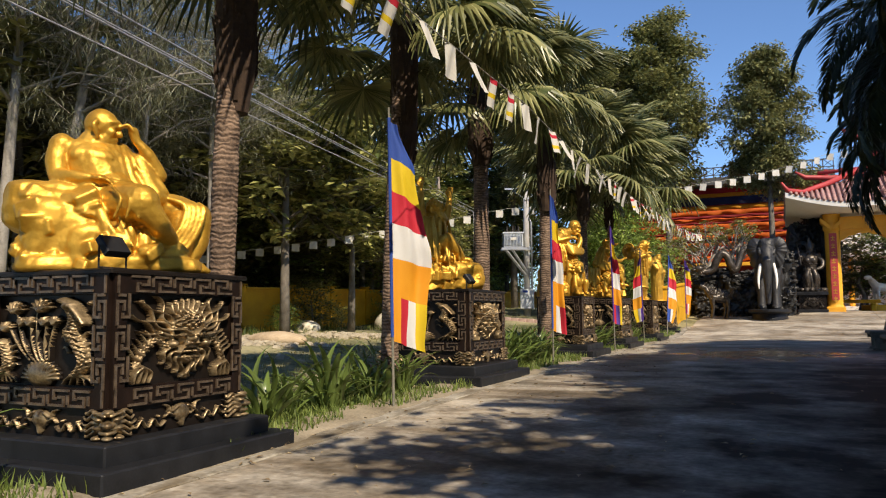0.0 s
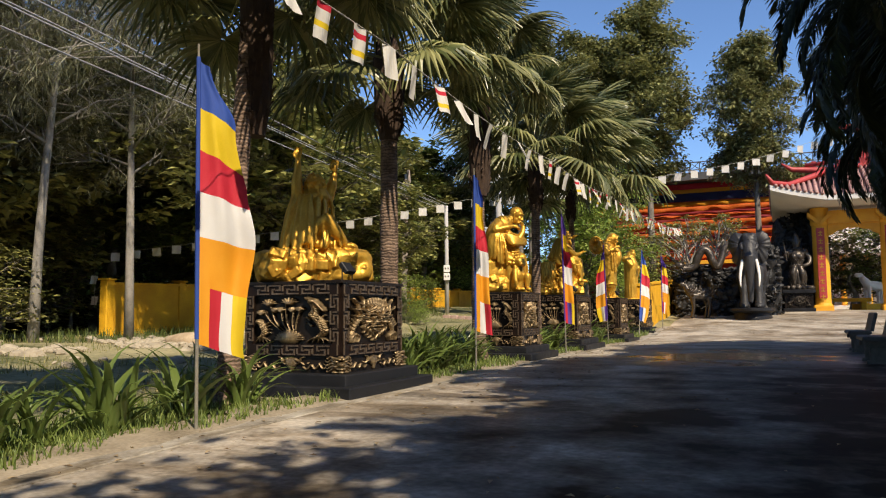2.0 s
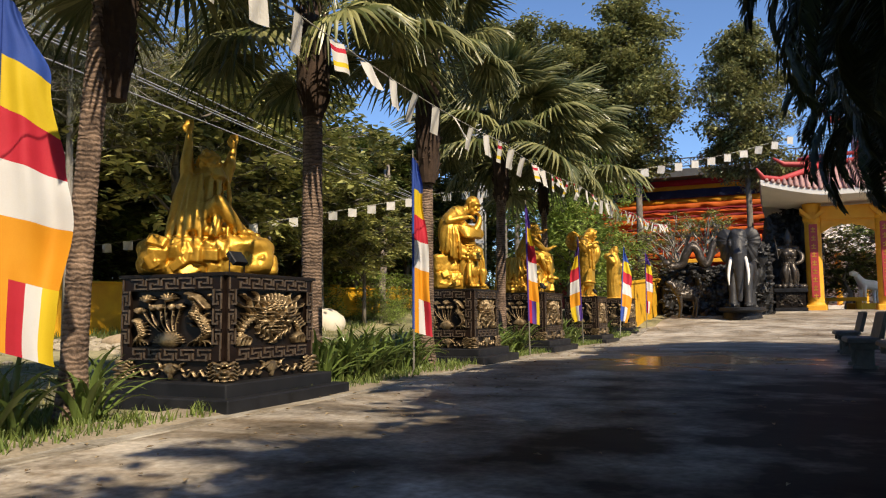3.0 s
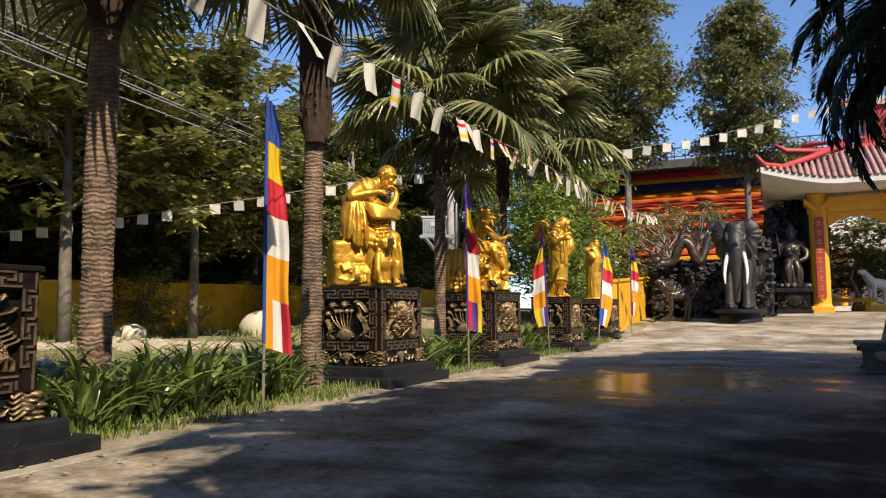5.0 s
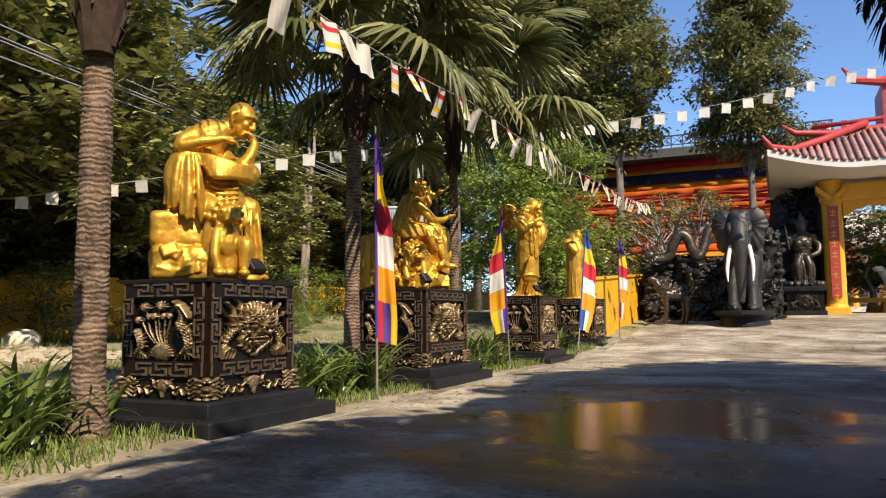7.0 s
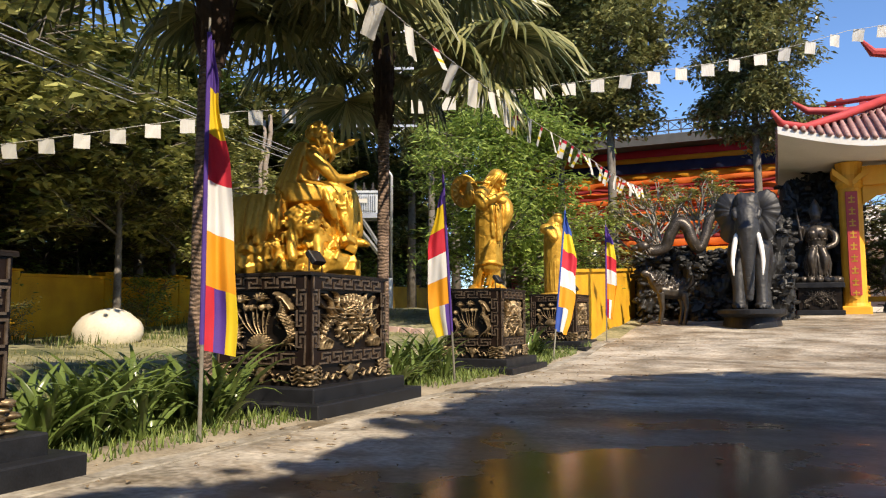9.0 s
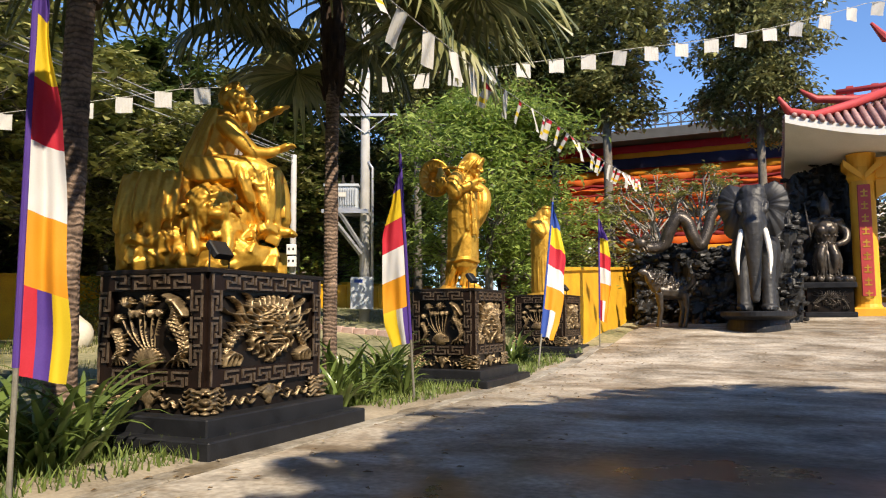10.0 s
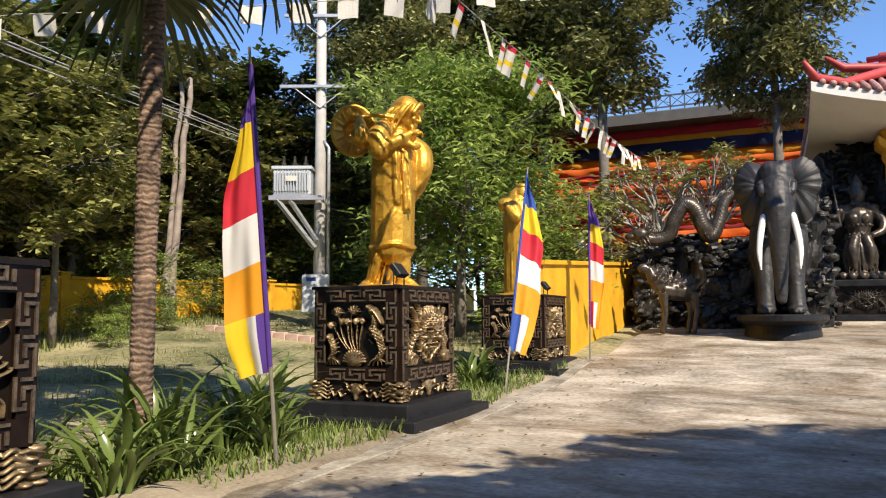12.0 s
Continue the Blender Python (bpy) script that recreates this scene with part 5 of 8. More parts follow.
def statue_hat_bearer(at):
    s = Shape()
    s.limb([(0.06, 0, 0.44), (0.06, 0, 0.70), (0.07, 0, 1.10), (0.08, 0, 1.45), (0.10, 0, 1.66)], [0.245, 0.245, 0.25, 0.245, 0.16])
    # legs under the hem, feet apart
    s.limb([(0.14, -0.04, 0.48), (0.16, -0.04, 0.26), (0.17, -0.04, 0.06)], [0.13, 0.10, 0.075])
    s.limb([(-0.06, 0.06, 0.48), (-0.10, 0.06, 0.26), (-0.13, 0.06, 0.06)], [0.13, 0.115, 0.075])
    foot(s, (0.15, -0.06, 0.05), (0.30, -0.14, 0.03), 1.2)
    foot(s, (-0.12, 0.02, 0.05), (-0.27, -0.10, 0.03), 1.2)
    cloth(s, [(-0.14, -0.12, 0.46), (0.20, -0.20, 0.46)], [(-0.24, -0.06, 0.06), (0.10, -0.12, 0.05)], 7, 0.024, 0.0)
    rocky(s, (-0.34, -0.28, -0.03), (0.38, 0.28, 0.03), 21, lumpy=0.6)
    s.limb([(0.12, 0, 1.66), (0.18, 0, 1.80)], 0.085)
    head(s, pose(0.215, -0.02, 1.92, 0, 14, -14), 1.12, "hood")
    # near shoulder and sleeve, forearm across the breast
    s.limb([(-0.04, -0.16, 1.72), (-0.10, -0.22, 1.60), (-0.08, -0.25, 1.48)], [0.115, 0.135, 0.12])
    s.limb([(-0.08, -0.26, 1.50), (0.10, -0.29, 1.56), (0.25, -0.24, 1.66)], [0.095, 0.066, 0.042])
    hand(s, (0.25, -0.24, 1.66), (1, 0, 0.2), (0, -0.5, 1), 1.0, 0.9)
    s.limb([(0.20, -0.24, 1.56), (0.28, -0.24, 1.52), (0.34, -0.20, 1.53)], [0.05, 0.045, 0.03])
    # far sleeve hanging wide
    s.limb([(0.22, 0.16, 1.66), (0.37, 0.10, 1.52), (0.39, 0.04, 1.36), (0.35, 0.02, 1.14), (0.30, 0.02, 0.98)], [0.11, 0.125, 0.125, 0.085, 0.03])
    # hem line and thin swags down the robe
    ring = [(0.06 + 0.245 * math.cos(a), 0.245 * math.sin(a), 0.44 + 0.02 * math.sin(3 * a)) for a in np.linspace(0, 2 * math.pi, 15)]
    s.limb(ring, 0.022)
    for k in range(4):
        z = 1.34 - 0.19 * k
        s.limb([(-0.17, -0.04, z - 0.02), (-0.10, -0.17, z - 0.055), (0.02, -0.235, z - 0.03), (0.09, -0.245, z + 0.05)], [0.010, 0.013, 0.012, 0.005])
    cloth(s, [(0.06, -0.24, 1.54), (0.20, -0.22, 1.56)], [(0.08, -0.262, 0.92), (0.24, -0.225, 0.82)], 6, 0.022, 0.015)
    # wide hat hanging behind on its cord: hollow brim with ribs, the bundle before it
    m = Matrix.Translation((-0.37, -0.10, 1.72)) @ Vector((0.10, -0.98, 0.05)).to_track_quat("Z", "Y").to_matrix().to_4x4() @ Matrix.Diagonal((0.88, 1.06, 1, 1))
    rim = lambda r, a, z: m @ Vector((r * math.cos(a), r * math.sin(a), z))
    n = 40
    vs, fs = [], []
    for r, z in ((0.265, 0.0), (0.20, -0.022), (0.12, -0.045), (0.105, -0.10), (0.05, -0.13), (0.0, -0.135), (0.0, -0.165), (0.06, -0.16), (0.13, -0.125), (0.145, -0.075), (0.21, -0.05), (0.268, -0.028)):
        vs += [rim(r, 2 * math.pi * j / n, z) for j in range(n)]
    for i in range(12):
        for j in range(n):
            fs.append((i * n + j, i * n + (j + 1) % n, ((i + 1) % 12) * n + (j + 1) % n, ((i + 1) % 12) * n + j))
    s.add(vs, fs)
    s.limb([rim(0.265, 2 * math.pi * k / 24, -0.012) for k in range(25)], 0.020)
    for k in range(14):
        a = 2 * math.pi * k / 14
        s.limb([rim(0.13, a, -0.038), rim(0.26, a, 0.0)], 0.008)
    s.limb([(-0.30, -0.20, 1.84), (-0.29, -0.26, 1.70), (-0.29, -0.26, 1.60), (-0.28, -0.22, 1.52)], [0.035, 0.075, 0.10, 0.05])
    for k in range(5):
        a = -2.6 + 0.5 * k
        s.limb([(-0.30, -0.21, 1.84), (-0.29 + 0.08 * math.cos(a), -0.26 + 0.08 * math.sin(a), 1.70), (-0.29 + 0.10 * math.cos(a), -0.26 + 0.10 * math.sin(a), 1.60), (-0.28, -0.24, 1.52)], [0.008, 0.012, 0.012, 0.006])
    s.limb([(-0.34, -0.18, 1.84), (-0.14, -0.18, 1.87), (0.06, -0.14, 1.86)], 0.026)
    return sculpt("gold_statue", s, GOLD, "gold painted standing robed figure carrying a wide hat behind", "statue", at, "gold statues")


def statue_bundle_bearer(at):
    s = Shape()
    s.limb([(0, 0, 0.06), (0, 0, 0.5), (0, 0, 1.0), (0, 0, 1.35), (0.0, 0, 1.6)], [0.27, 0.26, 0.27, 0.27, 0.19], 14)
    s.limb([(0.02, 0, 1.58), (0.06, 0, 1.7)], 0.085, 8)
    s.ball((0.08, 0, 1.77), (0.125, 0.12, 0.15))
    s.limb([(0.04, 0, 1.86), (-0.04, 0, 1.74), (-0.10, 0, 1.56)], [0.08, 0.12, 0.17])
    s.ball((0.08, 0, 1.90), (0.11, 0.1, 0.06))
    s.ball((-0.18, -0.10, 1.58), (0.16, 0.16, 0.13))
    s.limb([(-0.02, -0.22, 1.52), (0.08, -0.32, 1.32), (-0.1, -0.30, 1.54)], [0.12, 0.10, 0.07], 8)
    s.limb([(0.02, 0.22, 1.52), (0.20, 0.26, 1.28), (0.28, 0.06, 1.20)], [0.12, 0.11, 0.07], 8)
    s.limb([(0.24, 0.1, 1.22), (0.22, 0.12, 0.92)], [0.12, 0.05], 8)
    rocky(s, (-0.34, -0.32, -0.03), (0.36, 0.32, 0.05), 23, 8, 0.06)
    for k in range(10):
        a = math.pi * (0.9 + 1.2 * k / 9)
        s.limb([(0.18 * math.cos(a), 0.19 * math.sin(a), 1.45), (0.235 * math.cos(a), 0.24 * math.sin(a), 0.9), (0.245 * math.cos(a + 0.05), 0.25 * math.sin(a + 0.05), 0.1)], [0.014, 0.022, 0.026], 7)
    return sculpt("gold_statue", s, GOLD, "gold painted standing robed figure with a bundle on the shoulder", "statue", at, "gold statues")


def spot(row, dx=0.0, dy=0.0):
    y0, wy, wx, base, top = row
    return pose(-4.05 - wx / 2 + dx, y0 + wy / 2 + dy, top + 0.004)


statue_resting(spot(PEDESTALS[0]) @ pose(0, 0, 0, 0, 0, 47))
statue_arms_up(spot(PEDESTALS[1]) @ pose(0, 0, 0, 0, 0, 45))
statue_crouching(spot(PEDESTALS[2]) @ pose(0, 0, 0, 0, 0, 41))
statue_on_beast(spot(PEDESTALS[3]) @ pose(0, 0, 0, 0, 0, 45))
statue_hat_bearer(spot(PEDESTALS[4]) @ pose(0, 0, 0, 0, 0, 28))
statue_bundle_bearer(spot(PEDESTALS[5], -0.12, 0.1))


def floodlight(at):
    f = thing("floodlight", "small black floodlight tilted up at a statue", "floodlight", "floodlights on the pedestals", at=at)
    m = pose(0, 0, 0.15, 0, -38, 0)
    part("housing", Shape().box((-0.03, -0.10, -0.075), (0.03, 0.10, 0.075), m=m, bevel=0.01), BLACK_PLINTH, f)
    part("lens", Shape().box((-0.036, -0.085, -0.06), (-0.031, 0.085, 0.06), m=m), DARK_STONE, f, "dark glass lens")
    part("bracket", Shape().tube([(0, -0.115, 0.15), (0, -0.115, 0.0), (0, 0.115, 0.0), (0, 0.115, 0.15)], 0.008, 6), BLACK_PLINTH, f)


for (y0, wy, wx, base, top), q in zip(PEDESTALS, (0.03, 0.15, 0.55, 0.12, 0.08, 0.3)):
    floodlight(pose(-4.05 - 0.10, y0 + q * wy + 0.05, top + 0.004))

# ---- fan palms, lilies, trees ----


def fan_leaf(seed, ribs=36, radius=0.98, stalk=1.30):
    """A fan palm leaf on its stalk: split blades with drooping tips. The stalk starts at the origin and runs along +x."""
    rnd = random.Random(seed)
    s = Shape()
    bend = [Vector((stalk * q, 0, 0.16 * math.sin(q * 2.4))) for q in (0, 0.25, 0.5, 0.75, 1.0)]
    s.tube(bend, [0.022, 0.018, 0.015, 0.012, 0.010], 5)
    hub = bend[-1]
    for i in range(ribs):
        a = radians(-150 + 300 * i / (ribs - 1)) + rnd.uniform(-0.02, 0.02)
        ln = radius * (1.0 - 0.22 * abs(i / (ribs - 1) - 0.5) * 2) * rnd.uniform(0.9, 1.06)
        d = Vector((math.cos(a), math.sin(a), 0))
        side = Vector((-d.y, d.x, 0))
        fold = 0.018
        pts = []
        for q, wq in ((0.03, 0.010), (0.42, 0.044), (0.58, 0.032), (0.80, 0.017), (1.0, 0.003)):
            drop = -0.10 * q - (0.80 * ln * max(0, q - 0.45) ** 1.6 * (1 + rnd.random() * 0.5))
            pts.append((hub + d * ln * q * (1 - 0.18 * max(0, q - 0.6)) + Vector((0, 0, drop)), wq * radius))
        vs, fs = [], []
        for p, wq in pts:
            vs += [p - side * wq + Vector((0, 0, -fold)), p + Vector((0, 0, fold * 0.4)), p + side * wq + Vector((0, 0, -fold))]
        for k in range(len(pts) - 1):
            o = 3 * k
            fs += [(o, o + 3, o + 4, o + 1), (o + 1, o + 4, o + 5, o + 2)]
        s.add(vs, fs)
    return s


FANS = [fan_leaf(k).mesh("fan_leaf", FAN_LEAF) for k in range(4)]


def fan_palm(x, y, height, radius, seed, lean=(0.0, 0.0), leaves=36, spread=1.0, shag=1.25):
    rnd = random.Random(seed)
    z = level(x, y)
    p = thing("fan_palm", "tall fan palm with ringed brown trunk and drooping fans", "palm tree", "fan palms in a row", at=pose(x, y, z - 0.05))
    pts, rs = [], []
    n = int(height / 0.03)
    for i in range(n + 1):
        q = i / n
        pts.append((lean[0] * q * q, lean[1] * q * q, height * q))
        flare = 1 + 0.55 * max(0, 1 - q * 7) ** 2
        rs.append(radius * flare * (1.0 - 0.16 * q) * (1.0 + 0.045 * noise.noise((seed, 0, height * q * 9)) + 0.02 * rnd.uniform(-1, 1) + 0.10 * noise.noise((0, seed, height * q * 1.1))))
    part("trunk", Shape().tube(pts, rs, 14), TRUNK, p, smooth=True)
    top = Vector(pts[-1])
    boot = Shape()
    boot.tube([top + Vector((0, 0, -shag)), top + Vector((0, 0, 0.45 - shag)), top + Vector((0, 0, 0.1)), top + Vector((0, 0, 0.4))], [radius * 0.95, radius * 1.5, radius * 1.7, radius * 0.8], 12)
    for k in range(int(90 * shag)):
        a, h = rnd.uniform(0, 6.28), rnd.uniform(0.05 - shag, 0.2)
        d = Vector((math.cos(a), math.sin(a), 0))
        boot.tube([top + d * radius * 1.0 + Vector((0, 0, h)), top + d * (radius * 1.25 + 0.03) + Vector((0, 0, h + 0.16)), top + d * (radius * 1.25 + rnd.uniform(0.03, 0.09)) + Vector((0, 0, h + rnd.uniform(0.1, 0.36)))], [0.03, 0.022, 0.006], 4)
    part("fibre_boot", boot, FIBRE, p, "dark shaggy leaf bases")
    for k in range(leaves):
        a = 2.399963 * k + rnd.uniform(-0.2, 0.2)
        q = k / leaves
        tilt = -20 + 96 * q + rnd.uniform(-10, 10)
        sc = spread * rnd.uniform(0.85, 1.12)
        m = Matrix.Translation(top + Vector((0, 0, 0.05 + 0.25 * q))) @ pose(0, 0, 0, 0, 0, math.degrees(a)) @ pose(0, 0, 0, 0, -tilt, 0) @ pose(0, 0, 0, rnd.uniform(-25, 25), 0, 0) @ Matrix.Scale(sc, 4)
        part("fan_leaf", FANS[k % 4], FAN_LEAF, p, at=m)
    return p


fan_palm(-4.66, 5.42, 5.0, 0.125, 1, (0.05, 0.1), shag=2.0)
fan_palm(-4.66, 8.66, 4.85, 0.115, 2, (0.1, 0.25), shag=1.9)
fan_palm(-4.92, 12.66, 4.95, 0.15, 3, (0.0, 0.0))
fan_palm(-4.66, 15.76, 5.4, 0.135, 4, (0.10, -0.10), 26, 0.84, 2.2)
fan_palm(-4.90, 20.28, 4.7, 0.115, 5, (0.0, 0.1), 38, 1.14)
fan_palm(-4.90, 23.90, 4.85, 0.088, 6, (-0.05, 0.1), 40, 1.24)


def lily_leaf(seed):
    """One strap leaf that rises from the origin along +x and arches over."""
    rnd = random.Random(seed)
    s = Shape()
    ln, wide, ang = 0.44 + 0.07 * seed, rnd.uniform(0.019, 0.040), rnd.uniform(1.05, 1.45)
    p, n = Vector((0.02, 0, 0)), 8
    vs, fs = [], []
    for i in range(n + 1):
        q = i / n
        w = wide * (0.6 + 0.8 * q if q < 0.5 else 2 * (1 - q) + 0.02)
        lift = 0.45 * w
        vs += [p + Vector((-lift * math.sin(ang), -w, lift * math.cos(ang))), p, p + Vector((-lift * math.sin(ang), w, lift * math.cos(ang)))]
        p = p + Vector((math.cos(ang), 0, math.sin(ang))) * (ln / n)
        ang -= rnd.uniform(0.04, 0.24) + 0.30 * q * q
    for i in range(n):
        o = 3 * i
        fs += [(o, o + 3, o + 4, o + 1), (o + 1, o + 4, o + 5, o + 2)]
    return s.add(vs, fs)


LEAVES = [lily_leaf(k).mesh("leaf", LILY, True) for k in range(8)]


def lily_plant(x, y, scale, rnd):
    p = thing("lily_plant", "leafy green spider lily clump beside the road", "plant", "lilies along the verge", at=pose(x, y, level(x, y) - 0.03, 0, 0, rnd.uniform(0, 360)) @ Matrix.Scale(scale, 4))
    for k in range(27):
        a = 137.5 * k + rnd.uniform(-20, 20)
        part("leaf", LEAVES[rnd.randrange(8)], LILY, p, at=pose(rnd.uniform(-0.08, 0.08), rnd.uniform(-0.08, 0.08), 0, 0, 0, a) @ pose(0, 0, 0, rnd.uniform(-18, 18), rnd.uniform(-22, 16), 0))


def plant_lilies():
    rnd = random.Random(5)
    stretches = [(5.6, 9.2, 8), (11.9, 15.9, 25), (18.1, 20.2, 17), (22.9, 25.3, 11), (28.3, 30.9, 3), (1.0, 3.2, 4)]
    for y0, y1, n in stretches:
        for k in range(n):
            lily_plant(rnd.uniform(-5.0, -4.28), y0 + (y1 - y0) * (k + rnd.random()) / n, rnd.uniform(0.80, 1.18), rnd)


plant_lilies()


def grass_patch(name, label, x0, x1, y0, y1, count, tall, seed, gap, tone=GRASS):
    rnd = random.Random(seed)
    s = Shape()
    vs, fs = [], []
    for _ in range(count):
        x, y = rnd.uniform(x0, x1), rnd.uniform(y0, y1)
        if noise.noise((x * 0.5, y * 0.5, 7)) < gap or x > -3.87 + 0.20 * noise.noise((y * 0.9, 0, 5)) + 0.10 * noise.noise((y * 4.0, 0, 9)):
            continue
        z = level(x, y) - 0.02
        a, h = rnd.uniform(0, 6.283), tall * rnd.uniform(0.4, 1.2)
        dx, dy = math.cos(a), math.sin(a)
        o, w = len(vs), 0.007 + 0.05 * tall * 0.4
        b = rnd.uniform(0.15, 0.8) * h
        vs += [(x - dy * w, y + dx * w, z), (x + dy * w, y - dx * w, z), (x + dx * b * 0.4 + dy * w * 0.6, y + dy * b * 0.4 - dx * w * 0.6, z + h * 0.6),
               (x + dx * b * 0.4 - dy * w * 0.6, y + dy * b * 0.4 + dx * w * 0.6, z + h * 0.6), (x + dx * b, y + dy * b, z + h)]
        fs += [(o, o + 1, o + 2, o + 3), (o + 3, o + 2, o + 4)]
    s.add(vs, fs)
    solid(name, s, tone, label, "grass", kind="stuff")


grass_patch("verge_grass", "short green grass along the road's edge", -5.6, -3.72, 0.5, 32, 38000, 0.15, 1, -0.25)
grass_patch("lawn_grass", "thin patchy lawn grass in front of the back wall", -17.5, -5.4, 4, 42, 26000, 0.10, 2, -0.05, DRY)
grass_patch("lawn_weeds", "tall weeds along the foot of the wall", -17.7, -14.4, 6, 40, 6500, 0.28, 3, 0.05)


def spray(s, c, d, rnd, leaves, size, spread, droop=0.3, slim=0.24):
    """A twig's spray of pointed leaves."""
    for _ in range(leaves):
        p = c + Vector((rnd.gauss(0, spread), rnd.gauss(0, spread), rnd.gauss(0, spread * 0.55)))
        a = rnd.uniform(0, 6.283)
        ax = (d * 0.5 + Vector((math.cos(a), math.sin(a), rnd.uniform(-droop - 0.4, 0.25)))).normalized()
        side = ax.cross(Vector((rnd.uniform(-0.5, 0.5), rnd.uniform(-0.5, 0.5), 1))).normalized()
        ln = size * rnd.uniform(0.7, 1.25)
        wd = ln * slim
        mid = p + ax * ln * 0.45 + Vector((0, 0, 0.04 * ln))
        s.add([p, mid - side * wd, p + ax * ln + Vector((0, 0, -0.10 * ln)), mid + side * wd], [(0, 1, 2, 3)])


def tree_meshes(seed, height, crown_r, crown_low, limbs, twigs, leaves, size, leaf, trunk_r=0.16, spread=0.34, lean=0.2, droop=0.3, slim=0.24):
    """A trunk with limbs, and a crown of sprays at their ends; the foot is the origin."""
    rnd = random.Random(seed)
    wood, crown = Shape(), Shape()
    tx, ty = rnd.uniform(-lean, lean), rnd.uniform(-lean, lean)
    stem = [Vector((tx * q * q * height * 0.2 + 0.08 * math.sin(3 * q + seed), ty * q * q * height * 0.2, height * 0.88 * q)) for q in (0, 0.2, 0.4, 0.6, 0.8, 1.0)]
    wood.tube(stem, [trunk_r * f for f in (1.25, 1.0, 0.85, 0.65, 0.4, 0.12)], 9)
    for i in range(limbs):
        q = crown_low + (0.97 - crown_low) * (i + rnd.random() * 0.6) / limbs
        f = q * 5
        k = min(4, int(f))
        base = stem[k].lerp(stem[k + 1], f - k)
        a = 2.399963 * i + rnd.uniform(-0.4, 0.4)
        rel = (q - crown_low) / (1 - crown_low)
        reach = crown_r * (0.55 + 0.6 * math.sin(math.pi * min(1, 0.22 + 0.78 * rel))) * rnd.uniform(0.7, 1.1)
        tip = base + Vector((math.cos(a), math.sin(a), rnd.uniform(0.15, 0.65))) * reach * Vector((1, 1, 1)).length / 1.73
        midp = base.lerp(tip, 0.5) + Vector((0, 0, 0.12 * reach))
        wood.tube([base, midp, tip], [trunk_r * 0.32, trunk_r * 0.2, 0.012], 5)
        for j in range(twigs):
            t = rnd.uniform(0.3, 1.05)
            c = (base.lerp(midp, t * 2) if t < 0.5 else midp.lerp(tip, (t - 0.5) * 2)) + Vector((rnd.gauss(0, 1), rnd.gauss(0, 1), rnd.gauss(0, 0.7))) * reach * 0.24
            wood.tube([base.lerp(tip, t * 0.7), c], [0.02, 0.006], 3, caps=False)
            spray(crown, c, (tip - base).normalized(), rnd, leaves, size, spread, droop, slim)
    return wood.mesh("trunk", BARK, True), crown.mesh("crown", leaf)


DENSE = [tree_meshes(31 + k, 9.0, 3.0, 0.30, 18, 14, 40, 0.34, LEAF_DARK, spread=0.22, slim=0.28) for k in range(2)]
OLIVE = [tree_meshes(41 + k, 8.5, 2.8, 0.20, 18, 14, 40, 0.34, LEAF_OLIVE, spread=0.20, slim=0.28) for k in range(2)]
AIRY = [tree_meshes(51, 17.0, 1.8, 0.42, 28, 15, 66, 0.23, LEAF_CANOPY, 0.17, 0.30, 0.1, 0.6, 0.28)]
LAWN = [tree_meshes(91, 9.5, 3.0, 0.36, 18, 14, 36, 0.33, LEAF_SUNNY, 0.15, 0.20, slim=0.28), tree_meshes(92, 9.5, 3.0, 0.36, 18, 14, 36, 0.33, LEAF_SUNNY, 0.13, 0.20, slim=0.28)]
FRESH = tree_meshes(61, 6.6, 2.1, 0.2, 20, 18, 44, 0.23, LEAF_FRESH, 0.11, 0.25, droop=0.6, slim=0.17)
SHRUB = [tree_meshes(71 + k, 2.6, 1.3, 0.05, 12, 8, 22, 0.18, (LEAF_OLIVE, LEAF_FRESH)[k], 0.04, 0.22) for k in range(2)]
LABELS = {"dense": "dark broadleaf tree behind the yellow wall", "olive": "sunlit olive green broadleaf tree", "airy": "tall slender tree with an open leafy crown", "shrub": "low leafy shrub growing by the wall"}


def plant_tree(kind, meshes, x, y, scale, turn, name="tree", label="", tilt=(0, 0)):
    t = thing(name, label or LABELS[kind], "tree" if name == "tree" else "shrub", "trees behind the wall" if kind in ("dense", "olive") else "", at=pose(x, y, level(x, y) - 0.1, tilt[0], tilt[1], 0) @ pose(0, 0, 0, 0, 0, turn) @ Matrix.Diagonal((scale, scale, scale * 1.05, 1)))
    part("trunk", meshes[0], BARK, t)
    part("crown", meshes[1], LEAF_DARK, t)
    return t


rnd = random.Random(17)
for row_x, n, kinds in ((-20.5, 15, ("olive", "dense", "olive")), (-24.5, 14, ("dense", "olive")), (-30, 9, ("dense", "olive"))):
    for k in range(n):
        kind = kinds[k % len(kinds)]
        y = 6 + (k + rnd.uniform(-0.3, 0.3)) * (58 / n)
        pick = (DENSE if kind == "dense" else OLIVE)[rnd.randrange(2)]
        plant_tree(kind, pick, row_x + rnd.uniform(-1.2, 1.2), y, rnd.uniform(0.92, 1.18) * (1.0 + 0.025 * abs(row_x + 20)), rnd.uniform(0, 360))
for k in range(34):
    plant_tree("shrub", SHRUB[k % 2], rnd.uniform(-24.5, -20.5), 5 + 1.75 * k, rnd.uniform(1.3, 2.0), rnd.uniform(0, 360), "shrub", "tall leafy undergrowth behind the yellow wall")
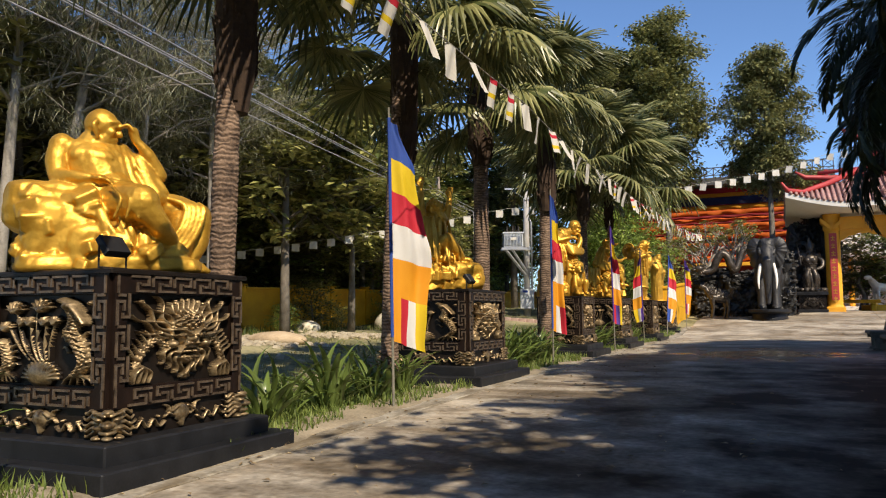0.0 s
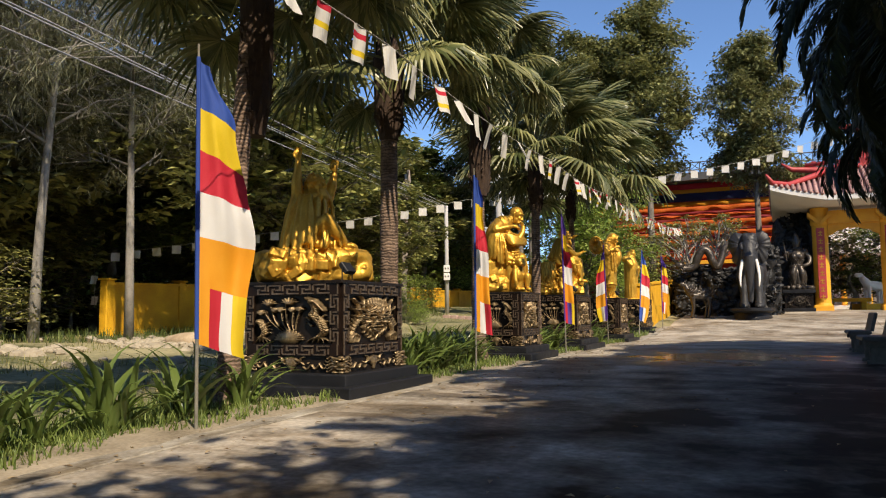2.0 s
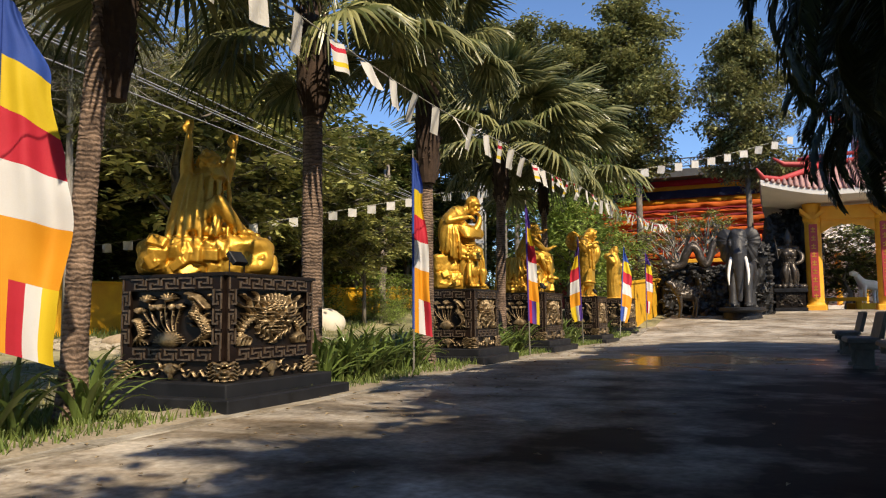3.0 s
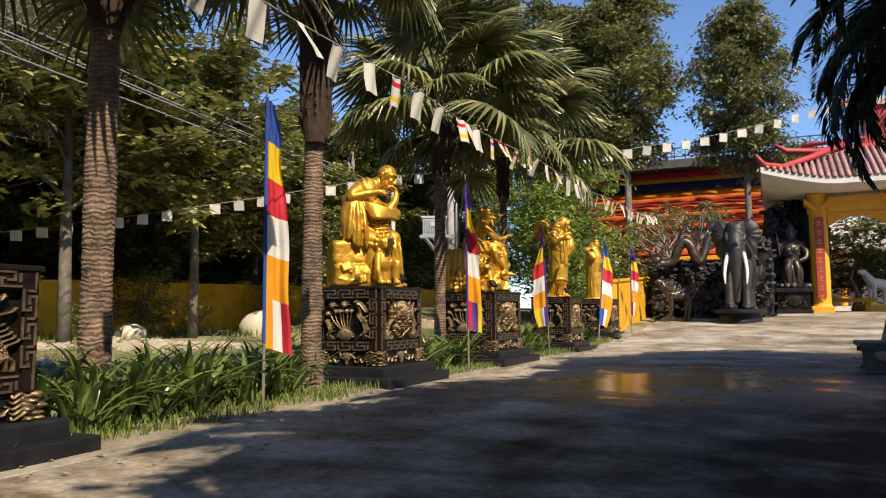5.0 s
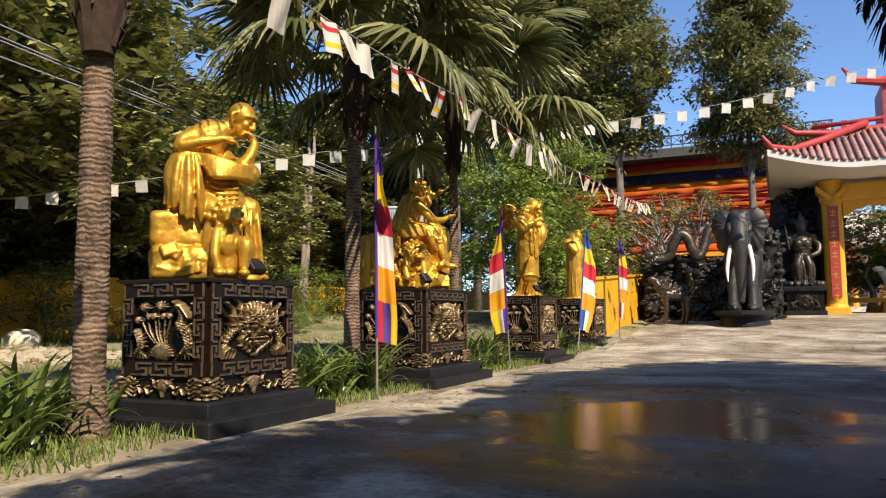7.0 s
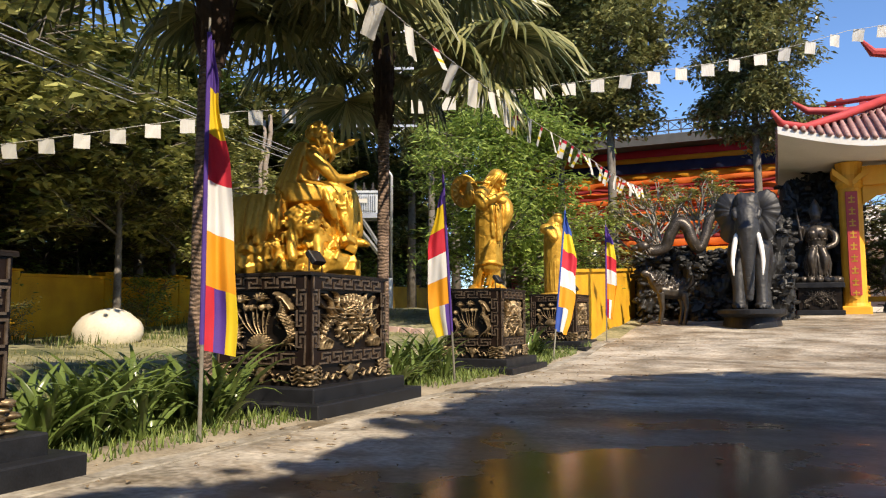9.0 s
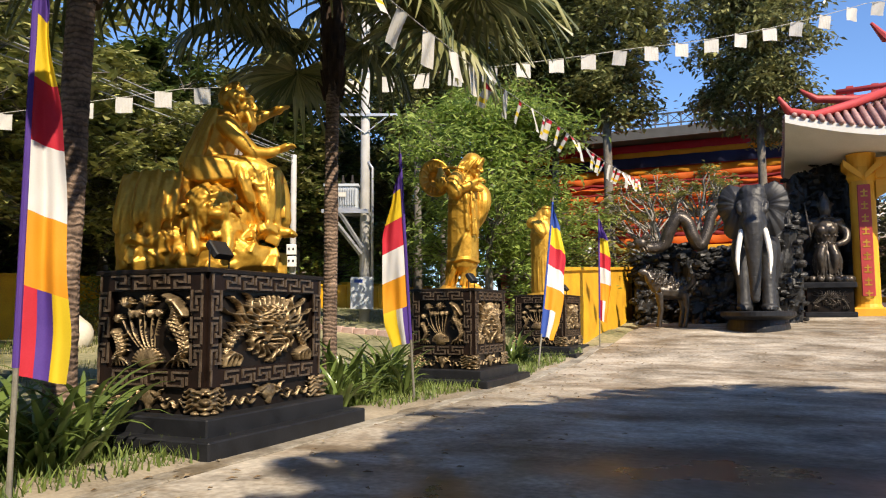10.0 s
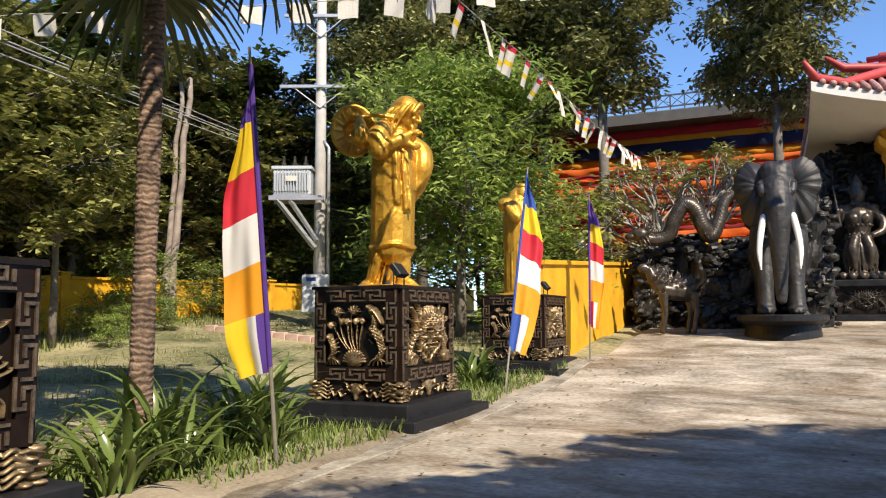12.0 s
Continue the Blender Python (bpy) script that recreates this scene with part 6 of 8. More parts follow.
for x, y, sc, turn in ((-16.6, 14.0, 0.9, 10), (-16.9, 25, 0.8, 80), (-16.9, 39.2, 0.42, 150), (-17.0, 31.6, 0.6, 221), (-16.8, 35.6, 0.78, 31), (-15.6, 33.4, 0.40, 75), (-15.1, 34.7, 0.34, 205), (-14.5, 32.8, 0.32, 311), (-13.6, 31.6, 0.28, 17), (-8.6, 40.5, 1.7, 71), (-6.4, 40.8, 1.5, 130), (-16.8, 30.8, 0.36, 52), (-15.8, 32.8, 0.3, 107), (-16.9, 27.2, 0.4, 118), (-16.4, 22.4, 0.38, 129), (-16.9, 38.6, 0.66, 141)):
    plant_tree("shrub", SHRUB[int(turn) % 2], x, y, sc, turn, "shrub")
for k in range(26):
    plant_tree("shrub", SHRUB[0], rnd.uniform(-33.5, -27.5), 22 + 2.1 * k, rnd.uniform(2.0, 2.8), rnd.uniform(0, 360), "shrub", "tall leafy undergrowth behind the yellow wall")
for x, y, sc, turn in ((-6.0, 45.8, 1.14, 0), (-8.6, 48.0, 1.05, 200), (-9.9, 46, 1.05, 120), (-13.0, 46, 1.1, 210), (-16.5, 48.5, 1.2, 280), (-12.5, 42, 0.9, 30)):
    plant_tree("airy", AIRY[0], x, y, sc, turn)
BROAD = tree_meshes(57, 16.5, 1.75, 0.44, 30, 14, 64, 0.25, LEAF_CANOPY, 0.17, 0.28, 0.1, 0.9, 0.24)
plant_tree("airy", BROAD, -0.35, 46.2, 1.0, 75, label="tall tree with large glossy leaves beside the gate")
for x, y, sc, turn, kind in ((-15.0, 20.6, 1.0, 100, "dense"), (-15.3, 25.2, 1.0, 200, "olive"), (-15.8, 29.4, 0.78, 140, "olive"), (-14.9, 31.2, 0.62, 200, "dense")):
    if kind:
        plant_tree(kind, LAWN[0 if turn == 100 else 1], x, y, sc, turn, label="tall leafy tree standing on the lawn before the wall")
PALE = material("pale_smooth_bark", (0.16, 0.145, 0.12), (0.40, 0.37, 0.33), 0.85, 0.0, 4.0, 0.5, 30.0)
WISPY = tree_meshes(101, 11.0, 2.6, 0.42, 18, 15, 90, 0.26, LEAF_GREY, 0.11, 0.24, 0.5, 1.6, 0.022)
WISPY[0].materials.clear()
WISPY[0].materials.append(PALE)
for x, y, sc, turn, tilt in ((-16.4, 12.3, 1.3, 0, (-8, 6)), (-15.7, 14.8, 1.05, 130, (0, 0)), (-16.5, 11.6, 1.3, 250, (-3, 2)), (-15.2, 17.2, 1.0, 60, (3, 0)), (-16.9, 9.4, 1.3, 200, (0, 0))):
    plant_tree("wispy", WISPY, x, y, sc, turn, label="slender pale-barked tree with fine hanging foliage", tilt=tilt)
plant_tree("fresh", FRESH, -7.4, 36.3, 1.08, 40, label="bright green leafy tree beside the yellow wall")

# ---- right side: shade trees and date palms ----


def date_frond(seed, length=3.2):
    """A feather leaf that arches out along +x and hangs its leaflets."""
    rnd = random.Random(seed)
    s = Shape()
    n = 12
    pts, p, ang = [], Vector((0, 0, 0)), 0.55
    for i in range(n + 1):
        pts.append(p.copy())
        p = p + Vector((math.cos(ang), 0, math.sin(ang))) * length / n
        ang -= 0.12 + 0.014 * i
    s.tube(pts, [0.035 * (1 - 0.85 * i / n) for i in range(n + 1)], 5)
    for i in range(n * 7):
        q = 0.12 + 0.88 * i / (n * 7)
        f = q * n
        k = min(n - 1, int(f))
        c, d = pts[k].lerp(pts[k + 1], f - k), (pts[k + 1] - pts[k]).normalized()
        ln = 0.62 * math.sin(math.pi * min(1, 0.18 + 0.8 * q)) + 0.12
        for sd in (-1, 1):
            ax = (d * 0.65 + Vector((0, sd * 0.75, 0.1 + rnd.uniform(-0.25, 0.2)))).normalized()
            side = ax.cross(Vector((0, 0, 1))).normalized() * 0.022
            droop = Vector((0, 0, -0.22 * ln))
            s.add([c, c + ax * ln * 0.5 - side, c + ax * ln + droop, c + ax * ln * 0.5 + side], [(0, 1, 2, 3)])
    return s


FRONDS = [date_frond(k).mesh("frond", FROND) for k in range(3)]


def date_palm(x, y, height, seed, fronds=30, reach=1.0):
    rnd = random.Random(seed)
    p = thing("date_palm", "dark shaded date palm with arching feather fronds", "palm tree", "date palms", at=pose(x, y, level(x, y) - 0.15))
    pts = [(0.03 * math.sin(i), 0.02 * math.cos(2 * i), height * i / 40) for i in range(41)]
    part("trunk", Shape().tube(pts, [0.2 * (1 + (0.08 if i % 2 else -0.05)) for i in range(41)], 12), TRUNK, p)
    for k in range(fronds):
        a, q = 2.399963 * k, k / fronds
        m = Matrix.Translation((0, 0, height + 0.2 * q)) @ pose(0, 0, 0, 0, 0, math.degrees(a)) @ pose(0, 0, 0, 0, 38 - 85 * q + rnd.uniform(-8, 8), 0) @ pose(0, 0, 0, rnd.uniform(-20, 20)) @ Matrix.Scale(reach * rnd.uniform(0.85, 1.1), 4)
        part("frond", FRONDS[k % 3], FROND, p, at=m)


for row in ((2.6, 12.6, 5.0, 9, 62, 0.86), (2.9, 9.4, 5.4, 10, 62, 0.90), (3.7, 16.0, 5.1, 7, 66, 0.95), (3.6, 19.6, 4.9, 8, 76, 0.98), (4.6, 22.0, 5.0, 11, 70, 0.92), (4.8, 17.0, 5.9, 1, 58, 1.0), (4.9, 18.2, 5.7, 6, 50, 1.1), (6.0, 16.6, 5.9, 5, 54, 1.15), (6.4, 13.2, 6.0, 2, 54, 1.15), (5.6, 9.0, 6.4, 3, 44, 1.1), (5.8, 3.0, 6.6, 4, 40, 1.1)):
    date_palm(*row)
SHADE = [tree_meshes(81 + k, 9.0, 3.8, 0.46, 26, 22, 56, 0.40, LEAF_DARK, 0.2, 0.36) for k in range(2)]
# Out of view: right-hand trees shade the road, others added to block sky.
for x, y, sc, turn in ((8.4, 17.4, 0.84, 0), (10.6, 20.0, 0.85, 40), (8.4, 13.8, 0.92, 90), (7.9, 10.2, 0.90, 150), (8.5, 6.4, 0.95, 180), (7.9, 2.6, 0.92, 240), (8.4, -1.4, 0.98, 30), (7.9, -5.4, 0.95, 80), (8.4, -9.6, 1.0, 130), (4.2, -13.0, 1.2, 50), (-1.4, -13.6, 1.2, 110), (-6.6, -12.4, 1.2, 20), (-11.0, -7.5, 1.1, 160), (11.6, 13.5, 1.0, 60), (12.0, 6.0, 1.1, 300), (12.2, -2.0, 1.1, 200), (16.5, 10.0, 1.2, 45), (19.0, 27.0, 1.2, 10), (18, 0, 1.3, 100)):
    t = thing("tree", "dense broadleaf tree out of view, shading the road", "tree", "shade trees by the road", at=pose(x, y, level(x, y) - 0.2, 0, 0, turn) @ Matrix.Scale(sc, 4))
    part("trunk", SHADE[int(turn / 10) % 2][0], BARK, t)
    part("crown", SHADE[int(turn / 10) % 2][1], LEAF_DARK, t)

# ---- flags ----
BANDS = ("blue", "yellow", "red", "white", "orange")


def flag(x, y, top, low, width, turn, seed, tilt=(0.0, 0.0), first="blue", stripes=("red", "white", "yellow"), slack=0.5, rest=0.0):
    """A long cloth flag that hangs from the top of a bamboo pole: five bands over a foot of upright stripes. slack: how deep its folds are; rest: how far its foot swings out."""
    z = level(x, y)
    f = thing("flag", "long five-coloured cloth flag hanging slack from a bamboo pole", "flag", "flags along the road", at=pose(x, y, z - 0.05, tilt[0], tilt[1], 0))
    tall = top - z
    part("pole", Shape().tube([(0, 0, 0), (0.004, 0, tall * 0.33), (-0.004, 0.004, tall * 0.66), (0, 0, tall + 0.1)], [0.016, 0.015, 0.013, 0.010], 8), BAMBOO, f)
    hang = top - low - 0.22 * width
    rows, cols = 60, 16
    ca, sa = math.cos(radians(turn)), math.sin(radians(turn))

    def cloth_at(q, r):
        """q from the top to the foot, r away from the pole."""
        full = ramp_value(q, [(0.0, 0.16), (0.16, 0.55), (0.40, 0.92), (0.62, 1.0), (0.85, 0.94), (1.0, 0.84)])
        sway = 0.05 * math.sin(q * 5.2 + seed) * r + rest * q * q
        out = width * full * r * (1 + 0.08 * math.sin(q * 11 + seed)) + sway
        fold = slack * width * (0.16 * math.sin(r * 6.5 + q * 3.1 + seed) * min(1, 2.5 * r) + 0.07 * math.sin(r * 13 - q * 6 + 2 * seed) * min(1, 2.5 * r)) + 0.02 * math.sin(q * 19 + seed) * r
        drop = width * r * (0.50 - 0.28 * q + 0.10 * math.sin(q * 6 + seed))
        return (out * ca - fold * sa, out * sa + fold * ca, tall - 0.04 - q * hang - drop * min(1, 0.35 + q * 2))

    def strip(q0, q1, r0=0.0, r1=1.0):
        s = Shape()
        n, m = max(4, int(rows * (q1 - q0))), max(4, int(cols * (r1 - r0)))
        vs = [cloth_at(q0 + (q1 - q0) * i / n, r0 + (r1 - r0) * j / m) for i in range(n + 1) for j in range(m + 1)]
        return s.add(vs, [(i * (m + 1) + j, i * (m + 1) + j + 1, (i + 1) * (m + 1) + j + 1, (i + 1) * (m + 1) + j) for i in range(n) for j in range(m)])

    edges = (0.0, 0.17, 0.32, 0.47, 0.63, 0.80)
    for k, key in enumerate((first,) + BANDS[1:]):
        part("band", strip(edges[k], edges[k + 1]), CLOTH[key], f, key + " cloth band", smooth=True)
    n = len(stripes)
    for k, key in enumerate(stripes):
        part("stripe", strip(0.80, 1.0, k / n, (k + 1) / n), CLOTH[key], f, key + " cloth stripe", smooth=True)
    part("sleeve", Shape().tube([(0, 0, tall - 0.02), (0, 0, tall - 0.5 * hang), (0, 0, tall - hang)], 0.019, 8), CLOTH[first if first == "purple" else "blue"], f, "narrow cloth sleeve laced round the pole")
    return f


flag(-3.92, 7.38, 3.40, 0.80, 0.50, 52, 1.0, (0, -1.0), stripes=("orange", "red", "white", "yellow"))
flag(-3.98, 13.90, 3.44, 0.82, 0.27, 40, 2.2, stripes=("orange", "white", "red"), slack=0.9)
flag(-3.88, 19.15, 3.42, 0.90, 0.225, 42, 3.1, (-1.5, -1.2), "purple", ("red", "purple", "yellow"), 0.9)
flag(-4.0, 24.31, 3.12, 0.90, 0.26, 205, 4.4, (7.5, 0.0), "purple", ("purple", "white", "yellow", "yellow"), 0.7)
flag(-3.97, 29.2, 3.62, 0.86, 0.34, 32, 5.3, (-20.0, 0.0), "blue", ("blue", "white", "orange"), 0.7)
flag(-3.70, 33.05, 3.42, 1.10, 0.26, 20, 6.5, (-4.0, 0.0), "purple", ("red", "white", "orange"), 0.8)

# ---- pennant strings ----


def pennant(colours, w, h, seed):
    """A little cloth flag that hangs from its upper edge at the origin, along x."""
    s = Shape()
    n, m = 6, 6
    bend = lambda u, v: (u * w, 0.05 * w * math.sin(6 * u + seed + 3 * v) + 0.25 * w * v * math.sin(seed * 2.3), -v * h)
    vs = [bend(j / m - 0.5, i / n) for i in range(n + 1) for j in range(m + 1)]
    s.v = vs
    for i in range(n):
        for j in range(m):
            s.f.append((i * (m + 1) + j, i * (m + 1) + j + 1, (i + 1) * (m + 1) + j + 1, (i + 1) * (m + 1) + j))
            s.k.append(min(len(colours) - 1, i * len(colours) // n))
    return s.mesh("pennant", [CLOTH[c] if c in CLOTH else PAPER for c in colours])


STRIPED = [pennant(("paper", "red", "paper", "paper", "yellow", "paper"), 0.21, 0.33, 1), pennant(("red", "paper", "paper", "yellow", "paper", "paper"), 0.20, 0.31, 2)] + [pennant(("paper", "paper", "paper"), 0.21, 0.32, k) for k in (3, 4.2, 5)]
PLAIN = [pennant(("paper", "paper"), 0.27, 0.26, k) for k in (0.2, 1.4, 2.9)]


def pennant_string(label, nodes, sag, step, meshes, seed, swing=25):
    rnd = random.Random(seed)
    t = thing("pennant_string", label, "bunting")
    pts = []
    for a, b in zip(nodes, nodes[1:]):
        a, b = Vector(a), Vector(b)
        n = max(2, int((b - a).length / 0.3))
        pts += [a.lerp(b, i / n) - Vector((0, 0, sag * 4 * (i / n) * (1 - i / n))) for i in range(n)]
    pts.append(Vector(nodes[-1]))
    part("cord", Shape().tube(pts, 0.006, 5), STRING, t)
    gone = 0.0
    for a, b in zip(pts, pts[1:]):
        gone += (b - a).length
        if gone >= step:
            gone = rnd.uniform(-0.12, 0.12) * step
            d = b - a
            m = Matrix.Translation(b - Vector((0, 0, 0.006))) @ pose(0, 0, 0, 0, 0, math.degrees(math.atan2(d.y, d.x))) @ pose(0, 0, 0, rnd.uniform(-swing, swing), 0, rnd.uniform(-12, 12))
            part("pennant", rnd.choice(meshes), PAPER, t, at=m)


pennant_string("string of small striped flags tied along the palms", [(-2.55, -3.0, 3.75), (-2.78, 8.7, 3.68), (-2.9, 15.0, 3.70), (-3.0, 20.0, 3.86), (-3.15, 27.5, 4.15), (-3.33, 36.8, 4.80)], 0.10, 0.33, STRIPED, 3)
pennant_string("string of plain white flags crossing over the road", [(-18.8, 19.2, 3.0), (-9.0, 25.8, 4.95), (-2.3, 30.2, 6.1), (1.75, 32.9, 7.3), (7.0, 36.4, 9.0)], 0.12, 0.55, PLAIN, 4, 12)
pennant_string("loose end of a white flag string hanging down a trunk", [(-18.8, 19.2, 3.0), (-18.8, 19.25, 1.4)], 0.0, 0.5, PLAIN, 5, 12)

# ---- poles and wires ----


def round_pole(name, label, x, y, top, r0, r1):
    z = level(x, y)
    p = thing(name, label, "utility pole", at=pose(x, y, z - 0.05))
    part("shaft", Shape().tube([(0, 0, 0), (0, 0, (top - z) * 0.5), (0, 0, top - z)], [r0, (r0 + r1) / 2, r1], 14), POLE_CONCRETE, p, smooth=True)
    return p


def transformer_pole():
    x, y = -11.9, 37.0
    p = round_pole("utility_pole", "grey concrete utility pole carrying a transformer", x, y, 11.0, 0.17, 0.13)
    m = pose(0, 0, 0, 0, 0, 24)
    for z, half in ((6.6, 1.1), (8.6, 1.0), (9.9, 0.9)):
        arm = part("crossarm", Shape().box((-half, -0.20, z - 0.04), (half, -0.13, z + 0.04), m=m).tube([m @ Vector((-half * 0.7, -0.16, z)), m @ Vector((0, -0.16, z - 0.6))], 0.02, 5).tube([m @ Vector((half * 0.7, -0.16, z)), m @ Vector((0, -0.16, z - 0.6))], 0.02, 5), STEEL, p)
        for u in (-0.9, -0.45, 0.45, 0.9):
            c = m @ Vector((u * half, -0.165, z + 0.04))
            part("insulator", Shape().tube([c, c + Vector((0, 0, 0.08)), c + Vector((0, 0, 0.10)), c + Vector((0, 0, 0.18))], [0.02, 0.055, 0.035, 0.05], 8), BLACK_BRONZE, arm)
    box = part("transformer", Shape().box((-1.22, -0.35, 3.60), (-0.20, 0.35, 4.27), m=m, bevel=0.02).box((-1.26, -0.40, 4.27), (-0.16, 0.40, 4.35), m=m, bevel=0.01), GREY_BOX, p, "grey finned transformer tank")
    for k in range(13):
        u = -1.17 + 0.074 * k
        part("cooling_fin", Shape().box((u, -0.44, 3.67), (u + 0.02, -0.352, 4.23), m=m), GREY_BOX, box)
    for u in (-1.0, -0.7, -0.4):
        c = m @ Vector((u, 0, 4.35))
        part("bushing", Shape().tube([c, c + Vector((0, 0, 0.12)), c + Vector((0, 0, 0.16)), c + Vector((0, 0, 0.34))], [0.06, 0.08, 0.045, 0.03], 8), BLACK_BRONZE, box)
    part("nameplate", Shape().box((-0.85, -0.449, 3.93), (-0.55, -0.442, 4.07), m=m), PAPER, box, "white plate with a line of small writing")
    part("platform", Shape().box((-1.32, -0.38, 3.43), (0.15, -0.30, 3.55), m=m).box((-1.32, 0.30, 3.43), (0.15, 0.38, 3.55), m=m).box((-1.2, -0.38, 3.55), (-0.2, 0.38, 3.59), m=m), STEEL, p)
    part("strut", Shape().tube([m @ Vector((-1.1, -0.34, 3.43)), m @ Vector((-0.1, -0.2, 2.15))], 0.075, 4), STEEL, p)
    part("strut", Shape().tube([m @ Vector((-0.75, -0.34, 3.43)), m @ Vector((-0.05, -0.2, 2.35))], 0.065, 4), STEEL, p)
    part("conduit", Shape().tube([m @ Vector((0.24, -0.1, 0.4)), m @ Vector((0.24, -0.1, 4.9)), m @ Vector((0.1, -0.1, 5.1))], 0.05, 8), STEEL, p, smooth=True)
    mb = part("meter_box", Shape().box((-0.40, -0.42, 0.44), (0.30, -0.19, 1.43), m=m, bevel=0.02), GREY_BOX, p, "pale grey metal meter cabinet")
    part("sign", Shape().box((-0.28, -0.428, 1.25), (-0.02, -0.422, 1.35), m=m), CLOTH["blue"], mb, "small blue warning plate")


transformer_pole()
small = round_pole("utility_pole", "slim grey concrete service pole with meter boxes", -14.9, 37.4, 6.7, 0.12, 0.09)
for z in (1.75, 2.15):
    b = part("meter", Shape().box((-0.16, -0.30, z), (0.16, -0.12, z + 0.34), m=pose(0, 0, 0, 0, 0, 24), bevel=0.02), WHITE_PLASTER, small, "white meter box")
    for u in (-0.07, 0.07):
        part("dial", Shape().box((u - 0.03, -0.306, z + 0.14), (u + 0.03, -0.301, z + 0.22), m=pose(0, 0, 0, 0, 0, 24)), DARK_STONE, b)
WEATHERED = material("weathered_grey_wood", (0.10, 0.075, 0.06), (0.38, 0.32, 0.27), 0.9, 0.0, 4.0, 0.7, 30.0, depth=0.02)
pair = thing("utility_pole", "pair of old leaning weathered poles among the trees", "pole", at=pose(-17.2, 37.0, level(-17.2, 37.0) - 0.2))
for dy, top, lean, r in ((-0.14, 7.5, 0.50, 0.10), (0.10, 7.8, 0.62, 0.13)):
    pts = [(0.04 * math.sin(1.9 * i + dy), dy + lean * (i / 12) ** 1.2 + 0.035 * math.sin(1.3 * i), top * i / 12) for i in range(13)]
    part("shaft", Shape().tube(pts, [r * (1 - 0.03 * i) for i in range(13)], 10), WEATHERED, pair, smooth=True)
for dx, z0, z1 in ((0.0, 5.25, 6.40), (0.12, 5.62, 6.55), (-0.10, 5.78, 6.62), (-0.25, 6.15, 6.75)):
    pts = [Vector((-8.5 - 6.4 * q + dx * (1 - q), 2 + 35.4 * q, z0 + (z1 - z0) * q - 0.5 * q * (1 - q))) for q in np.linspace(-0.25, 1, 30)]
    solid("overhead_wire", Shape().tube(pts, 0.014, 5), WIRE, "grey overhead cable running to the service pole", "cable", "overhead cables")

# ---- boulders and lawn clutter ----


def boulder(name, label, x, y, r, seed, mats=None):
    rnd = random.Random(seed)
    s = Shape().ball((0, 0, 0), r, seg=22, rings=14)
    s.v = [tuple(Vector(p) * (1 + 0.14 * noise.noise(Vector(p) * 1.6 + Vector((seed, 0, 0))) + 0.05 * noise.noise(Vector(p) * 5))) for p in s.v]
    return solid(name, s, mats or STONE, label, "boulder", smooth=True, at=pose(x, y, level(x, y) + r[2] * 0.3))


SANDSTONE = material("tan_sandstone", (0.30, 0.21, 0.12), (0.58, 0.46, 0.32), 0.9, 0.0, 3.0, 0.7, 20.0, depth=0.03)
boulder("boulder", "rounded pale limestone boulder on the lawn", -15.1, 28.5, (0.85, 0.75, 0.62), 4)
boulder("boulder", "low tan slab of rock on the lawn", -12.5, 16.8, (0.95, 0.45, 0.24), 7, SANDSTONE)
boulder("boulder", "small pinkish rock lying on the bare soil", -16.4, 24.0, (0.5, 0.4, 0.3), 9)


RUBBLE = material("dusty_rubble", (0.24, 0.20, 0.14), (0.48, 0.42, 0.32), 0.9, 0.0, 2.0, 0.5, 18.0)


PINK_BRICK = material("limewashed_brick", (0.42, 0.24, 0.19), (0.66, 0.50, 0.44), 0.85, 0.0, 6.0, 0.4, 40.0)


def rubble(count):
    """Loose pale stones on a bare strip of the lawn."""
    rnd = random.Random(14)
    s = Shape()
    for _ in range(count):
        x, y = rnd.gauss(-13.2, 1.3), rnd.uniform(11, 23.5)
        if noise.noise((x * 0.4, y * 0.3, 2)) < -0.05:
            continue
        r = rnd.uniform(0.03, 0.13) * (1.6 if rnd.random() < 0.08 else 1.0)
        m = pose(0, 0, 0, rnd.uniform(-20, 20), rnd.uniform(-20, 20), rnd.uniform(0, 360))
        s.ball((x, y, level(x, y) + 0.01), (r * 1.3, r, r * 0.6), seg=6, rings=4, m=m)
    solid("rubble", s, RUBBLE, "loose pale stones strewn over the bare soil", "stones", kind="stuff")


rubble(900)


edging = thing("garden_edging", "low pinkish brick edging across the lawn", "edging")
for k in range(12):
    x, y = -13.9 + 0.42 * k, 35.1 - 0.09 * k
    part("brick", Shape().box((-0.20, -0.06, -0.05), (0.20, 0.06, 0.13), bevel=0.012), PINK_BRICK, edging, at=pose(x, y, level(x, y), 0, 0, -12))


def litter(count):
    rnd = random.Random(8)
    s = Shape()
    for _ in range(count):
        x = EDGE + abs(rnd.gauss(0, 1.3)) - 0.2 if rnd.random() < 0.7 else rnd.uniform(-3.5, 4)
        y = rnd.uniform(1, 34)
        z = level(0, y) + 0.012
        a, ln = rnd.uniform(0, 6.28), rnd.uniform(0.03, 0.085)
        dx, dy = math.cos(a) * ln, math.sin(a) * ln
        s.add([(x, y, z), (x + dx * 0.5 - dy * 0.22, y + dy * 0.5 + dx * 0.22, z + 0.012), (x + dx, y + dy, z + 0.004), (x + dx * 0.5 + dy * 0.22, y + dy * 0.5 - dx * 0.22, z + 0.012)], [(0, 1, 2, 3)])
    solid("fallen_leaves", s, LITTER, "dry fallen leaves scattered over the concrete", "leaves", kind="stuff")


litter(900)

# ---- benches ----


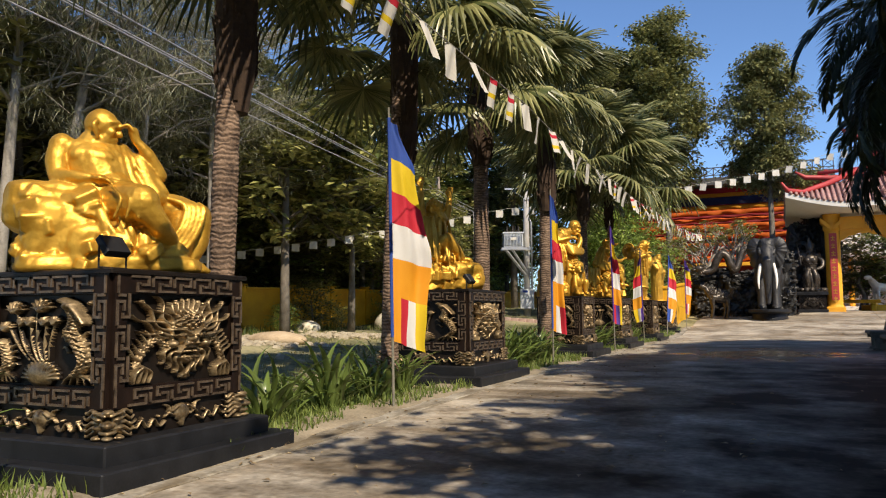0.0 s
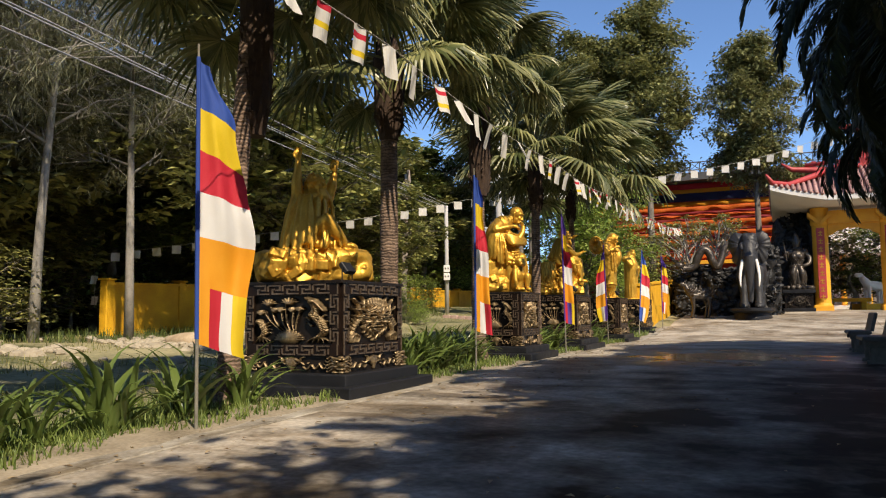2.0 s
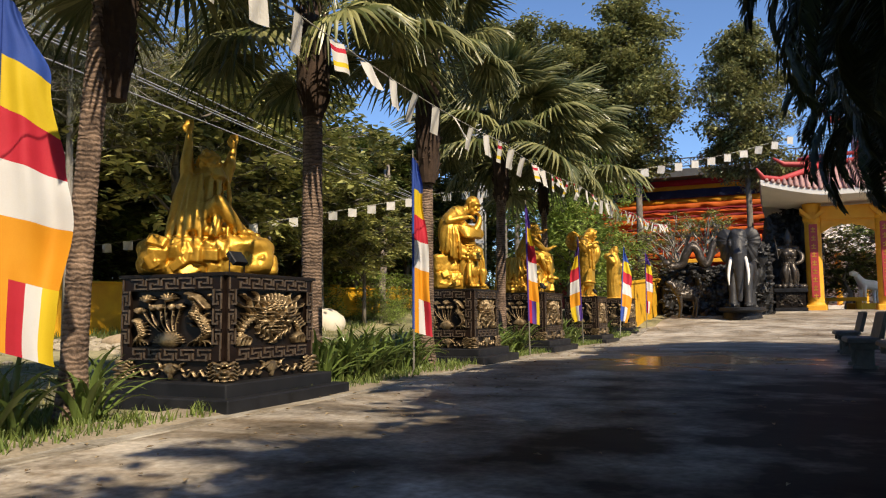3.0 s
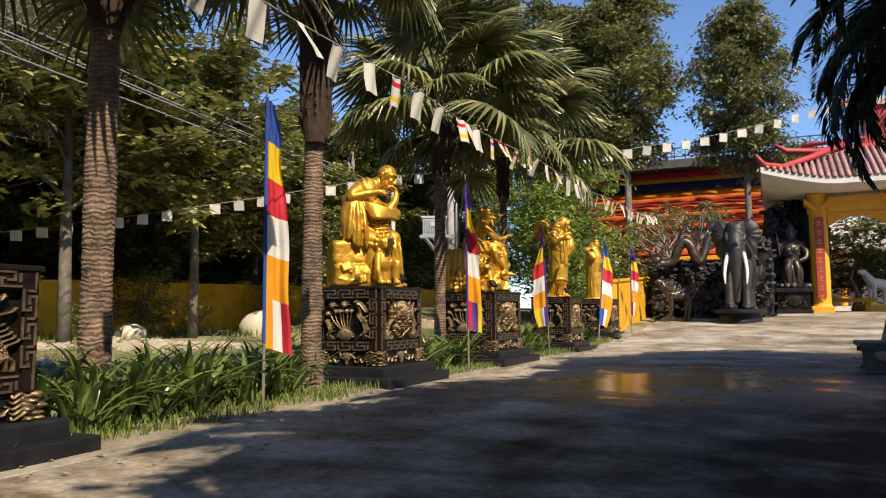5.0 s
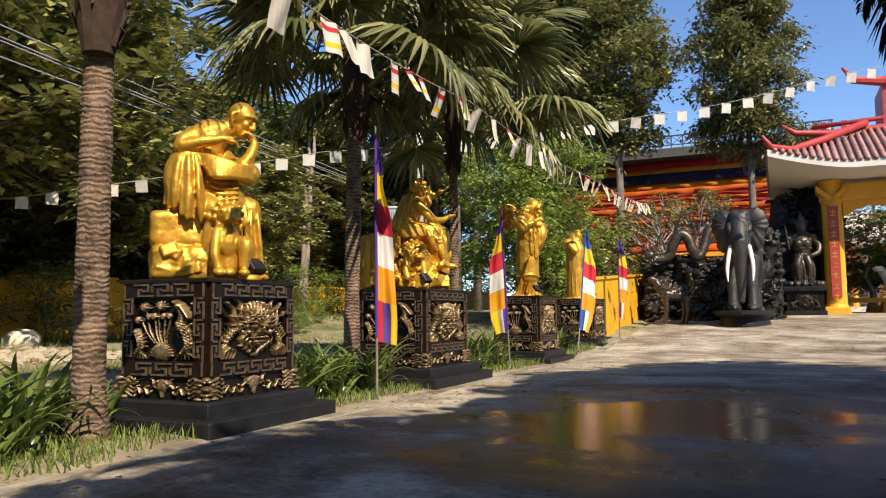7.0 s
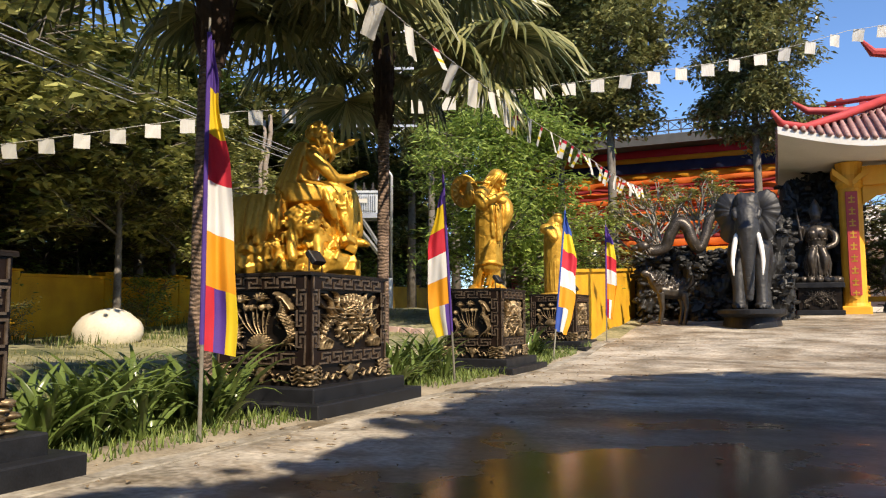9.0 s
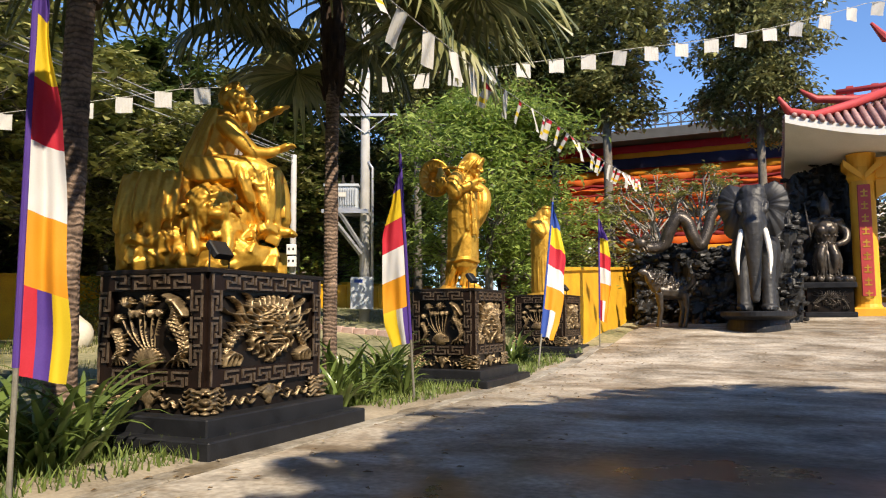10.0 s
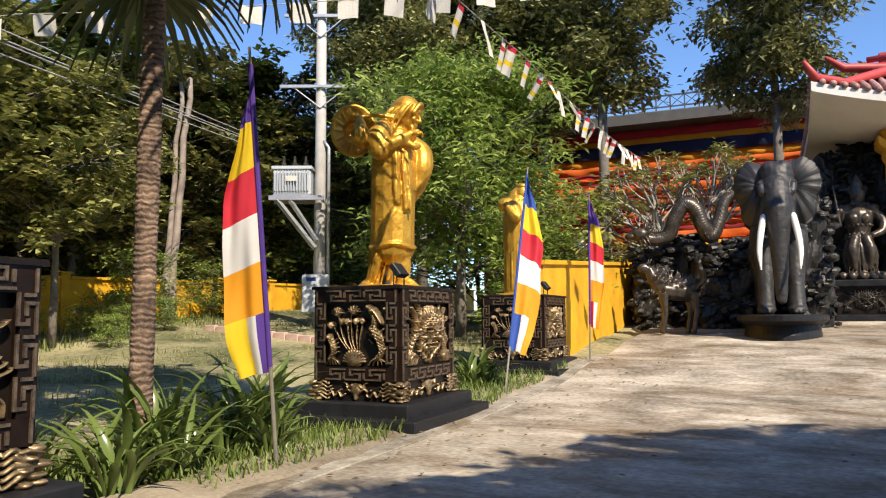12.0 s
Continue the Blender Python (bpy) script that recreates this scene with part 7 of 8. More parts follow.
def bench(x, y):
    b = thing("stone_bench", "grey terrazzo garden bench with a backrest", "bench", "benches by the road", at=pose(x, y, level(x, y)))
    part("seat", Shape().box((-0.22, -0.62, 0.40), (0.24, 0.62, 0.47), bevel=0.025), BENCH, b)
    part("backrest", Shape().box((-0.035, -0.62, 0.0), (0.035, 0.62, 0.42), m=pose(0.24, 0, 0.46, 0, 14, 0), bevel=0.025), BENCH, b)
    for s in (-0.42, 0.42):
        part("leg", Shape().box((-0.15, s - 0.05, -0.02), (0.20, s + 0.05, 0.06), bevel=0.015).box((-0.10, s - 0.045, 0.05), (0.16, s + 0.045, 0.30), bevel=0.02).box((-0.18, s - 0.05, 0.29), (0.22, s + 0.05, 0.405), bevel=0.02), BENCH, b)


bench(2.15, 21.9)
bench(2.05, 17.6)
bench(2.35, 15.6)

# ---- elephant, rockery, guardian ----


def build_elephant():
    e = thing("elephant_statue", "life-size dark grey elephant statue with white tusks on a black base", "statue")
    e.location = (-0.54, 36.6, 0.80)
    s = Shape()
    s.ball((0.0, 1.75, 2.10), (0.62, 1.40, 0.86), seg=24, rings=16)
    s.limb([(0, 0.9, 2.35), (0, 0.45, 2.62), (0, 0.15, 2.90)], [0.52, 0.44, 0.36])
    # skull: a broad dome that narrows to the trunk's root
    s.ball((0, 0.02, 3.28), (0.355, 0.36, 0.35), seg=20, rings=14)
    s.ball((-0.12, 0.0, 3.44), (0.20, 0.27, 0.20)).ball((0.12, 0.0, 3.44), (0.20, 0.27, 0.20))
    s.ball((0, -0.14, 3.02), (0.325, 0.27, 0.40), seg=20, rings=14)
    s.limb([(0, -0.20, 3.05), (0, -0.36, 2.72), (0, -0.44, 2.35), (0, -0.46, 1.90), (0, -0.46, 1.45), (0, -0.47, 1.02), (0, -0.50, 0.74)], [0.27, 0.265, 0.235, 0.185, 0.150, 0.120, 0.095], 18)
    for k in range(34):
        q = k / 33
        z = 0.86 + 1.72 * q
        y = -0.475 + 0.02 * q + 0.10 * max(0, q - 0.75)
        r = 0.112 + 0.135 * q ** 1.25
        s.tube([(0, y, z - 0.011), (0, y - 0.004, z), (0, y, z + 0.011)], [r, r + 0.012, r], 18)
    for sd in (-1, 1):
        s.limb([(sd * 0.25, -0.10, 3.18), (sd * 0.31, -0.24, 3.10), (sd * 0.27, -0.34, 2.92)], [0.085, 0.075, 0.085])
        s.ball((sd * 0.20, -0.32, 2.62), (0.13, 0.17, 0.28))
        s.limb([(sd * 0.20, -0.36, 2.56), (sd * 0.26, -0.42, 2.36)], [0.12, 0.095])
        s.limb([(sd * 0.30, 0.50, 2.10), (sd * 0.29, 0.34, 1.45), (sd * 0.29, 0.22, 0.95), (sd * 0.29, 0.16, 0.62)], [0.26, 0.185, 0.155, 0.175])
        s.ball((sd * 0.29, 0.10, 0.56), (0.195, 0.21, 0.10))
        s.limb([(sd * 0.36, 2.45, 1.9), (sd * 0.34, 2.50, 1.2), (sd * 0.33, 2.45, 0.55)], [0.36, 0.23, 0.20])
        for k in range(4):
            s.ball((sd * 0.29 + 0.12 * math.cos(-2.6 + 0.68 * k), 0.10 + 0.20 * math.sin(-2.6 + 0.68 * k), 0.51), 0.05, seg=8, rings=6)
    s.limb([(0, 3.10, 2.3), (0, 3.22, 1.8), (0, 3.18, 1.2)], [0.06, 0.045, 0.02])
    body = new("body", s.mesh("body", ELEPHANT))
    body.parent = e
    r = body.modifiers.new("skin", "REMESH")
    r.mode, r.voxel_size, r.use_smooth_shade = "VOXEL", 0.022, True
    m = body.modifiers.new("soften", "SMOOTH")
    m.factor, m.iterations = 0.5, 2
    d = body.modifiers.new("wrinkles", "DISPLACE")
    d.texture, d.texture_coords, d.strength, d.mid_level = UNEVEN, "LOCAL", 0.022, 0.5
    for sd in (-1, 1):
        ear = Shape()
        nu, nv = 16, 64
        hub = Vector((0.27, 0.02, 3.10))
        vs = []
        for back in (0, 1):
            for i in range(nv + 1):
                q = i / nv
                a = radians(104 - 190 * q)
                reach = ramp_value(q, [(0.0, 0.46), (0.25, 0.66), (0.50, 0.60), (0.72, 0.56), (0.90, 0.84), (1.0, 0.80)]) + 0.012 * math.cos(i * 0.95)
                for j in range(nu + 1):
                    u = j / nu
                    rib = (0.024 * math.cos(i * 0.70 + 1.5 * math.sin(i * 0.21)) + 0.010 * math.sin(i * 2.3)) * u * u
                    x, z = hub.x + reach * u * max(-0.02, math.cos(a)) * 0.98, hub.z + reach * u * math.sin(a)
                    vs.append((sd * x, hub.y - 0.16 * math.sin(u * 2.4) + (0.10 if sd > 0 else 0.30) * u * u + rib + 0.045 * back * (1 - 0.5 * u), z))
        fs, n = [], (nu + 1) * (nv + 1)
        for b in (0, n):
            for i in range(nv):
                for j in range(nu):
                    f = (b + i * (nu + 1) + j, b + i * (nu + 1) + j + 1, b + (i + 1) * (nu + 1) + j + 1, b + (i + 1) * (nu + 1) + j)
                    fs.append(f if (b == 0) == (sd > 0) else f[::-1])
        for i in range(nv):
            a, c = i * (nu + 1) + nu, (i + 1) * (nu + 1) + nu
            fs.append((a, c, c + n, a + n))
        part("ear", ear.add(vs, fs), ELEPHANT, e, "spread ribbed ear", smooth=True)
        part("tusk", Shape().limb([(sd * 0.27, -0.46, 2.42), (sd * 0.33, -0.60, 2.10), (sd * 0.37, -0.76, 1.72), (sd * 0.35, -0.92, 1.34)], [0.066, 0.066, 0.054, 0.018], 12), TUSK, e, "smooth white tusk", smooth=True)
        part("eye", Shape().ball((sd * 0.325, -0.29, 3.11), 0.038), DARK_STONE, e)
    base = Shape()
    ring = [((0.92 + 0.03 * noise.noise((a * 2, 0, 0))) * math.cos(a), 1.0 + 2.0 * math.sin(a)) for a in np.linspace(0, 2 * math.pi, 49)[:-1]]
    vs, fs = [], []
    for z, g in ((-0.3, 0.86), (0.05, 0.84), (0.24, 0.80), (0.32, 0.98), (0.34, 1.0), (0.43, 1.0), (0.455, 0.98), (0.46, 0.93)):
        vs += [(x * g, 1.0 + (y - 1.0) * g, z) for x, y in ring]
    for k in range(7):
        fs += [(k * 48 + i, k * 48 + (i + 1) % 48, (k + 1) * 48 + (i + 1) % 48, (k + 1) * 48 + i) for i in range(48)]
    fs.append(tuple(range(336, 384)))
    part("base", base.add(vs, fs), BLACK_PLINTH, e, "black oval stone base", smooth=False)


build_elephant()


def build_rockery():
    r = thing("rockery", "black painted artificial rock wall behind the elephant", "rockery")
    rnd = random.Random(12)
    for k in range(9):
        s = Shape()
        x, back = -3.9 + 0.72 * k, 2.9 if k > 5 else 0.0
        y0, top = 39.2 + back + 0.3 * math.sin(k * 2), 3.00 + 0.07 * k + 0.22 * math.sin(k * 1.9) + (0.8 if k == 5 else 0) + (2.4 if k > 5 else 0)
        rocky(s, (x - 0.15, y0, 0.5), (x + 0.95, y0 + 1.9, top), 30 + k, lumpy=1.6)
        for _ in range(120):
            z, q = rnd.uniform(0.7, top), rnd.uniform(0.06, 0.17)
            m = Matrix.Translation((x + rnd.uniform(-0.15, 0.95), y0 + 0.12 + rnd.uniform(-0.12, 0.16) + 0.5 * max(0, z - top + 0.5), z)) @ pose(0, 0, 0, rnd.uniform(-25, 25), rnd.uniform(-25, 25), rnd.uniform(0, 180))
            o = len(s.v)
            s.ball((0, 0, 0), (q * rnd.uniform(0.8, 1.5), q, q * rnd.uniform(0.3, 0.7)), seg=7, rings=5)
            s.v[o:] = [tuple(m @ (Vector(v) * (1 + 0.5 * noise.noise(Vector(v) * 9 + Vector((k, z, 0)))))) for v in s.v[o:]]
        part("rock", s, BLACK_ROCK, r)
    d = Shape()
    way = [Vector(p) for p in ((-3.62, 38.8, 3.20), (-3.35, 38.9, 3.12), (-3.02, 39.0, 3.22), (-2.86, 39.0, 3.62), (-2.62, 39.05, 3.98), (-2.36, 39.1, 3.84), (-2.22, 39.1, 3.45), (-2.04, 39.2, 3.18), (-1.86, 39.3, 3.50), (-1.70, 39.4, 4.05), (-1.42, 39.5, 4.22), (-1.20, 39.6, 3.80))]
    pts, rs = [], []
    n = 220
    for i in range(n):
        q = i / (n - 1)
        f = q * (len(way) - 1)
        k = min(len(way) - 2, int(f))
        p0, p1, p2, p3, u = way[max(0, k - 1)], way[k], way[k + 1], way[min(len(way) - 1, k + 2)], f - k
        pts.append(0.5 * (2 * p1 + (p2 - p0) * u + (2 * p0 - 5 * p1 + 4 * p2 - p3) * u * u + (3 * p1 - 3 * p2 + p3 - p0) * u ** 3))
        rs.append((0.11 + 0.080 * math.sin(math.pi * min(1, 0.1 + q * 0.95))) * (1.02 if i % 3 == 0 else 0.99))
    d.tube(pts, rs, 14)
    for i in range(4, n - 4, 3):
        p = Vector(pts[i])
        d.tube([p + Vector((0, 0, rs[i] * 0.7)), p + Vector((0.06, 0, rs[i] + 0.13))], [0.04, 0.005], 4)
        for a in (-0.5, 0.2, 0.9):
            d.ball(p + Vector((0, -math.cos(a), math.sin(a))) * rs[i] * 0.93, (0.035, 0.022, 0.03), seg=6, rings=4)
    hd = Vector((-3.66, 38.75, 3.26))
    d.ball(hd, (0.24, 0.20, 0.18))
    d.ball(hd + Vector((-0.22, -0.05, -0.05)), (0.16, 0.12, 0.09))
    for k in range(26):
        a = k * 0.52
        d.tube([hd + Vector((0.02, -0.05, 0)), hd + Vector((0.05 + 0.20 * math.cos(a * 1.7), -0.15, 0.05)) + Vector((0.30 * math.cos(a), 0, 0.42 * math.sin(a))) * (0.7 + 0.3 * (k % 2))], [0.04, 0.005], 5)
    for k in range(12):
        a = k * 0.52
        d.tube([hd + Vector((0.1, 0, 0)), hd + Vector((0.2 + 0.15 * math.cos(a), 0.1 * math.sin(2 * a), 0.34 * math.sin(a)))], [0.05, 0.006], 5)
    solid("dragon_statue", d, BLACK_BRONZE, "dark bronze dragon coiling along the rockery's top", "statue", smooth=True)


build_rockery()


def build_beast():
    s = Shape()
    s.tube([(0, 0.35, 0.95), (0, 0.0, 1.0), (0, -0.35, 1.02)], [0.2, 0.24, 0.22], 10)
    s.tube([(0, -0.35, 1.05), (0, -0.55, 1.3), (-0.05, -0.62, 1.5)], [0.18, 0.14, 0.11], 8)
    s.ball((-0.06, -0.72, 1.52), (0.10, 0.17, 0.11))
    for x, y in ((-0.12, -0.3), (0.12, -0.36), (-0.12, 0.32), (0.12, 0.36)):
        s.tube([(x, y, 0.95), (x, y + 0.05, 0.5), (x, y - 0.03, 0.02)], [0.11, 0.06, 0.06], 8)
    for k in range(16):
        q = k / 15
        s.tube([(0, -0.6 + 0.95 * q, 1.35 - 0.25 * min(1, 2 * q)), (0.12 * math.sin(5 * k), -0.52 + q, 1.6 - 0.2 * q)], [0.06, 0.012], 5)
    for k in range(60):
        a, q = k * 2.399, k / 59
        c = Vector((0.16 * math.cos(a), -0.55 + 0.9 * q, 1.28 - 0.22 * min(1, 2 * q) + 0.14 * math.sin(a)))
        s.tube([c, c + Vector((0.14 * math.cos(a), 0.10, 0.12 + 0.06 * math.sin(a * 3)))], [0.045, 0.01], 5)
    for sd in (-1, 1):
        s.tube([(sd * 0.05, -0.66, 1.60), (sd * 0.10, -0.55, 1.80)], [0.035, 0.006], 5)
    s.tube([(0, 0.4, 1.0), (0.1, 0.6, 1.25), (0.2, 0.6, 1.5)], [0.07, 0.1, 0.03], 8)
    sculpt("beast_statue", s, BLACK_BRONZE, "dark bronze maned beast standing before the rockery", "statue", pose(-2.72, 37.7, level(0, 37.7), 0, 0, -62), voxel=0.025, soft=1)


build_beast()


def build_guardian():
    p = thing("guardian_pedestal", "black stone pedestal with carved panels", "pedestal", at=pose(1.35, 41.2, level(0, 41.2) - 0.02))
    part("plinth", Shape().box((-0.68, -0.55, 0.0), (0.68, 0.55, 0.14), bevel=0.02), BLACK_PLINTH, p)
    part("body", Shape().box((-0.60, -0.47, 0.14), (0.60, 0.47, 0.84)), DARK_STONE, p)
    part("cap", Shape().box((-0.70, -0.57, 0.84), (0.70, 0.57, 1.0), bevel=0.03), BLACK_PLINTH, p)
    to3 = lambda u, v, d: (u - 0.52, -0.47 - 0.7 * d, 0.20 + v)
    part("relief", DRAGON.shape(1.04, 0.58, to3), [BLACK_BRONZE, DARK_STONE], p, "dark bronze relief", smooth=True)
    g = Shape()
    g.limb([(0, 0, 0.05), (0, 0, 0.7), (0, 0, 1.1), (0, 0, 1.6), (0, 0, 1.85)], [0.32, 0.30, 0.24, 0.34, 0.2], 12)
    g.ball((0, -0.02, 2.15), (0.17, 0.17, 0.21))
    g.limb([(0, 0, 2.22), (0, 0, 2.42), (0, 0, 2.66)], [0.19, 0.14, 0.03], 10)
    g.limb([(0.28, 0, 1.78), (0.52, 0.02, 1.5), (0.50, -0.1, 1.22), (0.28, -0.22, 1.1)], [0.13, 0.12, 0.10, 0.08], 8)
    g.limb([(-0.28, 0, 1.78), (-0.46, -0.1, 1.55), (-0.42, -0.32, 1.72)], [0.13, 0.12, 0.08], 8)
    g.limb([(-0.44, -0.36, 1.35), (-0.56, -0.36, 2.35)], [0.04, 0.025], 6)
    for k in range(12):
        a = math.pi * 2 * k / 12
        g.limb([(0.24 * math.cos(a), 0.24 * math.sin(a), 1.1), (0.36 * math.cos(a), 0.36 * math.sin(a), 0.6), (0.30 * math.cos(a + 0.3), 0.30 * math.sin(a + 0.3), 0.1)], [0.03, 0.05, 0.04], 6)
    for sd in (-1, 1):
        g.ball((sd * 0.31, -0.02, 1.80), (0.17, 0.17, 0.12))
        g.ball((sd * 0.13, -0.26, 1.52), (0.13, 0.10, 0.14))
        g.limb([(sd * 0.12, -0.28, 1.02), (sd * 0.20, -0.36, 0.70), (sd * 0.16, -0.30, 0.30)], [0.12, 0.13, 0.08])
        for k in range(4):
            g.limb([(sd * 0.30, -0.14, 1.86 - 0.05 * k), (sd * 0.42, -0.10, 1.78 - 0.06 * k), (sd * 0.46, 0.04, 1.70 - 0.06 * k)], 0.02)
    for z, r in ((1.14, 0.30), (1.06, 0.31), (1.36, 0.30), (1.90, 0.24)):
        for k in range(18):
            a = 2 * math.pi * k / 18
            g.ball((r * math.cos(a), r * 0.95 * math.sin(a), z), 0.034)
    for k in range(9):
        g.limb([(-0.22 + 0.05 * k, -0.30, 1.04), (-0.24 + 0.06 * k, -0.40 + 0.02 * abs(k - 4), 0.66), (-0.30 + 0.08 * k, -0.34, 0.16)], [0.014, 0.02, 0.018])
    for k in range(7):
        a = math.pi * (0.1 + 0.8 * k / 6)
        g.limb([(0.17 * math.cos(a), 0.02, 2.26), (0.27 * math.cos(a), 0.04, 2.30 + 0.16 * math.sin(a))], [0.04, 0.012])
    for k in range(16):
        a = math.pi * k / 8
        g.ball((0.6 * math.cos(a), 0.4 * math.sin(a), 0.08), (0.13, 0.12, 0.12))
    sculpt("guardian_statue", g, BLACK_BRONZE, "dark bronze standing guardian in armour with a staff", "statue", pose(1.35, 41.2, level(0, 41.2) + 0.985), voxel=0.018, soft=1)


build_guardian()
pier = thing("carved_pier", "black carved pier ending the yellow wall", "pier")
part("body", Shape().box((-4.5, 40.62, 0.6), (-3.7, 41.4, 2.85), bevel=0.03), DARK_STONE, pier)
cs = Shape()
for k in range(26):
    v = 0.15 + 0.07 * k
    tongue(cs, (0.4 + 0.2 * math.sin(k), v), (0.4 + 0.3 * math.sin(k * 1.7 + 1), v + 0.2), 0.07, 0.04, lambda u, v, d: (-4.5 + u, 40.62 - d, 0.8 + v), 0.2)
    tongue(cs, (0.4 + 0.2 * math.sin(k), v), (0.4 + 0.3 * math.sin(k * 1.3 + 2), v + 0.2), 0.07, 0.04, lambda u, v, d: (-3.7 + d, 40.62 + u, 0.8 + v), 0.2)
part("relief", cs, BRONZE, pier, "bronze pine branch relief")

# ---- gate ----


def build_gate():
    g = thing("temple_gate", "temple gate with yellow columns and a tiled roof with upturned corners", "gate")
    zg = level(0, 42)
    for x in (2.38, 5.15, 9.5):
        col = part("column", Shape().box((x - 0.42, 41.1, zg - 0.1), (x + 0.42, 41.94, zg + 0.22), bevel=0.04).tube([(x, 41.52, zg + 0.2), (x, 41.52, zg + 0.32), (x, 41.52, 5.1)], [0.40, 0.345, 0.34], 20).tube([(x, 41.52, 5.08), (x, 41.52, 5.2), (x, 41.52, 5.5), (x, 41.52, 5.9)], [0.36, 0.41, 0.36, 0.40], 20), YELLOW_DEEP, g, "yellow painted column", smooth=False)
        cap = Shape()
        for sd in (-1, 1):
            cap.add([(x + sd * 0.05, y, z) for y in (41.05, 41.98) for z in (5.10, 5.28)] + [(x + sd * 0.50, y, z) for y in (41.05, 41.98) for z in (5.50, 5.72)],
                    [(0, 1, 5, 4), (2, 6, 7, 3), (0, 4, 6, 2), (1, 3, 7, 5), (4, 5, 7, 6), (0, 2, 3, 1)])
        part("capital", cap, YELLOW_DEEP, col, "yellow bracket capital spreading like wings")
        panel = part("scroll_panel", Shape().box((x - 0.17, 41.13, zg + 0.55), (x + 0.17, 41.20, 4.95), bevel=0.015), RED_PAINT, col, "red hanging scroll board with gold writing")
        for k in range(9):
            z = 4.7 - 0.37 * k
            bar = Shape().box((x - 0.09, 41.122, z - 0.11), (x + 0.09, 41.128, z - 0.07)).box((x - 0.09, 41.122, z + 0.02), (x + 0.09, 41.128, z + 0.06)).box((x - 0.02, 41.123, z - 0.07), (x + 0.02, 41.127, z + 0.12))
            part("glyph_bar", bar, GOLD, panel, "gold bar of writing")
    part("lintel", Shape().box((2.7, 41.25, 5.15), (4.83, 41.8, 5.75), bevel=0.03).box((5.5, 41.25, 5.15), (9.2, 41.8, 5.75), bevel=0.03), YELLOW_DEEP, g)
    arch = Shape()
    n = 36
    vs = []
    for y in (41.38, 41.62):
        for k in range(n + 1):
            q = k / n
            vs += [(2.72 + 2.1 * q, y, 5.15), (2.72 + 2.1 * q, y, 4.55 + 0.42 * math.sin(math.pi * q) ** 0.7 - 0.05 * abs(math.sin(q * 16)))]
    m = 2 * (n + 1)
    fs = []
    for k in range(n):
        a = 2 * k
        fs += [(a, a + 1, a + 3, a + 2), (m + a, m + a + 2, m + a + 3, m + a + 1), (a + 1, m + a + 1, m + a + 3, a + 3)]
    part("arch_board", arch.add(vs, fs), YELLOW_DEEP, g, "carved yellow board with a scalloped lower edge")
    # roof: eaves that lift to the corner
    x0, x1, y0, y1 = 0.35, 13.0, 39.6, 48.0

    def eave(x, y):
        """How high the roof's rim lies: lifted near the corner."""
        c = max(0, 1 - (x - x0) / 2.6) * max(0, 1 - (y - y0) / 2.6)
        return 6.02 + 0.62 * c ** 1.4

    nx, ny = 30, 20
    soffit, top = Shape(), Shape()
    vs, us = [], []
    for j in range(ny + 1):
        for i in range(nx + 1):
            x, y = x0 + (x1 - x0) * (i / nx) ** 1.4, y0 + (y1 - y0) * (j / ny) ** 1.3
            inn = min(x - x0, y - y0)
            vs.append((x, y, eave(x, y) - 0.12 * min(1, inn) - 0.0))
            us.append((x, y, eave(x, y) + 0.22 + 0.52 * min(inn, 3.6) ** 0.95))
    fs = [(j * (nx + 1) + i, j * (nx + 1) + i + 1, (j + 1) * (nx + 1) + i + 1, (j + 1) * (nx + 1) + i) for j in range(ny) for i in range(nx)]
    part("soffit", soffit.add(vs, [f[::-1] for f in fs]), WHITE_PLASTER, g, "white plastered eaves underside", smooth=True)
    part("roof_deck", top.add(us, fs), ROOF_TILE, g, smooth=True)
    fas = Shape()
    for a, b in zip(np.linspace(0, 1, 25), np.linspace(0, 1, 25)[1:]):
        for f in (lambda q: (x0 + (x1 - x0) * q ** 1.4, y0), lambda q: (x0, y0 + (y1 - y0) * q ** 1.3)):
            p, q = f(a), f(b)
            zp, zq = eave(*p), eave(*q)
            fas.add([(p[0], p[1], zp), (q[0], q[1], zq), (q[0], q[1], zq + 0.24), (p[0], p[1], zp + 0.24)], [(0, 1, 2, 3)])
    part("fascia", fas, WHITE_PLASTER, g, "white fascia board")
    for k in range(52):
        x = 0.6 + 0.235 * k
        run = min(3.6, max(0.25, x - x0))
        tile = Shape()
        pts = [(x, y0 - 0.05 + run * q, eave(x, y0 + run * q) + 0.24 + 0.52 * (run * q) ** 0.95 + 0.02) for q in (0, 0.25, 0.5, 0.75, 1.0)]
        tile.tube(pts, 0.078, 8)
        part("barrel_tile", tile, ROOF_TILE, g, smooth=True)
    for k in range(30):
        y = y0 + 0.25 + 0.235 * k
        run = min(3.6, max(0.25, y - y0))
        tile = Shape().tube([(x0 - 0.05 + run * q, y, eave(x0 + run * q, y) + 0.24 + 0.52 * (run * q) ** 0.95 + 0.02) for q in (0, 0.25, 0.5, 0.75, 1.0)], 0.078, 8)
        part("barrel_tile", tile, ROOF_TILE, g, smooth=True)
    rid = Shape()
    rid.tube([(x0 - 0.15, y0 - 0.15, 7.35), (x0 + 0.1, y0 + 0.1, 6.98), (x0 + 0.8, y0 + 0.8, 6.95), (x0 + 1.9, y0 + 1.9, 7.45), (x0 + 3.4, y0 + 3.4, 8.25)], [0.05, 0.12, 0.13, 0.14, 0.14], 8)
    part("hip_ridge", rid, RED_PAINT, g, "red hip ridge with an upturned tip", smooth=True)
    top_r = Shape()
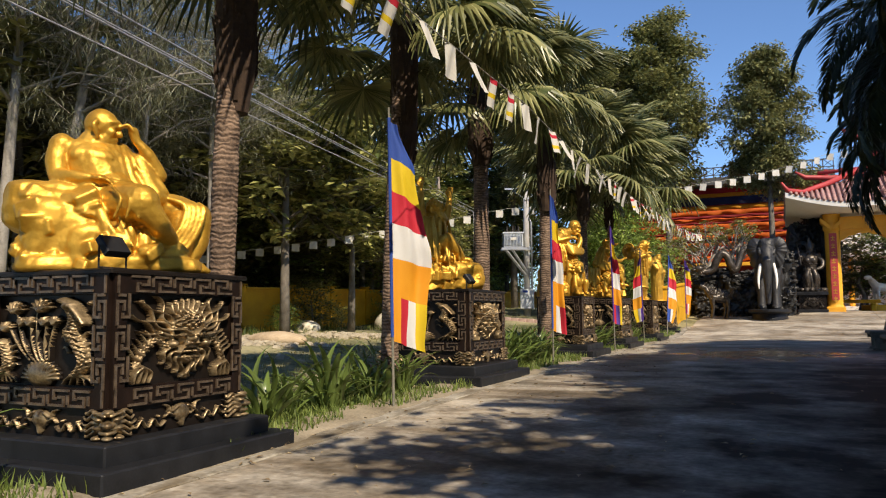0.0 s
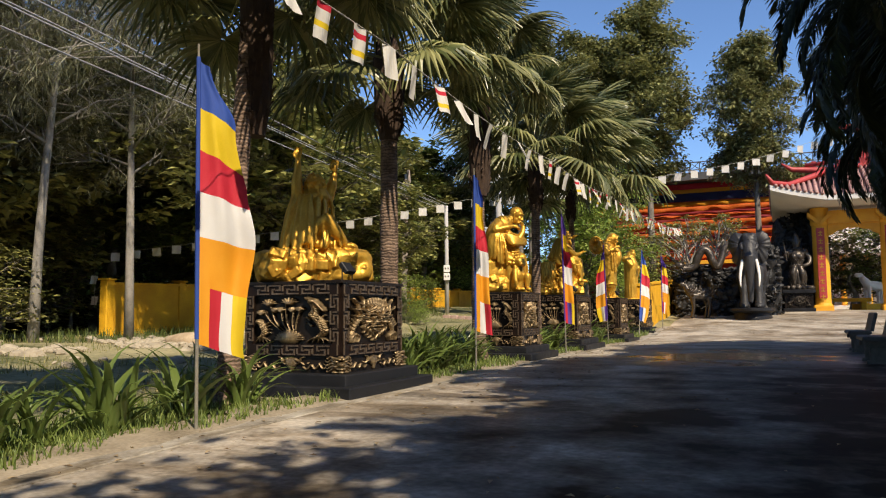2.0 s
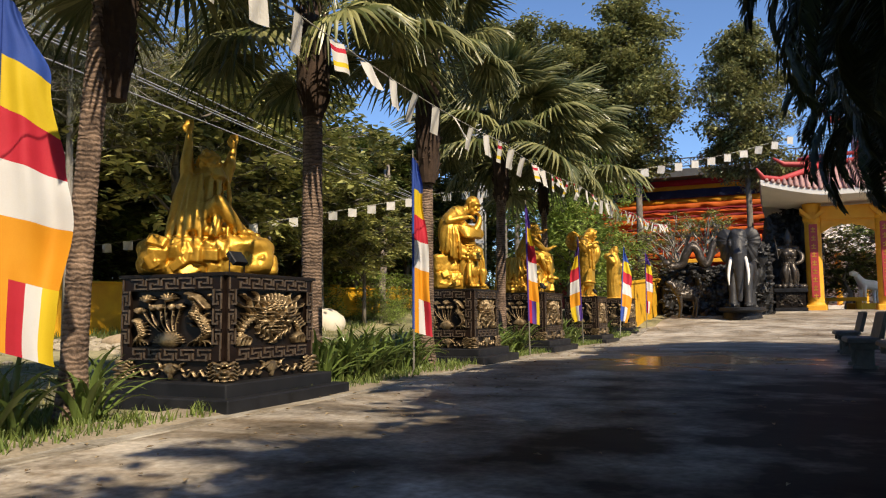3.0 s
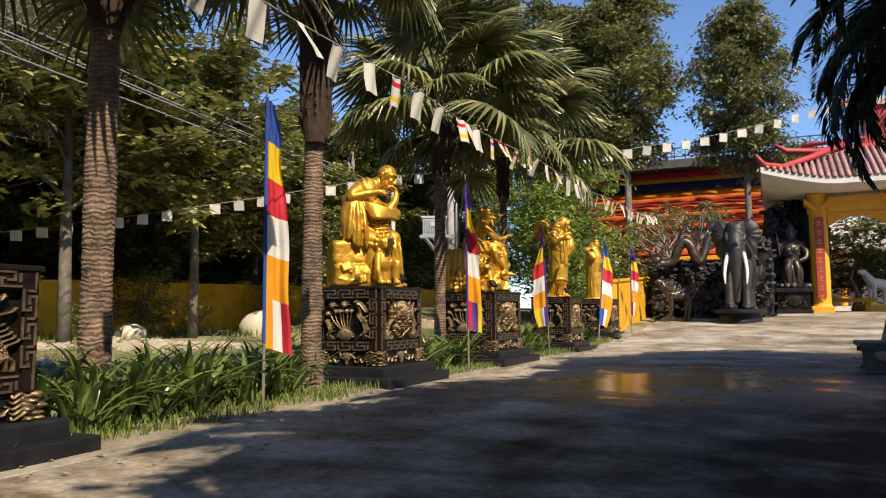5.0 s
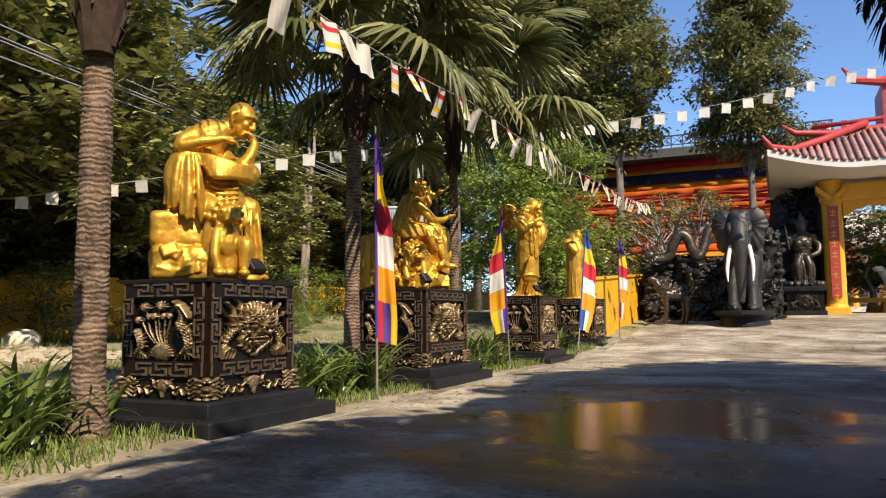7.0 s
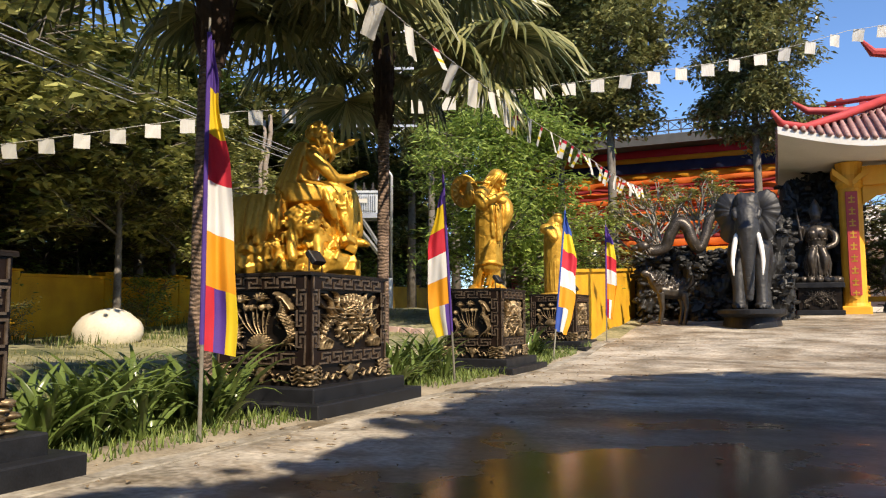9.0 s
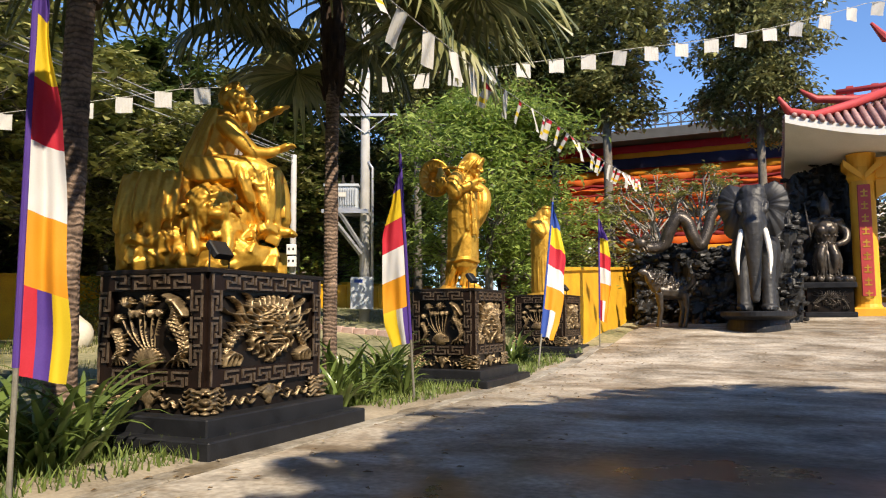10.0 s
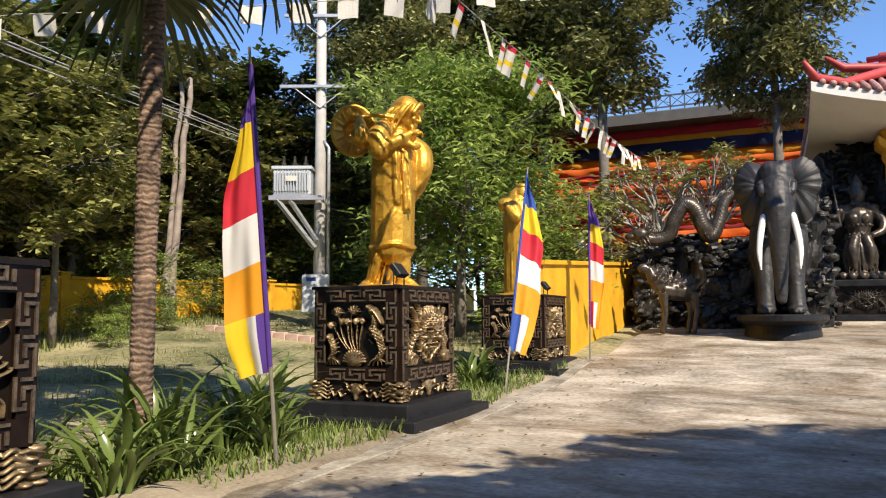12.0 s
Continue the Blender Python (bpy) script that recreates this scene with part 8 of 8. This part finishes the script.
    top_r.tube([(x0 + 0.55, 42.6, 8.35), (x0 + 1.0, 42.9, 8.08), (x0 + 2.2, 43.1, 7.98), (x0 + 4.0, 43.2, 8.05), (13.0, 43.2, 8.2)], [0.05, 0.13, 0.15, 0.16, 0.16], 8)
    top_r.tube([(x0 + 1.6, 43.1, 8.28), (x0 + 4.0, 43.2, 8.42), (13.0, 43.2, 8.55)], 0.09, 8)
    part("main_ridge", top_r, RED_PAINT, g, "red main ridge", smooth=True)
    for k in range(7):
        part("ridge_post", Shape().box((x0 + 1.9 + 0.7 * k, 43.1, 8.0), (x0 + 2.1 + 0.7 * k, 43.25, 8.45)), RED_PAINT, g)
    # a second storey behind, with its own upturned corner
    up = Shape()
    up.tube([(3.2, 44.5, 10.9), (3.6, 44.7, 10.4), (4.6, 45.0, 10.3), (13.0, 45.2, 10.6)], [0.05, 0.16, 0.2, 0.22], 8)
    up.box((4.6, 45.0, 8.4), (13.0, 47.5, 10.25))
    part("upper_storey", up, RED_PAINT, g, "red upper storey", smooth=False)


build_gate()

# ---- behind the gate ----


def cloud_pine(x, y):
    z = level(x, y)
    t = thing("bonsai_pine", "clipped dark green cloud-pruned pine", "tree", at=pose(x, y, z))
    part("trunk", Shape().tube([(0, 0, 0), (0.2, 0, 0.8), (-0.1, 0, 1.6), (0.15, 0, 2.4)], [0.16, 0.12, 0.09, 0.05], 8), BARK, t)
    rnd = random.Random(3)
    s = Shape()
    for cx, cz, r in ((-0.6, 1.1, 0.6), (0.7, 1.3, 0.65), (-0.4, 1.9, 0.55), (0.5, 2.1, 0.5), (0.05, 2.6, 0.5)):
        for _ in range(260):
            a, q = rnd.uniform(0, 6.28), math.sqrt(rnd.random())
            spray(s, Vector((cx + r * q * math.cos(a), 0.7 * r * q * math.sin(a), cz + 0.22 * math.sqrt(1 - q * q) * rnd.uniform(0.2, 1))), Vector((0, 0, 1)), rnd, 2, 0.12, 0.03)
    part("crown", s, LEAF_DARK, t)


cloud_pine(4.1, 49.0)


def planter(x, y):
    p = thing("planter_bench", "yellow stone planter table on two feet", "planter", at=pose(x, y, level(x, y)))
    part("top", Shape().box((-1.1, -0.4, 0.42), (1.1, 0.4, 0.6), bevel=0.03), YELLOW, p)
    for s in (-0.75, 0.75):
        part("foot", Shape().box((s - 0.14, -0.3, -0.05), (s + 0.14, 0.3, 0.42), bevel=0.04), YELLOW, p)


planter(3.7, 46.5)
ws = Shape()
ws.tube([(0, 0.4, 0.9), (0, -0.3, 1.0), (0, -0.6, 1.4)], [0.26, 0.26, 0.16], 10).ball((0, -0.75, 1.5), (0.12, 0.25, 0.13))
for x, y in ((-0.15, -0.3), (0.15, -0.3), (-0.15, 0.4), (0.15, 0.4)):
    ws.tube([(x, y, 0.9), (x, y, 0.0)], [0.11, 0.07], 8)
sculpt("horse_statue", ws, TUSK, "white painted horse statue beyond the gate", "statue", pose(5.0, 47.6, level(5, 47.6) + 0.3, 0, 0, -60), voxel=0.035, soft=2)
solid("low_platform", Shape().box((-0.5, -0.9, -0.1), (0.5, 0.9, 0.31), bevel=0.03), YELLOW, "low yellow platform under the horse statue", "platform", at=pose(5.0, 47.6, level(5, 47.6), 0, 0, -60))
hall = thing("hall", "yellow temple hall with a row of pillars", "building", at=pose(0, 60, level(0, 60)))
part("wall", Shape().box((-2, 3, -0.3), (16, 3.4, 6.0)), WHITE_PLASTER, hall)
part("roof", Shape().box((-3, -1.2, 3.7), (17, 3.4, 4.3), bevel=0.1), WHITE_PLASTER, hall)
part("floor_slab", Shape().box((-2.5, -1, -0.3), (16.5, 3.0, 0.25), bevel=0.02), WHITE_PLASTER, hall)
for k in range(12):
    part("pillar", Shape().tube([(-1.5 + 1.5 * k, 0, 0.2), (-1.5 + 1.5 * k, 0, 3.7)], 0.18, 12), YELLOW_DEEP, hall)

# ---- red building hung with flag cloth ----


def build_red_hall():
    h = thing("temple_building", "red temple building hung with bands of coloured cloth", "building", at=pose(0, 54, level(0, 54)))
    part("wall", Shape().box((-13.5, 0.3, -0.5), (2.6, 9.0, 8.3)), RED_PAINT, h)
    part("roof_slab", Shape().box((-14.3, -1.0, 8.45), (3.4, 9.5, 8.95), bevel=0.05), SLATE, h, "dark grey concrete roof edge")
    for k in range(30):
        part("rail_post", Shape().box((-14.1 + 0.6 * k, -0.85, 8.95), (-14.04 + 0.6 * k, -0.79, 9.65)), SLATE, h)
    part("rail", Shape().box((-14.2, -0.86, 9.6), (3.4, -0.78, 9.66)).box((-14.2, -0.855, 9.1), (3.4, -0.785, 9.15)), SLATE, h)
    for k in range(29):
        a = -14.04 + 0.6 * k
        part("rail_cross", Shape().tube([(a, -0.82, 9.15), (a + 0.54, -0.82, 9.6)], 0.018, 4).tube([(a, -0.82, 9.6), (a + 0.54, -0.82, 9.15)], 0.018, 4), SLATE, h)
    rows = (("red", 8.40, 0.40), ("orange", 8.0, 0.26), ("navy", 7.72, 0.52), ("orange", 7.18, 0.30), ("vermilion", 6.86, 0.26), ("maroon", 6.5, 0.14), ("vermilion", 6.34, 0.24), ("maroon", 6.08, 0.16), ("vermilion", 5.90, 0.26), ("vermilion", 5.6, 0.22), ("maroon", 5.36, 0.14), ("vermilion", 5.20, 0.24), ("maroon", 4.9, 0.2), ("vermilion", 4.68, 0.24), ("maroon", 4.4, 0.16), ("vermilion", 4.2, 0.2), ("maroon", 3.98, 0.2), ("vermilion", 3.75, 0.3), ("maroon", 3.4, 0.2))
    for i, (key, z, tall) in enumerate(rows):
        s = Shape()
        n = 90
        vs = []
        for j in range(n + 1):
            x = -13.6 + 16.3 * j / n
            swag = 0.10 * abs(math.sin(j * 0.26 + i)) if i > 3 else 0.01
            y = 0.05 - 0.10 * (i % 3) + 0.04 * math.sin(j * 0.9 + i * 2)
            vs += [(x, y, z - swag * 0.4), (x, y - 0.10 - 0.05 * math.sin(j * 0.7 + i), z - tall * 0.5 - swag), (x, y + 0.0, z - tall - swag)]
        fs = [(3 * j + k, 3 * j + 3 + k, 3 * j + 4 + k, 3 * j + 1 + k) for j in range(n) for k in range(2)]
        part("cloth_band", s.add(vs, fs), CLOTH[key], h, key + " cloth swag", smooth=True)
    for k in range(9):
        part("column", Shape().box((-13.4 + 1.95 * k, -0.35, -0.4), (-12.95 + 1.95 * k, 0.1, 3.2), bevel=0.03), RED_PAINT, h)
    part("balcony_slab", Shape().box((-13.9, -0.7, 3.0), (3.0, 0.29, 3.22), bevel=0.02), YELLOW_DEEP, h)


build_red_hall()
solid("bunting_cord", Shape().tube([(-3.33, 36.8, 4.80), (-4.5, 41.0, 4.8), (-5.9, 45.1, 5.2)], 0.006, 5), STRING, "thin cord tying the flag string to a tree", "cord")


def frangipani(x, y):
    rnd = random.Random(21)
    z = level(x, y)
    t = thing("frangipani_tree", "frangipani tree with many bare grey branches and tufts of leaves", "tree", at=pose(x, y, z))
    wood, crown = Shape(), Shape()

    def grow(p, d, ln, r, depth):
        q = p + d * ln
        wood.tube([p, p.lerp(q, 0.5) + Vector((rnd.gauss(0, 0.03), rnd.gauss(0, 0.03), 0)), q], [r, r * 0.85, r * 0.7], 6)
        if depth == 0:
            spray(crown, q + Vector((0, 0, 0.05)), d, rnd, 13, 0.19, 0.09, 0.1)
            return
        for _ in range(3):
            nd = (d + Vector((rnd.gauss(0, 0.55), rnd.gauss(0, 0.55), rnd.uniform(0.0, 0.35)))).normalized()
            grow(q, nd, ln * rnd.uniform(0.68, 0.9), r * 0.66, depth - 1)

    for a in (0.3, 2.4, 4.4):
        grow(Vector((0.1 * math.cos(a), 0.1 * math.sin(a), 0)), Vector((0.5 * math.cos(a), 0.5 * math.sin(a), 0.9)).normalized(), 1.42, 0.12, 4)
    part("trunk", wood, PALE, t)
    part("crown", crown, LEAF_SUNNY, t)


frangipani(-2.9, 42.2)
for x, y, sc, k in ((-5.2, 41.0, 0.8, 0), (-6.2, 39.0, 1.0, 1), (-5.6, 35.4, 0.7, 1), (-4.2, 44.5, 0.9, 0)):
    plant_tree("shrub", SHRUB[k], x, y, sc, 50 * x, "shrub", "dark leafy shrub behind the rockery")


def build_white_statue(x, y):
    """A small white robed figure on a tall plinth behind the wall."""
    p = thing("stone_block", "plain white stone block behind the yellow wall", "block", at=pose(x, y, level(x, y) - 0.05))
    part("shaft", Shape().box((-0.22, -0.22, 0.0), (0.22, 0.22, 1.55), bevel=0.02), WHITE_PLASTER, p)
    part("cap", Shape().box((-0.28, -0.28, 1.55), (0.28, 0.28, 1.65), bevel=0.02), WHITE_PLASTER, p)
    s = Shape()
    s.limb([(0, 0, 0.03), (0, 0, 0.35), (0.01, 0, 0.62), (0.02, 0, 0.78)], [0.20, 0.16, 0.15, 0.09])
    s.ball((0.03, -0.02, 0.90), (0.085, 0.085, 0.11))
    for sd in (-1, 1):
        s.limb([(sd * 0.13, 0, 0.72), (sd * 0.19, -0.08, 0.56), (sd * 0.05, -0.18, 0.56)], [0.07, 0.065, 0.04])
    sculpt("white_statue", s, TUSK, "small white robed statue standing on a plinth", "statue", pose(x, y, level(x, y) + 1.60), voxel=0.02, soft=2)


build_white_statue(-6.15, 43.0)


def build_hut():
    h = thing("hut", "small dark hut with a brown sheet roof among the trees", "hut", at=pose(-24.0, 22.5, level(-24, 22.5), 0, 0, 15))
    part("wall", Shape().box((-1.8, -2.2, -0.2), (-1.6, 2.2, 1.9)).box((-1.6, 2.0, -0.2), (1.8, 2.2, 1.9)), FIBRE, h)
    for x, y in ((1.7, -2.1), (1.7, 2.1), (1.7, 0.0), (-1.7, -2.1)):
        part("post", Shape().tube([(x, y, -0.2), (x, y, 1.9)], 0.07, 8), BARK, h)
    roof = Shape()
    n = 60
    vs = [(x, -2.9 + 5.8 * j / n, z + 0.03 * math.sin(j * 1.6)) for x, z in ((2.4, 1.75), (0.0, 2.55), (-2.4, 1.75)) for j in range(n + 1)]
    fs = [(r * (n + 1) + j, r * (n + 1) + j + 1, (r + 1) * (n + 1) + j + 1, (r + 1) * (n + 1) + j) for r in range(2) for j in range(n)]
    part("roof", roof.add(vs, fs), TRUNK, h, "corrugated brown roof")


build_hut()
for x, y, sc, k in ((3.2, 51.0, 1.5, 0), (4.6, 52.2, 1.9, 0), (6.2, 51.4, 1.7, 1), (7.8, 52.4, 2.0, 0), (9.4, 51.6, 1.7, 0)):
    plant_tree("shrub", SHRUB[k], x, y, sc, 70 * x, "shrub", "dense leafy hedge shrub in the courtyard beyond the gate")
